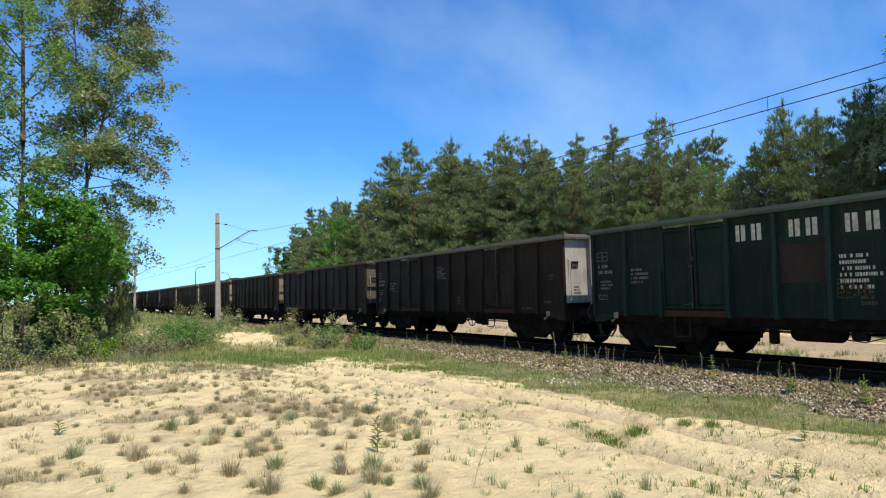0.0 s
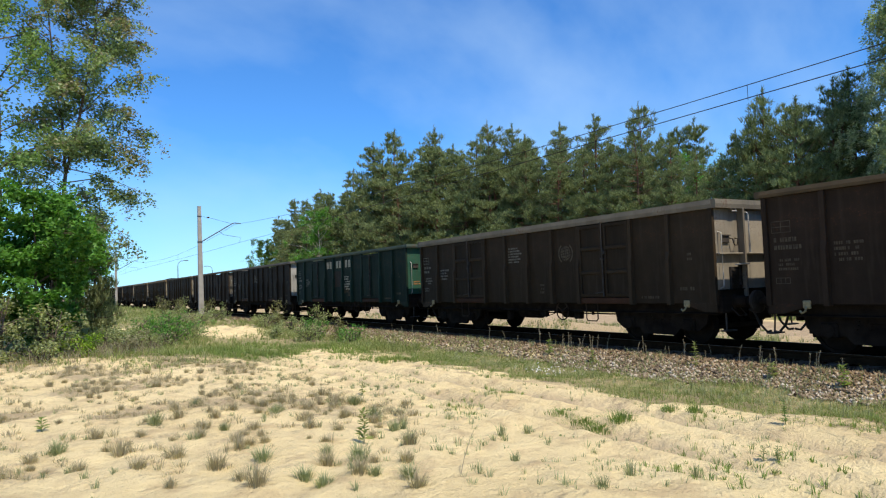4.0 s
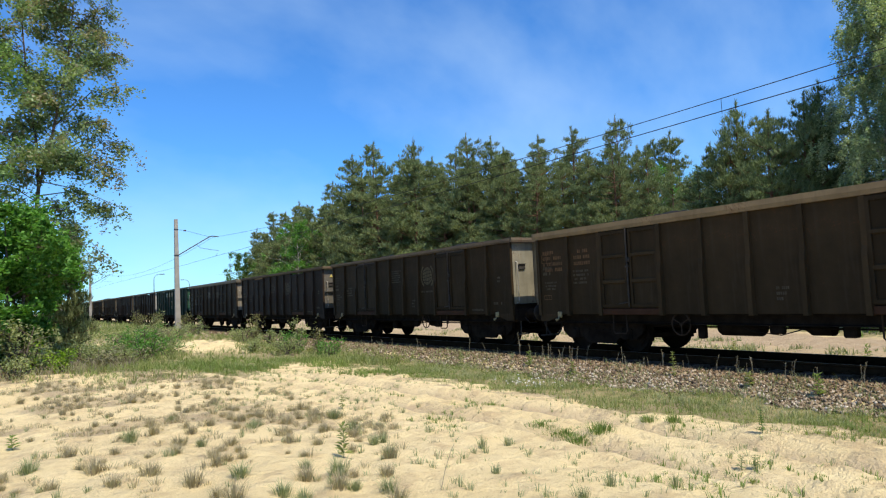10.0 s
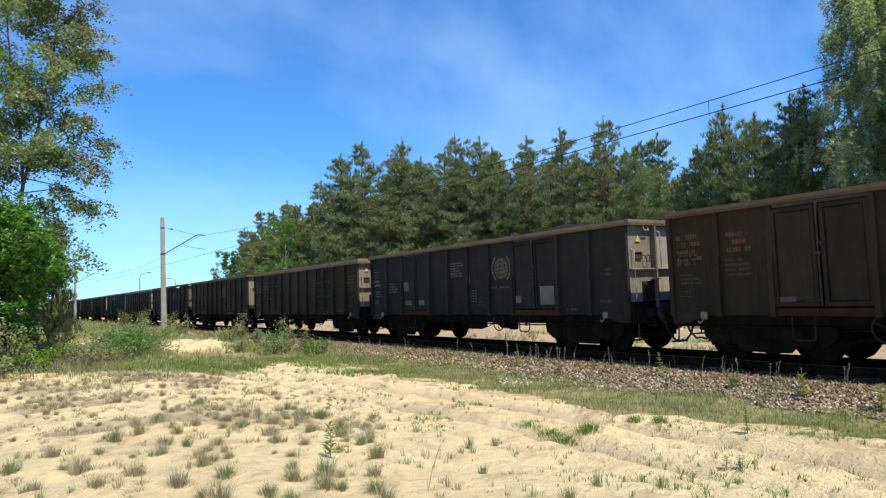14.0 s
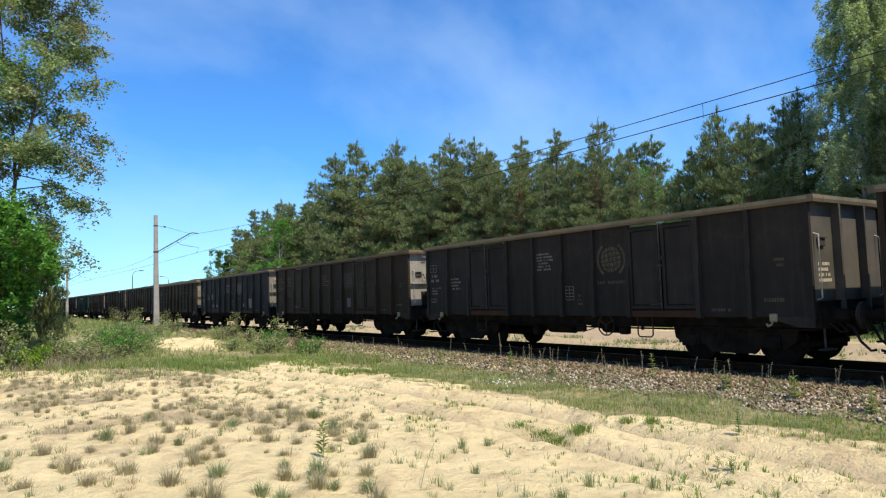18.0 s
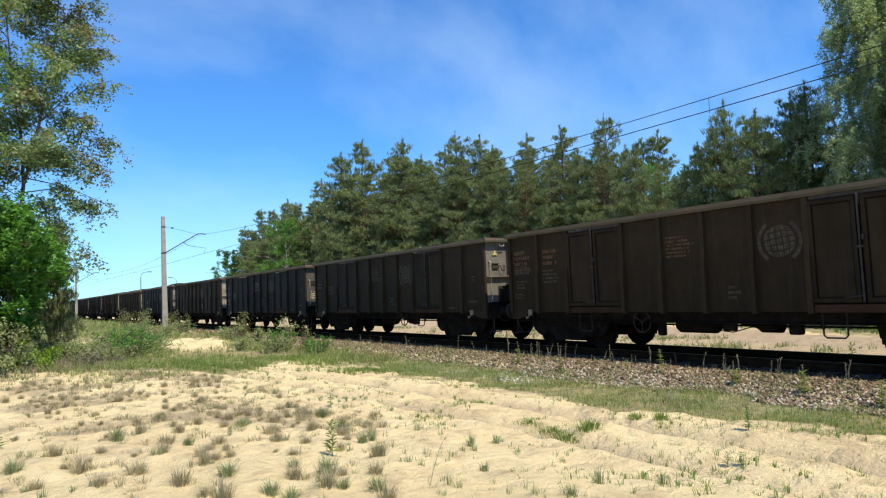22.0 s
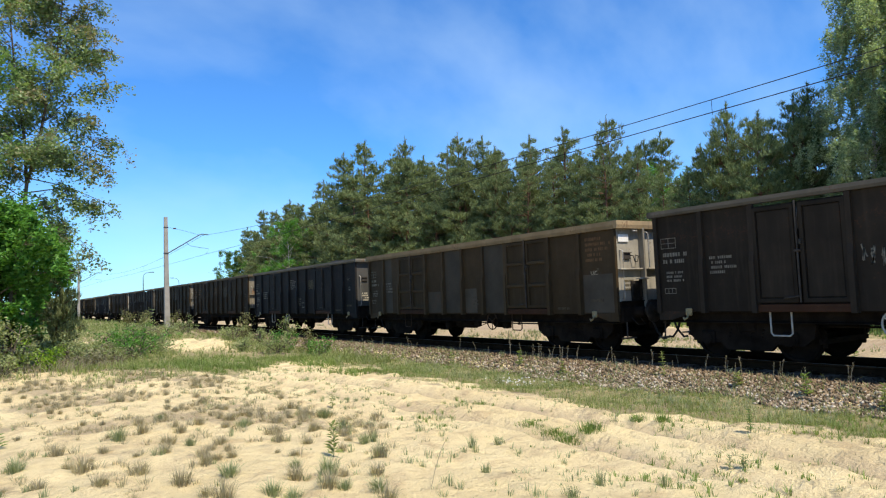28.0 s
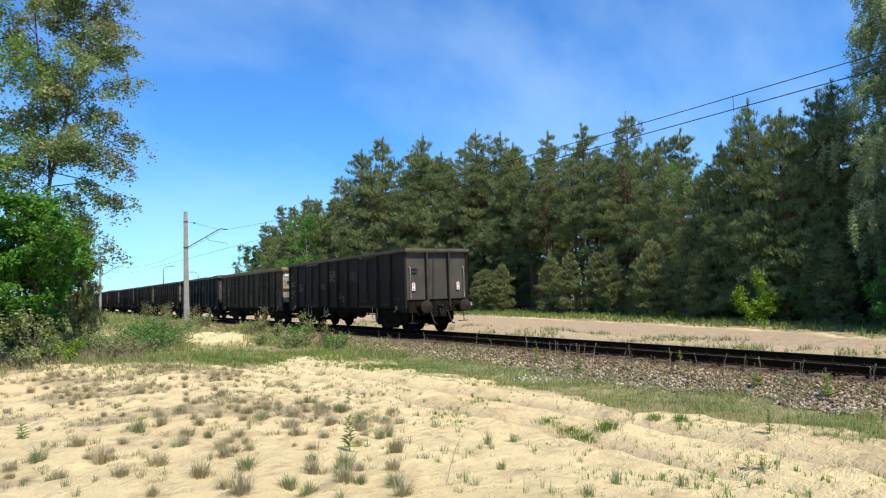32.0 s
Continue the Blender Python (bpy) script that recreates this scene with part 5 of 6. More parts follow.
        part("headstock", once(("headstock", e), lambda: Shape().box((0, y + out * 0.015, 1.0), (2.66, 0.12, 0.36), 0.02).box((0, y + out * 0.06, 0.74), (0.7, 0.10, 0.22), 0.02).mesh("headstock", GRIME)), w)
        for x in (-0.875, 0.875):
            bf = part("buffer", once(("buffer", e), lambda: buffer_mesh(out)), w, (x, y + out * 0.07, 1.055))
            plate = once(("plate", e), lambda: buffer_plate(out))
            part("buffer_plate", plate, bf)
            part("shunter_grip", once(("grip", e), lambda: Shape().tube([(-0.14, 0, -0.14), (-0.12, out * 0.16, -0.3), (0.12, out * 0.18, -0.3), (0.14, out * 0.02, -0.14)], 0.014, 6).mesh("shunter_grip", DARK_STEEL, True)), w, (x, y + out * 0.07, 1.055), "white tubular shunter's grip")
        hook = once(("draw", e), lambda: Shape().box((0, y + out * 0.16, 1.04), (0.09, 0.26, 0.12), 0.02).tube([(0, y + out * 0.27, 1.05), (0, y + out * 0.36, 1.10), (0, y + out * 0.40, 1.04), (0, y + out * 0.34, 0.97)], 0.04, 6)
                    .tube([(-0.06, y + out * 0.24, 0.99), (-0.06, y + out * 0.33, 0.72), (0.06, y + out * 0.33, 0.72), (0.06, y + out * 0.24, 0.99)], 0.02, 6).mesh("draw_hook", DARK_STEEL, True))
        part("draw_hook", hook, w)
        for x, far in ((-0.42, 0.56), (0.36, 0.58)):
            hose = once(("hose", e, x), lambda: Shape().tube([(x, y + out * 0.08, 0.86), (x, y + out * 0.2, 0.80), (x + 0.02, y + out * 0.30, 0.55), (x + 0.03, y + out * 0.46, 0.38), (x + 0.02, y + out * far, 0.40)], 0.026, 8).mesh("brake_hose", RUBBER, True))
            part("brake_hose", hose, w, label="black rubber brake hose")
        for x in (-1.22, 1.22):
            rail = once(("grab", e, x, style), lambda: Shape().tube([(x, y - out * 0.02, 1.35), (x, y + out * 0.07, 1.38), (x, y + out * 0.07, 2.55), (x, y - out * 0.02, 2.58)], 0.017, 6).mesh("grab_rail", HANDLE_WHITE, True))
            part("grab_rail", rail, w, label="white painted grab rail")
            part("corner_step", once(("cstep", e, x), lambda: Shape().tube([(x * 0.95, y + out * 0.03, 0.9), (x * 0.97, y + out * 0.05, 0.46)], 0.018, 6).box((x * 0.93, y + out * 0.06, 0.44), (0.38, 0.16, 0.03), 0.006).mesh("corner_step", WORN_STEEL, True)), w)
        if style == "stepped":
            upper = Shape().tube([(-0.42, y + out * 0.0, 3.02), (-0.40, y + out * 0.14, 3.0), (-0.36, y + out * 0.15, 2.96), (-0.34, y + out * 0.14, 2.12)], 0.017, 6)
            part("upper_grab_rail", once(("ladder", e), lambda: upper.mesh("upper_grab_rail", HANDLE_WHITE, True)), w, label="white painted upper grab rail")
            part("end_step", once(("endstep", e), lambda: Shape().box((-0.62, y + out * 0.12, 1.86), (0.30, 0.16, 0.03), 0.006).mesh("end_step", HANDLE_WHITE)), w, label="white edged step on the end wall")
            part("step_bracket", once(("stepbracket", e), lambda: Shape().box((-0.6, y + out * 0.04, 1.62), (0.05, 0.06, 0.45)).mesh("step_bracket", DARK_STEEL)), w)
            part("lamp_hook", once(("lamphook", e), lambda: Shape().tube([(-0.86, y + out * 0.08, 3.12), (-0.86, y + out * 0.10, 3.03), (-0.70, y + out * 0.10, 3.03), (-0.70, y + out * 0.08, 3.12)], 0.018, 6).mesh("lamp_hook", HANDLE_WHITE, True)), w, label="white painted lamp hook under the end rail")
            part("lamp_bracket", once(("lampbracket", e), lambda: Shape().tube([(-0.84, y - out * 0.01, 2.44), (-0.84, y + out * 0.07, 2.42), (-0.80, y + out * 0.08, 2.28), (-0.70, y + out * 0.08, 2.28), (-0.66, y + out * 0.07, 2.42), (-0.66, y - out * 0.01, 2.44)], 0.014, 6).mesh("lamp_bracket", DARK_STEEL, True)), w)
            lou = Shape().box((-0.72, y + out * 0.0, 1.55), (0.36, 0.05, 0.52), 0.01)
            for q in range(6):
                lou.box((-0.72, y + out * 0.04, 1.36 + q * 0.075), (0.32, 0.05, 0.022))
            part("grille", once(("grille", e), lambda: lou.mesh("grille", DARK_STEEL)), w, label="dark slatted grille")
        for x in (-1.385, 1.385):
            part("corner_gusset", once(("gusset", e, x), lambda: Shape().prism([(y, 1.035), (y, 0.84), (y - out * 0.30, 0.84), (y - out * 0.95, 1.035)], 0, x - 0.012, x + 0.012).mesh("corner_gusset", PAINT)), w)
        part("label_holder", once(("holder", e), lambda: Shape().box((-1.0, y + out * 0.0, 2.42), (0.24, 0.05, 0.16), 0.01).box((-1.0, y + out * 0.03, 2.50), (0.26, 0.05, 0.02)).mesh("label_holder", WORN_STEEL)), w)
    return w


SIDE = -1.3885                 # just outside the camera-side panels, between the posts


def bars(sh, y, z, w, h, x=SIDE):
    """A flat painted bar on the camera side; y runs from its left end toward the rear."""
    k = len(sh.v)
    sh.v += [(x, y, z), (x, y - w, z), (x, y - w, z + h), (x, y, z + h)]
    sh.f.append((k, k + 1, k + 2, k + 3))


def text_block(rs, y, z, width, rows, h):
    """Lines of small lettering too worn to read."""
    sh = Shape()
    for r in range(rows):
        zz, yy, stop = z - r * h * 1.75, y, y - width * rs.uniform(0.55, 1.0)
        while yy > stop:
            step = h * rs.uniform(0.5, 0.95)
            if rs.rand() < 0.84:
                bars(sh, yy, zz, step * 0.75, h)
            yy -= step
    return sh


def end_note(rs, w, x, z, width, rows, h, mat):
    """Lines of unreadable lettering on the rear end wall."""
    sh = Shape()
    for r in range(rows):
        xx, stop = x, x + width * rs.uniform(0.6, 1.0)
        while xx < stop:
            step = h * rs.uniform(0.5, 0.95)
            if rs.rand() < 0.85:
                k, zz = len(sh.v), z - r * h * 1.7
                sh.v += [(xx, 0.016, zz), (xx + step * 0.75, 0.016, zz), (xx + step * 0.75, 0.016, zz + h), (xx, 0.016, zz + h)]
                sh.f.append((k, k + 1, k + 2, k + 3))
            xx += step
    marking("end_lettering", sh, mat, w, "worn lines of lettering on the end wall")


def marking(name, sh, mat, parent, label=""):
    if sh.f:
        tagged(part(name, sh.mesh(name, mat), parent, label=label), kind="stuff")


def grid_table(w, y, z, wide, high, rows, cols, mat):
    """A painted table: outline and inner lines."""
    sh = Shape()
    for i in range(rows + 1):
        bars(sh, y, z + high * i / rows, wide, 0.014)
    for j in range(cols + 1):
        bars(sh, y - (wide - 0.014) * j / cols, z, 0.014, high)
    marking("rating_table", sh, mat, w, "worn painted rating table")


def stencil(rs, w, y, z, mat, letters):
    """Large company lettering, drawn as plain stencil blocks."""
    sh = Shape()
    for k in letters:
        yy = y - k
        bars(sh, yy, z, 0.09, 0.34)
        bars(sh, yy - 0.13, z, 0.10, 0.34)
    marking("company_lettering", sh, mat, w, "cream stencilled company lettering as blocks")


def emblem(w, mat, y=4.75, z=2.45, r=0.36, name="emblem"):
    """A round company emblem: a disc in a grid and two arcs round it."""
    sh = Shape()

    def ring(r0, r1, a0, a1, steps):
        for i in range(steps):
            a, b = a0 + (a1 - a0) * i / steps, a0 + (a1 - a0) * (i + 1) / steps
            k = len(sh.v)
            for rr, t in ((r0, a), (r1, a), (r1, b), (r0, b)):
                sh.v.append((SIDE, y + rr * math.cos(t), z + rr * math.sin(t)))
            sh.f.append((k, k + 1, k + 2, k + 3))
    ring(r * 0.84, r, -0.95, 0.95, 14)
    ring(r * 0.84, r, math.pi - 0.95, math.pi + 0.95, 14)
    # the disc: a globe in five by five curved fields
    def bend(a, b):
        return (SIDE, y + r * 0.70 * a * math.sqrt(1 - b * b / 2) + 0.08 * r * b, z + r * 0.70 * b * math.sqrt(1 - a * a / 2) - 0.08 * r * a)
    for i in range(5):
        for j in range(5):
            a0, a1, b0, b1 = -1 + 0.4 * i + 0.035, -0.6 + 0.4 * i - 0.035, -1 + 0.4 * j + 0.035, -0.6 + 0.4 * j - 0.035
            k = len(sh.v)
            sh.v += [bend(a0, b0), bend((a0 + a1) / 2, b0), bend(a1, b0), bend(a1, (b0 + b1) / 2), bend(a1, b1), bend((a0 + a1) / 2, b1), bend(a0, b1), bend(a0, (b0 + b1) / 2)]
            sh.f.append(tuple(range(k, k + 8)))
    marking(name, sh, mat, w, "faded round company emblem")


def scrawl(rs, w, y, z, size, count, mat):
    """Sprayed strokes that cannot be read."""
    sh = Shape()
    for k in range(count):
        cy, path = y - k * size * 0.62, []
        for i in range(7):
            path.append((cy - rs.uniform(0, 0.5) * size * (i / 6) - 0.1 * size * math.sin(i * 2.2), z + size * (rs.uniform(-0.35, 0.35) + 0.5 * math.cos(i * 1.5 + k))))
        for (a, b), (c, d) in zip(path, path[1:]):
            ln = math.hypot(c - a, d - b) or 1
            py, pz = -(d - b) / ln * size * 0.05, (c - a) / ln * size * 0.05
            i = len(sh.v)
            sh.v += [(SIDE, a + py, b + pz), (SIDE, c + py, d + pz), (SIDE, c - py, d - pz), (SIDE, a - py, b - pz)]
            sh.f.append((i, i + 1, i + 2, i + 3))
    marking("graffiti", sh, mat, w, "sprayed unreadable scrawl")


def patches(w, spots, colour, label):
    for y, z, ww, h in spots:
        sh = Shape()
        on_door = any(d <= y - ww / 2 <= d + 0.925 for d in DOORS)
        sh.box((-1.4365 if on_door else -1.386, y - ww / 2, z + h / 2), (0.004, ww, h))
        part("paint_patch", sh.mesh("paint_patch", PAINT), w, label=label, colour=colour)


def letters(w, text, y, z, size, mat, name="lettering"):
    c = bpy.data.curves.new(name, "FONT")
    c.body, c.size = text, size
    ob = new(name, c)
    dg = bpy.context.evaluated_depsgraph_get()
    me = bpy.data.meshes.new_from_object(ob.evaluated_get(dg))
    bpy.data.objects.remove(ob)
    me.materials.append(mat)
    o = part(name, me, w, (SIDE, y, z), "white lettering")
    o.rotation_euler = (radians(90), 0, radians(-90))


def end_sign(w, x, z):
    """A rounded white tail board with a red edge and two red triangles."""
    sg = new("tail_board")
    sg.parent, sg.location = w, (x, -0.012, z)
    sg.scale = (0.85, 1.0, 0.85)
    tagged(sg, "white tail board with red edge and triangles")
    o = [(0.08 * math.cos(a), 0.10 + 0.08 * math.sin(a)) for a in np.linspace(0, math.pi, 9)] + [(-0.08, -0.19), (0.08, -0.19)]
    part("red_edge", Shape().prism([(a * 1.07, b * 1.03) for a, b in o], 1, -0.012, 0).mesh("red_edge", BOARD_RED), sg)
    part("white_face", Shape().prism(o, 1, -0.02, -0.012).mesh("white_face", BOARD_WHITE), sg)
    part("red_triangles", Shape().prism([(-0.04, -0.15), (0.04, -0.15), (0, -0.07)], 1, -0.026, -0.02).prism([(-0.04, 0.07), (0, -0.01), (0.04, 0.07)], 1, -0.026, -0.02)
         .prism([(-0.05, 0.10), (0.05, 0.10), (0.03, 0.14), (-0.03, 0.14)], 1, -0.026, -0.02).mesh("red_triangles", BOARD_RED), sg)


def coal_mesh(seed):
    rs = np.random.RandomState(seed)
    xs, ys = np.linspace(-1.33, 1.33, 19), np.linspace(0.06, LENGTH - 0.06, 81)
    gx, gy = np.meshgrid(xs, ys)
    hump = 0.10 + 0.22 * (0.5 + 0.5 * np.cos(gy / LENGTH * 2 * math.pi * 2 + math.pi)) * (1 - (gx / 1.4) ** 2)
    z = 3.0 + hump * (0.8 + 0.5 * value_noise(gx + seed, gy + seed * 3, 1.1, seed)) + (rs.rand(*gx.shape) - 0.5) * 0.07
    edge = np.minimum(np.minimum(gx + 1.33, 1.33 - gx), np.minimum(gy - 0.06, LENGTH - 0.06 - gy))
    z = np.where(edge < 0.01, 2.9, z)
    nx, ny = len(xs), len(ys)
    i = (np.arange(ny - 1)[:, None] * nx + np.arange(nx - 1)[None]).ravel()
    return tri_mesh("coal_load", np.stack([gx.ravel(), gy.ravel(), z.ravel()], 1), np.stack([i, i + 1, i + nx + 1, i + nx], 1), COAL)


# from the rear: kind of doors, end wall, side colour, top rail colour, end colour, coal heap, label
# end colours: dust, plus the sunlit look against shaded sides painted in
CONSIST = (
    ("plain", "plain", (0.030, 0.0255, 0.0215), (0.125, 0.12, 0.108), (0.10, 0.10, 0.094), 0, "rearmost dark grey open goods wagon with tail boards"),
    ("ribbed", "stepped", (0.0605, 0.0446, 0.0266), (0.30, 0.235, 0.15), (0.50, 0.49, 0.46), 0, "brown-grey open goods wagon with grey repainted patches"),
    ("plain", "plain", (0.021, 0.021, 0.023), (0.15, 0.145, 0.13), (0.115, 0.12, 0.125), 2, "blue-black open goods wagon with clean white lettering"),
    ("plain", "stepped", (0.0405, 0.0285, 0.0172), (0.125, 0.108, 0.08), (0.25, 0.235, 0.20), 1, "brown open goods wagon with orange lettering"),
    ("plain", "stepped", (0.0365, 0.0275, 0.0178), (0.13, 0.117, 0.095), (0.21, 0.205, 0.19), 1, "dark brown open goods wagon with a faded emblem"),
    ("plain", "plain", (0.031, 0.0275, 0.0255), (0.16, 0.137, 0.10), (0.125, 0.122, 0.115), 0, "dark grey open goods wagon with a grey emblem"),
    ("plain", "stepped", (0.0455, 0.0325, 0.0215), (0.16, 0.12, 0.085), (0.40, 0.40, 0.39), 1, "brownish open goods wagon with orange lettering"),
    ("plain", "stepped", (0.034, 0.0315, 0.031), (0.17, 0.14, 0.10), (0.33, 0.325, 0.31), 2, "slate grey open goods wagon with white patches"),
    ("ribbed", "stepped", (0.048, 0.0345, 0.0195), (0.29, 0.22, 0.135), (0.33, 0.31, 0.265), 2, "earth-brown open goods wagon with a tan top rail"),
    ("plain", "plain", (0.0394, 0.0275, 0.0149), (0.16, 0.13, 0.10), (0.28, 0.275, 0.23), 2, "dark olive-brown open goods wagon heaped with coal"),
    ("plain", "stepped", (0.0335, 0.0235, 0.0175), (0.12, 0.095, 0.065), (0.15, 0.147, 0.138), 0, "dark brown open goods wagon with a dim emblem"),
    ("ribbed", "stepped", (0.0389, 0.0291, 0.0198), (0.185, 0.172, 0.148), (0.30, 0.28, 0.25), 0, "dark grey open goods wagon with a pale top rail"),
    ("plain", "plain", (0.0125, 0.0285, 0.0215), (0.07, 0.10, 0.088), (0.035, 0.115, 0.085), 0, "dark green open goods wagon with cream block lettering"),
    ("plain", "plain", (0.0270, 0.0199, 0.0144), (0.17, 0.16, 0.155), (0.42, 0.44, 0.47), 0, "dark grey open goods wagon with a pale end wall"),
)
TRAIN = []


def build_train():
    rs = np.random.RandomState(3)
    protos = {}
    coal = [coal_mesh(5), coal_mesh(6), coal_mesh(7)]
    bare = {}
    for kd, en in (("plain", "plain"), ("ribbed", "stepped"), ("plain", "stepped")):
        bare[(kd, en)] = wagon(kd, en, "open goods wagon")
    fresh = set()
    for k in range(25):
        if k < len(CONSIST):
            kd, en, side, rail, end, heap, label = CONSIST[k]
        else:
            kd, en, side, rail, end, heap, label = CONSIST[(k * 5) % 12]
            g = rs.uniform(0.85, 1.15)
            side = tuple(c * g for c in side)
            label = "dark open goods wagon further up the train"
        w = bare[(kd, en)]
        if (kd, en) in fresh:
            w = copy_thing(w, Matrix())
        fresh.add((kd, en))
        protos[k] = w
        tagged(w, label)
        for o in w.children_recursive:
            base = o.name.split(".")[0]
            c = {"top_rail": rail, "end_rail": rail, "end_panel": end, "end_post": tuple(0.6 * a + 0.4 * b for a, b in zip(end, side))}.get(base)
            if base == "door_sill":
                c = (0.055, 0.028, 0.018) if side[1] < 0.055 else side
            c = c or side
            # leaf behind the frame darkened: the recess shadow is put into its colour
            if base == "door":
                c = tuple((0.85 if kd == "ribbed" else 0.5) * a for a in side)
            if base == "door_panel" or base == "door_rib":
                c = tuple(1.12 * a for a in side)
            # posts lightened, standing in for the sun on their edges
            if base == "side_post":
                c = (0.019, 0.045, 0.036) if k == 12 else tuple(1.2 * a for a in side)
            if base in ("handwheel", "step") and k not in (0, 2):
                o.material_slots[0].link = "OBJECT"
                o.material_slots[0].material = RUSTY
                if o.location.x < 0:
                    o.location.y = {"handwheel": {6: 8.55, 3: 8.2, 8: 8.2}.get(k, 5.05), "step": 3.85 if o.location.y < 6 else 9.95}[base]
            if base == "bogie" and k > 0:
                o.location.z = 0.055
            if base == "end_panel" and o.matrix_basis.translation.y == 0 and rs.rand() < 0.5:
                g = rs.uniform(0.85, 1.12)
                c = tuple(a * g for a in c)
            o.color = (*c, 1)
        TRAIN.append((w, k, -0.055 if k else 0.0))
        c = new("coal_load", coal[k % 3])
        tagged(c, "black coal heaped in the open wagon", "coal load", "coal loads")
        TRAIN.append((c, k, (-0.33, -0.05, 0.05)[heap]))
    # markings wagon by wagon (painted after copying, so that each has its own)
    for k in range(14):
        w = protos[k]
        if k in (4, 5, 10, 13):
            for q in range(2):
                marking("grease_note", text_block(rs, 3.6 + 5.4 * q, 1.33, 0.32, 2, 0.05), MARK_DIM, w)
        white = MARK_WHITE if k in (0, 2, 5, 7, 11, 13) else MARK_CREAM if k == 12 else MARK_ORANGE if k in (3, 6, 8) else MARK_DIM
        number = MARK_WHITE if k in (0, 1, 2, 5, 7, 11, 12, 13) else MARK_DIM
        marking("number_marking", text_block(rs, 11.45, 2.12, 0.62, 4, 0.058), number, w, "worn number lettering")
        marking("small_marking", text_block(rs, 12.62, 2.24, 0.6, 2, 0.085), number, w, "worn rating table")
        marking("small_marking", text_block(rs, 12.55, 1.86, 0.5, 3, 0.05), number, w)
        if k not in (1, 8, 12):
            marking("address_marking", text_block(rs, 7.36, 2.64, 0.72, 6, 0.047), white, w, "worn lines of small lettering")
        marking("small_marking", text_block(rs, 5.9, 1.50, 0.28, 3, 0.06), MARK_DIM if k not in (0, 2) else MARK_WHITE, w)
        marking("small_marking", text_block(rs, 0.95, 1.32, 0.5, 1, 0.08), MARK_DIM, w)
        marking("small_marking", text_block(rs, 2.1, 1.14, 0.6, 1, 0.06), MARK_DIM, w)
        marking("small_marking", text_block(rs, 0.72, 2.10, 0.2, 2, 0.06), MARK_DIM if k != 2 else MARK_WHITE, w)
        if k in (0, 2, 3, 4, 5, 6, 7, 9, 10, 11):
            emblem(w, {2: MARK_OLD, 7: MARK_SAND, 9: MARK_OLD}.get(k, MARK_DIM), 4.75, 2.38, 0.30 if k in (0, 2, 11) else 0.45)
            if k in (5, 7, 9):
                sh = Shape()
                for q in range(11):
                    bars(sh, 5.20 - q * 0.083, 1.80, 0.055 if q != 3 else 0.0, 0.065)
                marking("company_lettering", sh, MARK_DIM if k != 7 else MARK_OLD, w, "faded company lettering as plain blocks")
        grid_table(w, 12.66, 2.42, 0.40, 0.22, 2, 2, number if k not in (3, 8) else MARK_ORANGE)
        grid_table(w, 12.62, 1.42, 0.30, 0.11, 1, 3, number if k not in (3, 8) else MARK_ORANGE)
        if k in (0, 2, 5, 7, 12):
            grid_table(w, 6.32, 1.42, 0.30, 0.34, 4, 2, MARK_ORANGE if k == 12 else white)
        if k in (3, 6, 8):
            marking("small_marking", text_block(rs, 12.6, 2.66, 0.72, 4, 0.09), MARK_ORANGE, w, "dim orange rating lettering")
            marking("small_marking", text_block(rs, 11.4, 2.62, 0.6, 3, 0.09), MARK_ORANGE, w, "dim orange rating lettering")
        if k in (2,):
            letters(w, "UIC", 0.85, 2.42, 0.14, MARK_WHITE)
        if k == 1:
            letters(w, "UIC", 0.85, 2.0, 0.14, MARK_CREAM)
    w = protos[0]
    end_sign(w, -1.07, 1.83)
    end_sign(w, 0.96, 1.83)
    scrawl(rs, w, 8.45, 2.0, 0.26, 5, MARK_WHITE)
    w = protos[12]
    stencil(rs, w, 8.45, 2.62, MARK_CREAM, (0.05, 0.42, 1.25, 1.60, 2.35, 2.72))
    marking("address_marking", text_block(rs, 6.25, 2.15, 0.75, 6, 0.065), MARK_CREAM, w, "worn cream lines of lettering")
    patches(w, ((7.42, 1.72, 1.0, 0.75),), (0.045, 0.035, 0.028), "brown primer patch")
    scrawl(rs, w, 6.2, 1.55, 0.2, 4, MARK_ORANGE)
    w = protos[7]
    patches(w, ((3.05, 1.30, 0.55, 0.50), (4.15, 1.36, 0.3, 0.2), (10.3, 1.85, 0.32, 0.32), (10.2, 1.36, 0.4, 0.16), (9.3, 1.36, 0.34, 0.16), (6.5, 1.98, 0.18, 0.3)), (0.21, 0.208, 0.205), "whitish worn patch")
    patches(protos[6], ((4.95, 1.30, 0.36, 0.36), (10.35, 1.28, 0.34, 0.10)), (0.15, 0.148, 0.145), "whitish worn patch")
    w = protos[1]
    patches(w, ((1.12, 1.06, 1.08, 0.95), (5.25, 1.06, 1.0, 2.05), (7.4, 1.06, 1.0, 2.05), (6.3, 1.06, 0.6, 0.75), (11.5, 1.06, 0.5, 2.05), (8.5, 1.06, 0.9, 0.7)), (0.080, 0.074, 0.065), "grey repainted panel")
    marking("address_marking", text_block(rs, 1.0, 2.86, 0.8, 5, 0.075), MARK_ORANGE, w, "dim orange lines of lettering")
    w = protos[8]
    marking("address_marking", text_block(rs, 1.0, 2.55, 0.8, 5, 0.075), MARK_ORANGE, w, "dim orange lines of lettering")
    # lettering and stickers on end walls
    end_note(rs, protos[2], -1.12, 1.82, 0.40, 4, 0.055, MARK_CREAM)
    end_note(rs, protos[3], -1.18, 2.36, 0.50, 4, 0.06, END_ORANGE)
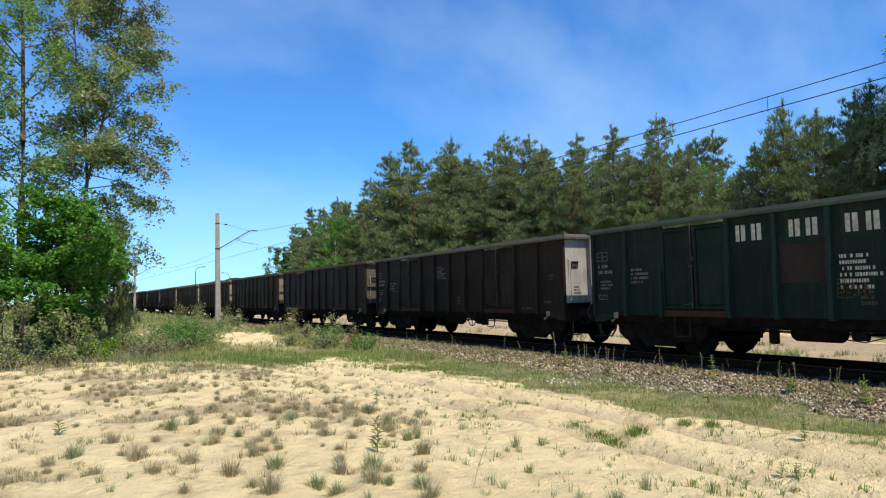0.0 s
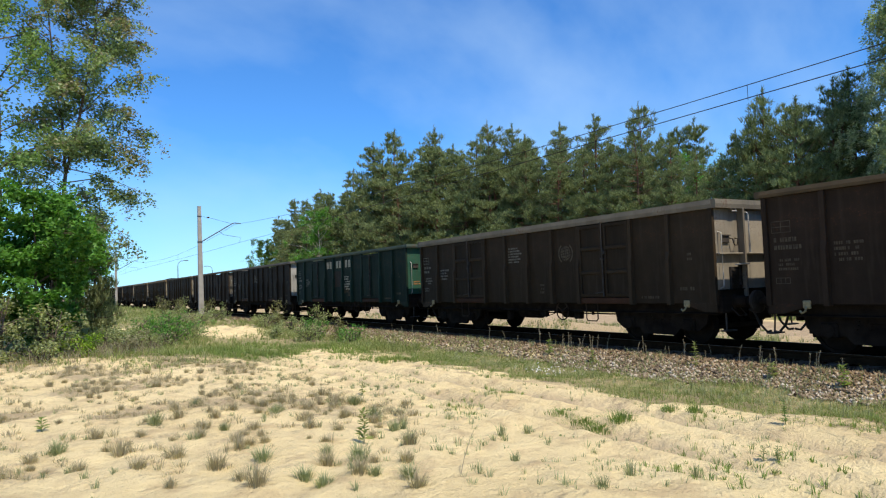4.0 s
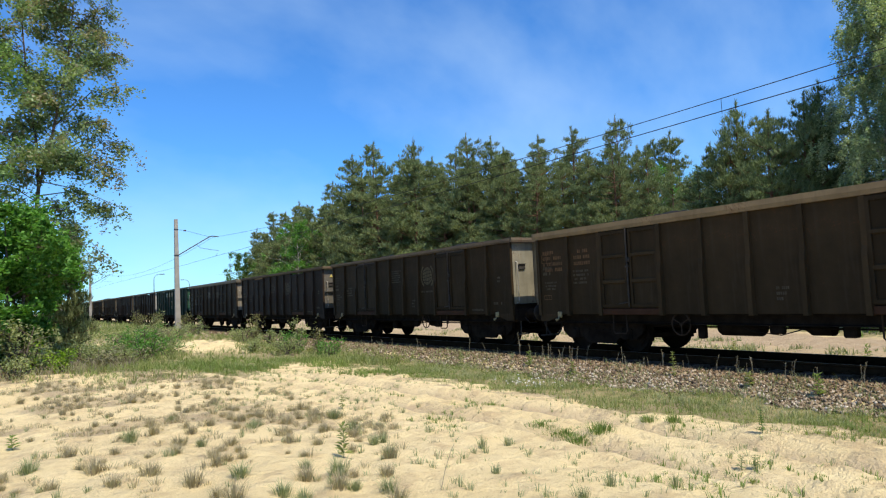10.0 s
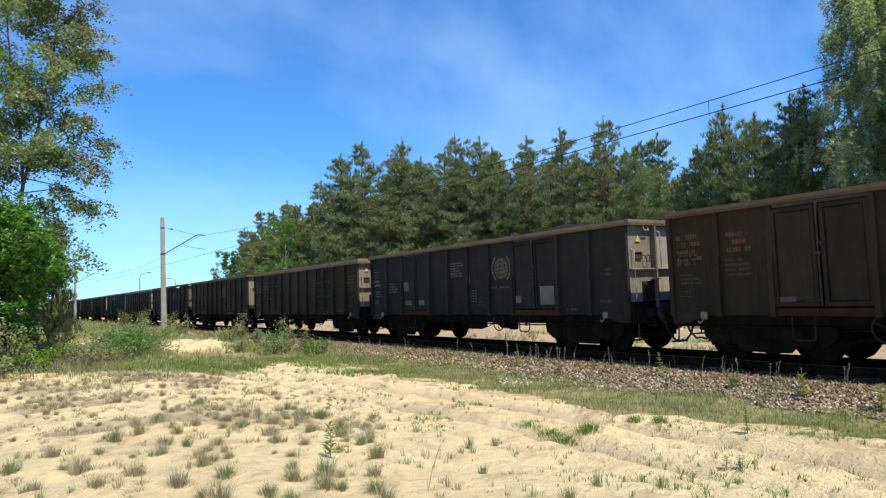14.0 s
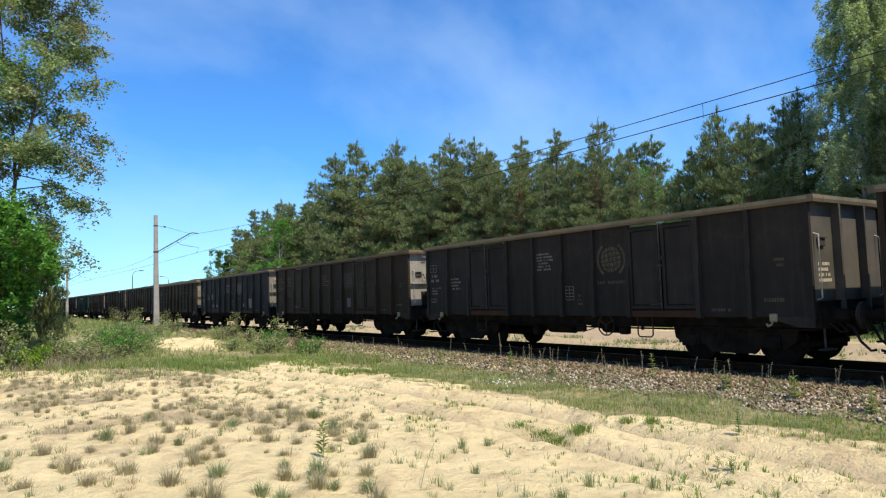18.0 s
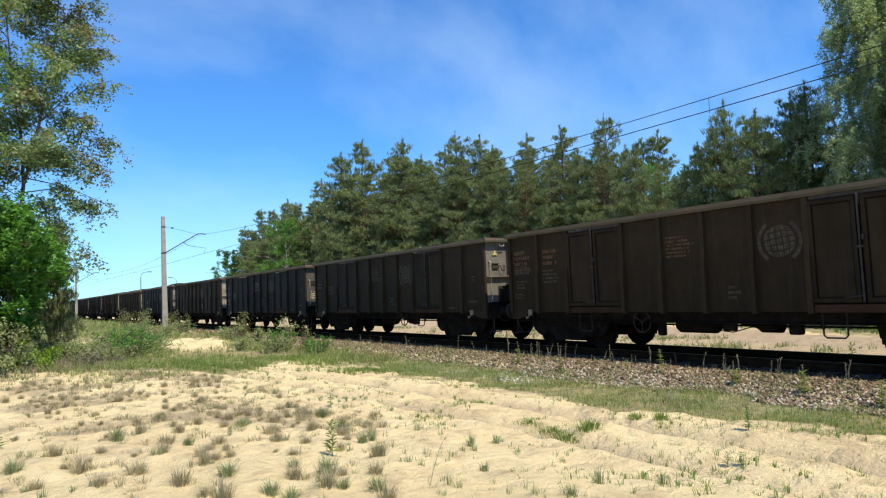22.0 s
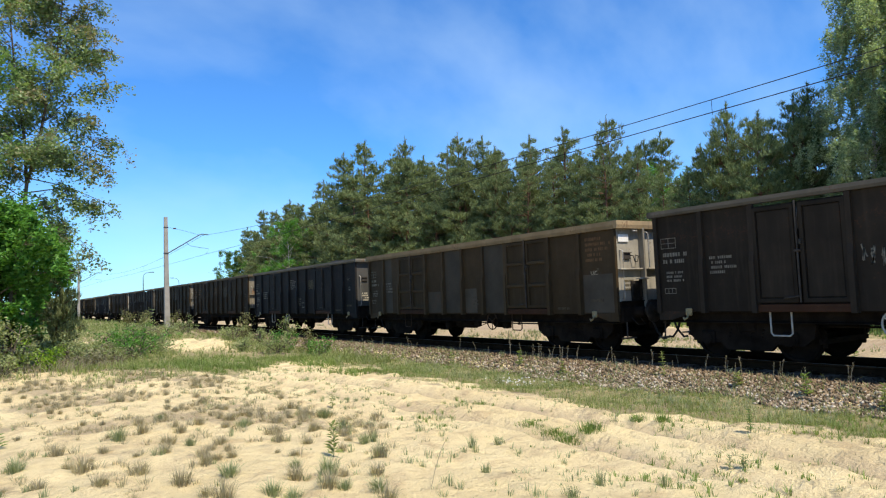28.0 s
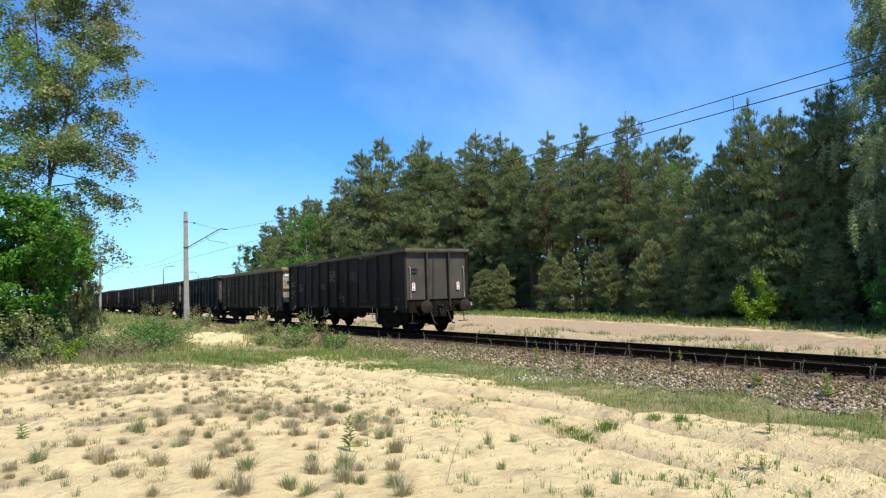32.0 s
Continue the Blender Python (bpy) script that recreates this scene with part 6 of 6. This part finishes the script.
    end_note(rs, protos[5], -1.12, 1.98, 0.45, 4, 0.06, MARK_CREAM)
    end_note(rs, protos[12], -1.10, 1.78, 0.35, 2, 0.05, END_ORANGE)
    end_note(rs, protos[13], -1.05, 1.75, 0.30, 3, 0.05, MARK_DIM)
    end_note(rs, protos[1], -1.12, 1.78, 0.40, 3, 0.06, MARK_OLD)
    w = protos[10]
    part("sticker", Shape().box((-0.72, -0.008, 2.72), (0.22, 0.008, 0.24)).mesh("sticker", STICKER_BLUE), w, label="blue sticker")
    part("sticker", Shape().box((-0.72, -0.009, 2.50), (0.22, 0.010, 0.2)).mesh("sticker", STICKER_ORANGE), w, label="orange sticker")
    for k in (10, 8, 7, 4):
        part("warning_triangle", Shape().prism([(-1.08, 2.76), (-0.90, 2.76), (-0.99, 2.92)], 1, -0.012, -0.006).mesh("warning_triangle", STICKER_YELLOW), protos[k], label="small yellow warning triangle")
    part("sticker", Shape().box((0.0, -0.008, 2.72), (0.16, 0.008, 0.26)).mesh("sticker", STICKER_ORANGE), protos[12], label="orange sticker")
    part("sticker", Shape().box((-1.1, -0.008, 2.86), (0.36, 0.008, 0.18)).mesh("sticker", BOARD_WHITE), protos[1], label="white sticker")


build_train()


def build_boards():
    """Red boards between the trunks beyond the dirt road."""
    for k, (x, y, z, h) in enumerate(((39.6, 46.6, 0.0, 1.6), (40.6, 46.3, 0.3, 1.5), (42.6, 46.6, 0.6, 1.2))):
        b = thing("red_board", (x, y, float(ground_base(x, y))), "narrow red board standing among the pine trunks", "board", "red boards")
        part("panel", Shape().box((0, 0, z + h / 2 + 0.2), (0.42, 0.05, h), 0.01).mesh("panel", BOARD_RED), b)
        part("stake", Shape().cyl((0, 0.05, -0.2), (0, 0.05, z + h), 0.04, n=8).mesh("stake", PINE_BARK), b)


build_boards()


def rear_end(t):
    """Where the rear wagon's end wall stands along the line at t seconds, from an even, slightly rising speed."""
    u = t / 32.0
    return -167.05 + 179.3404 * u + 4.9528 * u ** 2 + 6.14413 * u ** 3 - 0.86148 * u ** 4


def motions():
    times = [i * 2.0 for i in range(17)]
    for ob, k, up in TRAIN:
        walk(ob, [(t, pose(TRACK_X, rear_end(t) + k * PITCH, up)) for t in times])
    # wheels roll on the rails; the wagons that pass the camera
    steps = [round(i * 0.1, 1) for i in range(321)]
    for ob, k, up in TRAIN:
        if k > 13 or not ob.children:
            continue
        for b in ob.children:
            if b.name.split(".")[0] != "bogie":
                continue
            for c in b.children:
                if c.name.split(".")[0] == "wheelset":
                    at = c.location.copy()
                    walk(c, [(t, Matrix.Translation(at) @ Matrix.Rotation(-(rear_end(t) + 167.05) / 0.46, 4, "X")) for t in steps])


# ---- grass and weeds ----
def grass_blades(rs, pts, per, height, width, lean=0.5, root=0.03):
    """Tufts of upright blades, bent outward; two triangles each."""
    n = len(pts)
    c = np.repeat(np.asarray(pts, float), per, 0)
    m = len(c)
    a = rs.uniform(0, 2 * math.pi, m)
    out = np.stack([np.cos(a), np.sin(a), np.zeros(m)], 1)
    base = c + out * rs.uniform(0, 1, (m, 1)) * root
    hh = (height if np.ndim(height) == 0 else np.repeat(height, per))[..., None] if np.ndim(height) else height
    h = hh * rs.uniform(0.5, 1.15, (m, 1))
    side = np.stack([-np.sin(a + rs.uniform(-1, 1, m)), np.cos(a), np.zeros(m)], 1) * width * rs.uniform(0.6, 1.3, (m, 1))
    k = lean * rs.uniform(0.1, 1.2, (m, 1))
    mid = base + out * h * k * 0.35 + np.array((0, 0, 1)) * h * 0.6
    tip = base + out * h * k + np.array((0, 0, 1)) * h * (1 - 0.25 * k)
    v = np.stack([base - side, base + side, mid + side * 0.7, mid - side * 0.7, tip], 1)
    i = 5 * np.arange(m)[:, None]
    f = np.concatenate([i + np.array((0, 1, 2)), i + np.array((0, 2, 3)), i + np.array((3, 2, 4))], 0)
    return v.reshape(-1, 3), f


def on_ground(x, y, sink=0.01):
    return np.stack([x, y, ground_z(x, y) - sink], 1)


def scatter(rs, xa, xb, ya, yb, count, chance):
    x, y = rs.uniform(xa, xb, count), rs.uniform(ya, yb, count)
    k = rs.rand(count) < chance(x, y)
    return x[k], y[k]


def stuff(name, v, f, mat, label, category):
    tagged(new(name, tri_mesh(name, v, f, mat)), label, category, kind="stuff")


def build_grass():
    rs = np.random.RandomState(17)
    patchy = lambda x, y, size, seed: smooth_step(0.35, 0.65, value_noise(x, y, size, seed))
    # strip beside the ballast
    x, y = scatter(rs, 8.0, 12.0, 2.5, 24, 9500, lambda x, y: cover_at(x, y) * (0.12 + 0.88 * patchy(x, y, 0.7, 31)) * (1 - 0.6 * smooth_step(11.0, 11.8, x)))
    stuff("verge_grass", *grass_blades(rs, on_ground(x, y), 6, rs.uniform(0.04, 0.17, len(x)) * (0.6 + 0.8 * value_noise(x, y, 1.1, 61)), 0.004, 1.2), GRASS, "mixed green and straw grass beside the ballast", "grass")
    x, y = scatter(rs, 7.8, 11.2, 2.5, 24, 5200, lambda x, y: cover_at(x, y) * smooth_step(0.50, 0.68, value_noise(x, y, 1.5, 33)))
    stuff("lush_verge_grass", *grass_blades(rs, on_ground(x, y), 7, rs.uniform(0.04, 0.15, len(x)), 0.0045, 1.1), LUSH_GRASS, "lush green grass patches beside the ballast", "grass")
    x, y = scatter(rs, 9.6, 12.3, 2.5, 26, 4200, lambda x, y: 0.15 + 0.7 * patchy(x, y, 0.7, 34))
    stuff("grey_verge_grass", *grass_blades(rs, on_ground(x, y), 7, rs.uniform(0.05, 0.24, len(x)), 0.004, 1.0, 0.05), GREY_GRASS, "thin grey-green grass on the ballast edge", "grass")
    # mound
    x, y = scatter(rs, -5, 11.6, 19, 60, 26000, lambda x, y: cover_at(x, y) * (0.25 + 0.75 * patchy(x, y, 2.2, 35)))
    stuff("mound_grass", *grass_blades(rs, on_ground(x, y), 6, rs.uniform(0.08, 0.36, len(x)), 0.007, 1.0), GRASS, "rough grass over the low mound", "grass")
    x, y = scatter(rs, -4, 9.5, 19.5, 27, 7000, lambda x, y: cover_at(x, y) * smooth_step(0.42, 0.62, value_noise(x, y, 1.7, 36)) * smooth_step(2.0, 5.0, x))
    stuff("lush_mound_grass", *grass_blades(rs, on_ground(x, y), 6, rs.uniform(0.06, 0.26, len(x)), 0.006, 0.9), LUSH_GRASS, "lush green grass at the foot of the mound", "grass")
    x, y = scatter(rs, -4, 3.2, 20.6, 25.5, 1000, lambda x, y: 0.3 + 0.7 * patchy(x, y, 0.8, 38))
    stuff("dead_twigs", *grass_blades(rs, on_ground(x, y), 6, rs.uniform(0.15, 0.55, len(x)), 0.006, 1.2, 0.12), STALK, "dry dead twigs and stalks under the bushes", "twigs")
    x, y = scatter(rs, 5.5, 10.5, 16.0, 24, 3200, lambda x, y: smooth_step(0.42, 0.6, value_noise(x, y, 1.4, 39)) * smooth_step(0.0, 1.2, x - 6.6 - 0.12 * np.abs(y - 20)) * 0.9)
    stuff("lush_mound_grass", *grass_blades(rs, on_ground(x, y), 7, rs.uniform(0.06, 0.24, len(x)), 0.006, 0.9), LUSH_GRASS, "lush green grass at the foot of the mound", "grass")
    x, y = scatter(rs, -6, 12, 60, 140, 6000, lambda x, y: x < 11.6)
    stuff("distant_grass", *grass_blades(rs, on_ground(x, y), 4, rs.uniform(0.2, 0.45, len(x)), 0.02, 0.6), GRASS, "rough grass along the distant track", "grass")
    # soft low growth over the verge and the mound's foot
    x, y = scatter(rs, 7.8, 11.9, 2.5, 24, 15000, lambda x, y: cover_at(x, y) * (0.35 + 0.65 * patchy(x, y, 0.6, 81)) * (1 - 0.75 * smooth_step(10.9, 11.6, x)))
    stuff("fine_verge_grass", *grass_blades(rs, on_ground(x, y), 6, rs.uniform(0.03, 0.13, len(x)), 0.0032, 1.3, 0.06), GRASS, "fine low grass and litter beside the ballast", "grass")
    x, y = scatter(rs, 1.5, 8.0, 15.8, 23, 5200, lambda x, y: cover_at(x, y) * (0.2 + 0.8 * patchy(x, y, 1.2, 82)))
    stuff("soft_mound_grass", *grass_blades(rs, on_ground(x, y), 8, rs.uniform(0.06, 0.26, len(x)), 0.005, 1.0, 0.06), LUSH_GRASS, "soft green grass at the edge of the sand", "grass")
    # beyond the track
    x, y = scatter(rs, 20, 45, 6, 75, 22000, lambda x, y: smooth_step(0.0, 1.0, x - road_far(y) + (value_noise(x, y, 2.0, 41) - 0.5) * 1.4) * (x < forest_edge(y) + 2.5))
    stuff("roadside_grass", *grass_blades(rs, on_ground(x, y), 5, rs.uniform(0.12, 0.42, len(x)), 0.013, 0.6), LUSH_GRASS, "green grass between dirt road and wood", "grass")
    x, y = scatter(rs, 16.4, 21.4, 2, 60, 16000, lambda x, y: 0.03 + 0.9 * smooth_step(0.52, 0.68, value_noise(x, y, 1.9, 42)) * smooth_step(0.3, 0.6, value_noise(x, y, 0.6, 62)))
    stuff("track_margin_grass", *grass_blades(rs, on_ground(x, y), 5, rs.uniform(0.06, 0.25, len(x)), 0.010, 0.7), GREY_GRASS, "thin grey-green grass between track and dirt road", "grass")
    # sand: short sprigs
    x, y = scatter(rs, 2.8, 9.3, 2.5, 19, 3600, lambda x, y: 0.75 * smooth_step(0.55, 0.72, value_noise(x, y, 0.8, 43)) + 0.05)
    stuff("sand_sprigs", *grass_blades(rs, on_ground(x, y), 7, rs.uniform(0.03, 0.12, len(x)), 0.004, 0.9, 0.04), GREY_GRASS, "thin grey-green sprigs in the sand", "grass")
    x, y = scatter(rs, 5.0, 9.6, 2.5, 17, 1500, lambda x, y: smooth_step(0.60, 0.74, value_noise(x, y, 0.9, 44)))
    stuff("sand_green_sprigs", *grass_blades(rs, on_ground(x, y), 9, rs.uniform(0.04, 0.13, len(x)), 0.005, 0.9, 0.05), LUSH_GRASS, "small green sprigs along the wheel ruts", "grass")


def build_tufts():
    """Dry grey hair-grass cushions on the sand: the large ones at their places, small ones between."""
    rs = np.random.RandomState(23)
    placed = np.array(((1.05, 6.57), (1.52, 6.91), (1.6, 6.28), (1.95, 6.8), (0.81, 8.16), (1.27, 7.61), (0.87, 7.29), (0.23, 8.65), (0.39, 7.68), (0.65, 9.26),
                       (1.11, 8.98), (1.38, 9.77), (1.7, 9.92), (1.82, 8.98), (2.1, 9.57), (2.02, 8.68), (1.95, 7.83), (2.17, 8.31), (2.34, 8.53), (2.12, 10.96),
                       (1.76, 10.56), (2.44, 9.96), (2.82, 10.7), (2.89, 9.38), (2.89, 10.07), (3.06, 8.72), (3.47, 9.61), (2.61, 6.77), (3.55, 8.52), (4.12, 9.48),
                       (3.84, 9.59), (3.89, 8.34), (3.13, 7.73), (3.75, 7.45), (3.45, 6.52), (4.28, 8.34), (2.52, 5.75), (2.63, 5.66), (3.08, 5.88), (2.85, 5.42),
                       (2.43, 6.33), (2.18, 5.75), (2.85, 6.14), (2.74, 6.24), (1.65, 5.96), (2.1, 6.02), (2.75, 5.09)))
    kinds = []
    for k in range(4):
        v, f = grass_blades(rs, np.zeros((1, 3)), 190, 0.145, 0.0022, 0.95, 0.07)
        kinds.append(tri_mesh("foliage", v, f, DRY_GRASS if k < 3 else GREY_GRASS))
    for i, (x, y) in enumerate(placed):
        s = rs.uniform(0.75, 1.35)
        t = thing("grass_tuft", (x, y, float(ground_z(x, y)) - 0.012), "dry grey hair-grass cushion on bare sand", "grass tuft", "hair-grass tufts", turn=rs.uniform(0, 360))
        part("foliage", kinds[i % 4 if i < 28 else (i % 2) * 3], t)
        t.scale = (s, s, s * rs.uniform(0.75, 1.25))
    count = 0
    while count < 242:
        x, y = rs.uniform(-2.2, 4.6), rs.uniform(7.0, 19.0)
        middle = count >= 190
        if middle:
            x, y = rs.normal(3.6, 1.0), rs.normal(11.0, 2.8)
        if y < 6.5 or rs.rand() > 0.15 + 0.85 * float(smooth_step(0.42, 0.6, value_noise(np.array([x]), np.array([y]), 1.0, 51))[0]) or x > 4.9 - 0.05 * y + rs.normal(0, 0.3) + 0.7 * middle:
            continue
        count += 1
        q = rs.uniform(0.45, 1.0)
        t = thing("grass_tuft", (x, y, float(ground_z(x, y)) - 0.012), "small dry grey hair-grass cushion on bare sand", "grass tuft", "hair-grass tufts", turn=rs.uniform(0, 360))
        part("foliage", kinds[rs.randint(0, 3)], t)
        t.scale = (q, q, q * rs.uniform(0.8, 1.35))
    x, y = scatter(rs, -3, 6.0, 4.5, 21, 5200, lambda x, y: smooth_step(5.5, 9.0, y) * (0.22 + 0.6 * smooth_step(0.40, 0.66, value_noise(x, y, 1.0, 51))) * (1 - smooth_step(4.2, 5.6, x)))
    pts = on_ground(x, y, 0.008)
    big = rs.uniform(0.04, 0.125, len(x))
    v, f = grass_blades(rs, pts, 20, big, 0.004, 1.2, 0.07)
    stuff("small_tufts", v, f, DRY_GRASS, "small dry grey-brown tufts over the sand", "grass")
    x, y = scatter(rs, -1, 6.5, 4.0, 20, 700, lambda x, y: 0.2 + 0.4 * smooth_step(0.45, 0.7, value_noise(x, y, 1.3, 53)))
    stuff("grey_green_tufts", *grass_blades(rs, on_ground(x, y), 26, rs.uniform(0.05, 0.13, len(x)), 0.003, 0.8, 0.04), GREY_GRASS, "grey-green grass tufts in the sand", "grass")
    for x, y, h in ((4.71, 6.59, 0.17), (5.18, 6.7, 0.13), (4.64, 4.52, 0.17), (5.15, 4.2, 0.14), (4.1, 5.51, 0.12), (3.45, 6.55, 0.2), (3.9, 7.5, 0.16), (4.09, 4.28, 0.13)):
        t = thing("grass_tuft", (x, y, float(ground_z(x, y)) - 0.01), "upright grey-green grass tuft on bare sand", "grass tuft", "green grass tufts")
        part("foliage", tri_mesh("foliage", *grass_blades(rs, np.zeros((1, 3)), 70, h, 0.003, 0.55, 0.05), GREY_GRASS), t)
    # lush clumps in the middle of the wheel track
    for x, y, h, n, r in ((6.68, 6.61, 0.16, 260, 0.2), (6.4, 6.7, 0.10, 420, 0.32), (6.55, 7.15, 0.08, 420, 0.34), (6.6, 7.7, 0.07, 300, 0.28), (8.13, 7.05, 0.11, 160, 0.15), (8.21, 6.65, 0.13, 160, 0.14)):
        t = thing("grass_clump", (x, y, float(ground_z(x, y)) - 0.01), "lush green grass clump between the wheel ruts", "grass clump", "green grass clumps")
        part("foliage", tri_mesh("foliage", *grass_blades(rs, np.zeros((1, 3)), n, h, 0.004, 0.7, r), LUSH_GRASS), t)


def weed(seed, h, leaf, mat, rows, name, label):
    """An upright herb: a stem with whorls of pointed leaves."""
    rs = np.random.RandomState(seed)
    t = thing(name, (0, 0, 0), label, "plant")
    part("stem", Shape().tube([(0, 0, -0.03), (0.01, 0.005, h * 0.5), (0.0, 0.01, h)], 0.006, 5, 0.003).mesh("stem", mat), t)
    n = rows * 4
    z = np.repeat(h * (0.12 + 0.88 * np.arange(rows) / rows), 4)
    a = np.arange(n) * 2.4 + rs.uniform(-0.3, 0.3, n)
    q = leaf * rs.uniform(0.75, 1.2, n) * (1.15 - 0.45 * z / h)
    rise = rs.uniform(0.15, 0.8, n) + 0.6 * (z / h) ** 3
    out = unit(np.stack([np.cos(a), np.sin(a), rise], 1))
    side = np.stack([-np.sin(a), np.cos(a), 0 * a], 1)
    c, q = np.stack([0 * z, 0 * z + 0.005, z], 1), q[:, None]
    tip = c + out * q - np.array((0, 0, 0.25)) * q
    mid = c + out * q * 0.5
    v = np.stack([c, mid + side * q * 0.17, tip, mid - side * q * 0.17], 1).reshape(-1, 3)
    k = 4 * np.arange(n)[:, None]
    f = np.concatenate([k + np.array((0, 1, 2)), k + np.array((0, 2, 3))], 0)
    part("leaves", tri_mesh("leaves", v, f, mat), t)
    return t


def build_weeds():
    rs = np.random.RandomState(29)

    def put(t, x, y):
        t.matrix_basis = pose(x, y, float(ground_z(x, y)), 0, 0, rs.uniform(0, 360))
    put(weed(1, 0.36, 0.12, GRASS, 9, "tall_weed", "leafy green weed standing in the sand"), 3.08, 6.88)
    put(weed(2, 0.24, 0.08, GRASS, 7, "tall_weed", "leafy green weed standing in the sand"), 4.75, 10.58)
    put(weed(3, 0.30, 0.07, OAK_LEAF, 9, "tall_weed", "dark leafy weed beside the wheel track"), 8.11, 5.2)
    put(weed(4, 0.16, 0.06, GREY_GRASS, 6, "small_weed", "small weed standing in the sand"), 6.51, 4.45)
    put(weed(5, 0.15, 0.06, GREY_GRASS, 6, "small_weed", "small weed standing in the sand"), 6.58, 4.33)
    put(weed(6, 0.20, 0.11, LUSH_GRASS, 5, "leafy_weed", "broad-leaved green weed in the sand"), 0.1, 10.37)
    put(weed(7, 0.55, 0.10, GRASS, 10, "tall_weed", "leafy green weed on the ballast edge"), 11.72, 9.42)
    for k, (x, y, h) in enumerate(((11.55, 7.6, 0.3), (11.5, 6.3, 0.4), (11.3, 5.0, 0.45), (11.6, 13.9, 0.4), (11.4, 12.1, 0.3), (11.2, 16.5, 0.4), (16.9, 11.5, 0.5), (17.2, 8.2, 0.45), (17.6, 14.0, 0.4))):
        put(weed(10 + k, h, 0.14, LUSH_GRASS if k % 2 else GRASS, 8, "tall_weed", "green weed growing in the ballast"), x, y)
    # a leaning dry stem in the foreground
    s = thing("dry_stem", (3.32, 5.31, float(ground_z(3.32, 5.31))), "thin bare dry stem leaning over the sand", "plant")
    part("stalk", Shape().tube([(0, 0, -0.02), (0.06, 0.02, 0.13), (0.15, 0.05, 0.28), (0.2, 0.05, 0.36)], 0.004, 5, 0.002).mesh("stalk", STALK), s)
    # dead stalks along the shoulder
    plumes = []
    for k in range(7):
        h = 0.42
        bend = rs.normal(0, 0.05, 2)
        sh = Shape().tube([(0, 0, -0.05), (bend[0] * 0.4, bend[1] * 0.4, h * 0.6), (bend[0], bend[1], h)], 0.005, 5, 0.003)
        c = np.array([(bend[0] * f * f, bend[1] * f * f, h * f) for f in np.linspace(0.35, 0.95, 14)])
        plumes.append((sh.mesh("stalk", STALK), tri_mesh("seed_head", *grass_blades(rs, c, 4, 0.050, 0.0035, 1.0, 0.006), STALK)))
    for k in range(64):
        y = rs.uniform(4.2, 14.0) if k % 2 else rs.uniform(4.2, 27.0)
        x = 12.02 + rs.normal(0, 0.16)
        d = thing("dead_stalk", (x, y, float(ground_z(x, y))), "grey-brown dead weed stalk on the ballast shoulder", "plant", "dead stalks", turn=rs.uniform(0, 360))
        part("stalk", plumes[k % 7][0], d)
        tagged(part("seed_head", plumes[k % 7][1], d), kind="stuff")
        q = rs.uniform(0.35, 1.1) if k != 8 else 1.7
        d.scale = (q, q, q)
    # white flowers by the verge
    for (cx, cy, sx, sy, n) in ((9.56, 11.57, 0.22, 0.35, 46), (29.6, 20.8, 0.4, 0.6, 30)):
        x, y = cx + rs.normal(0, sx, n), cy + rs.normal(0, sy, n)
        p = on_ground(x, y)
        p[:, 2] += rs.uniform(0.08, 0.22, n)
        v, f = leaves(rs, p, 0.030, 0.01, 3)
        stuff("white_flowers", v, f, PETAL, "small white flowers in the verge", "flowers")


build_grass()
build_tufts()
build_weeds()
motions()
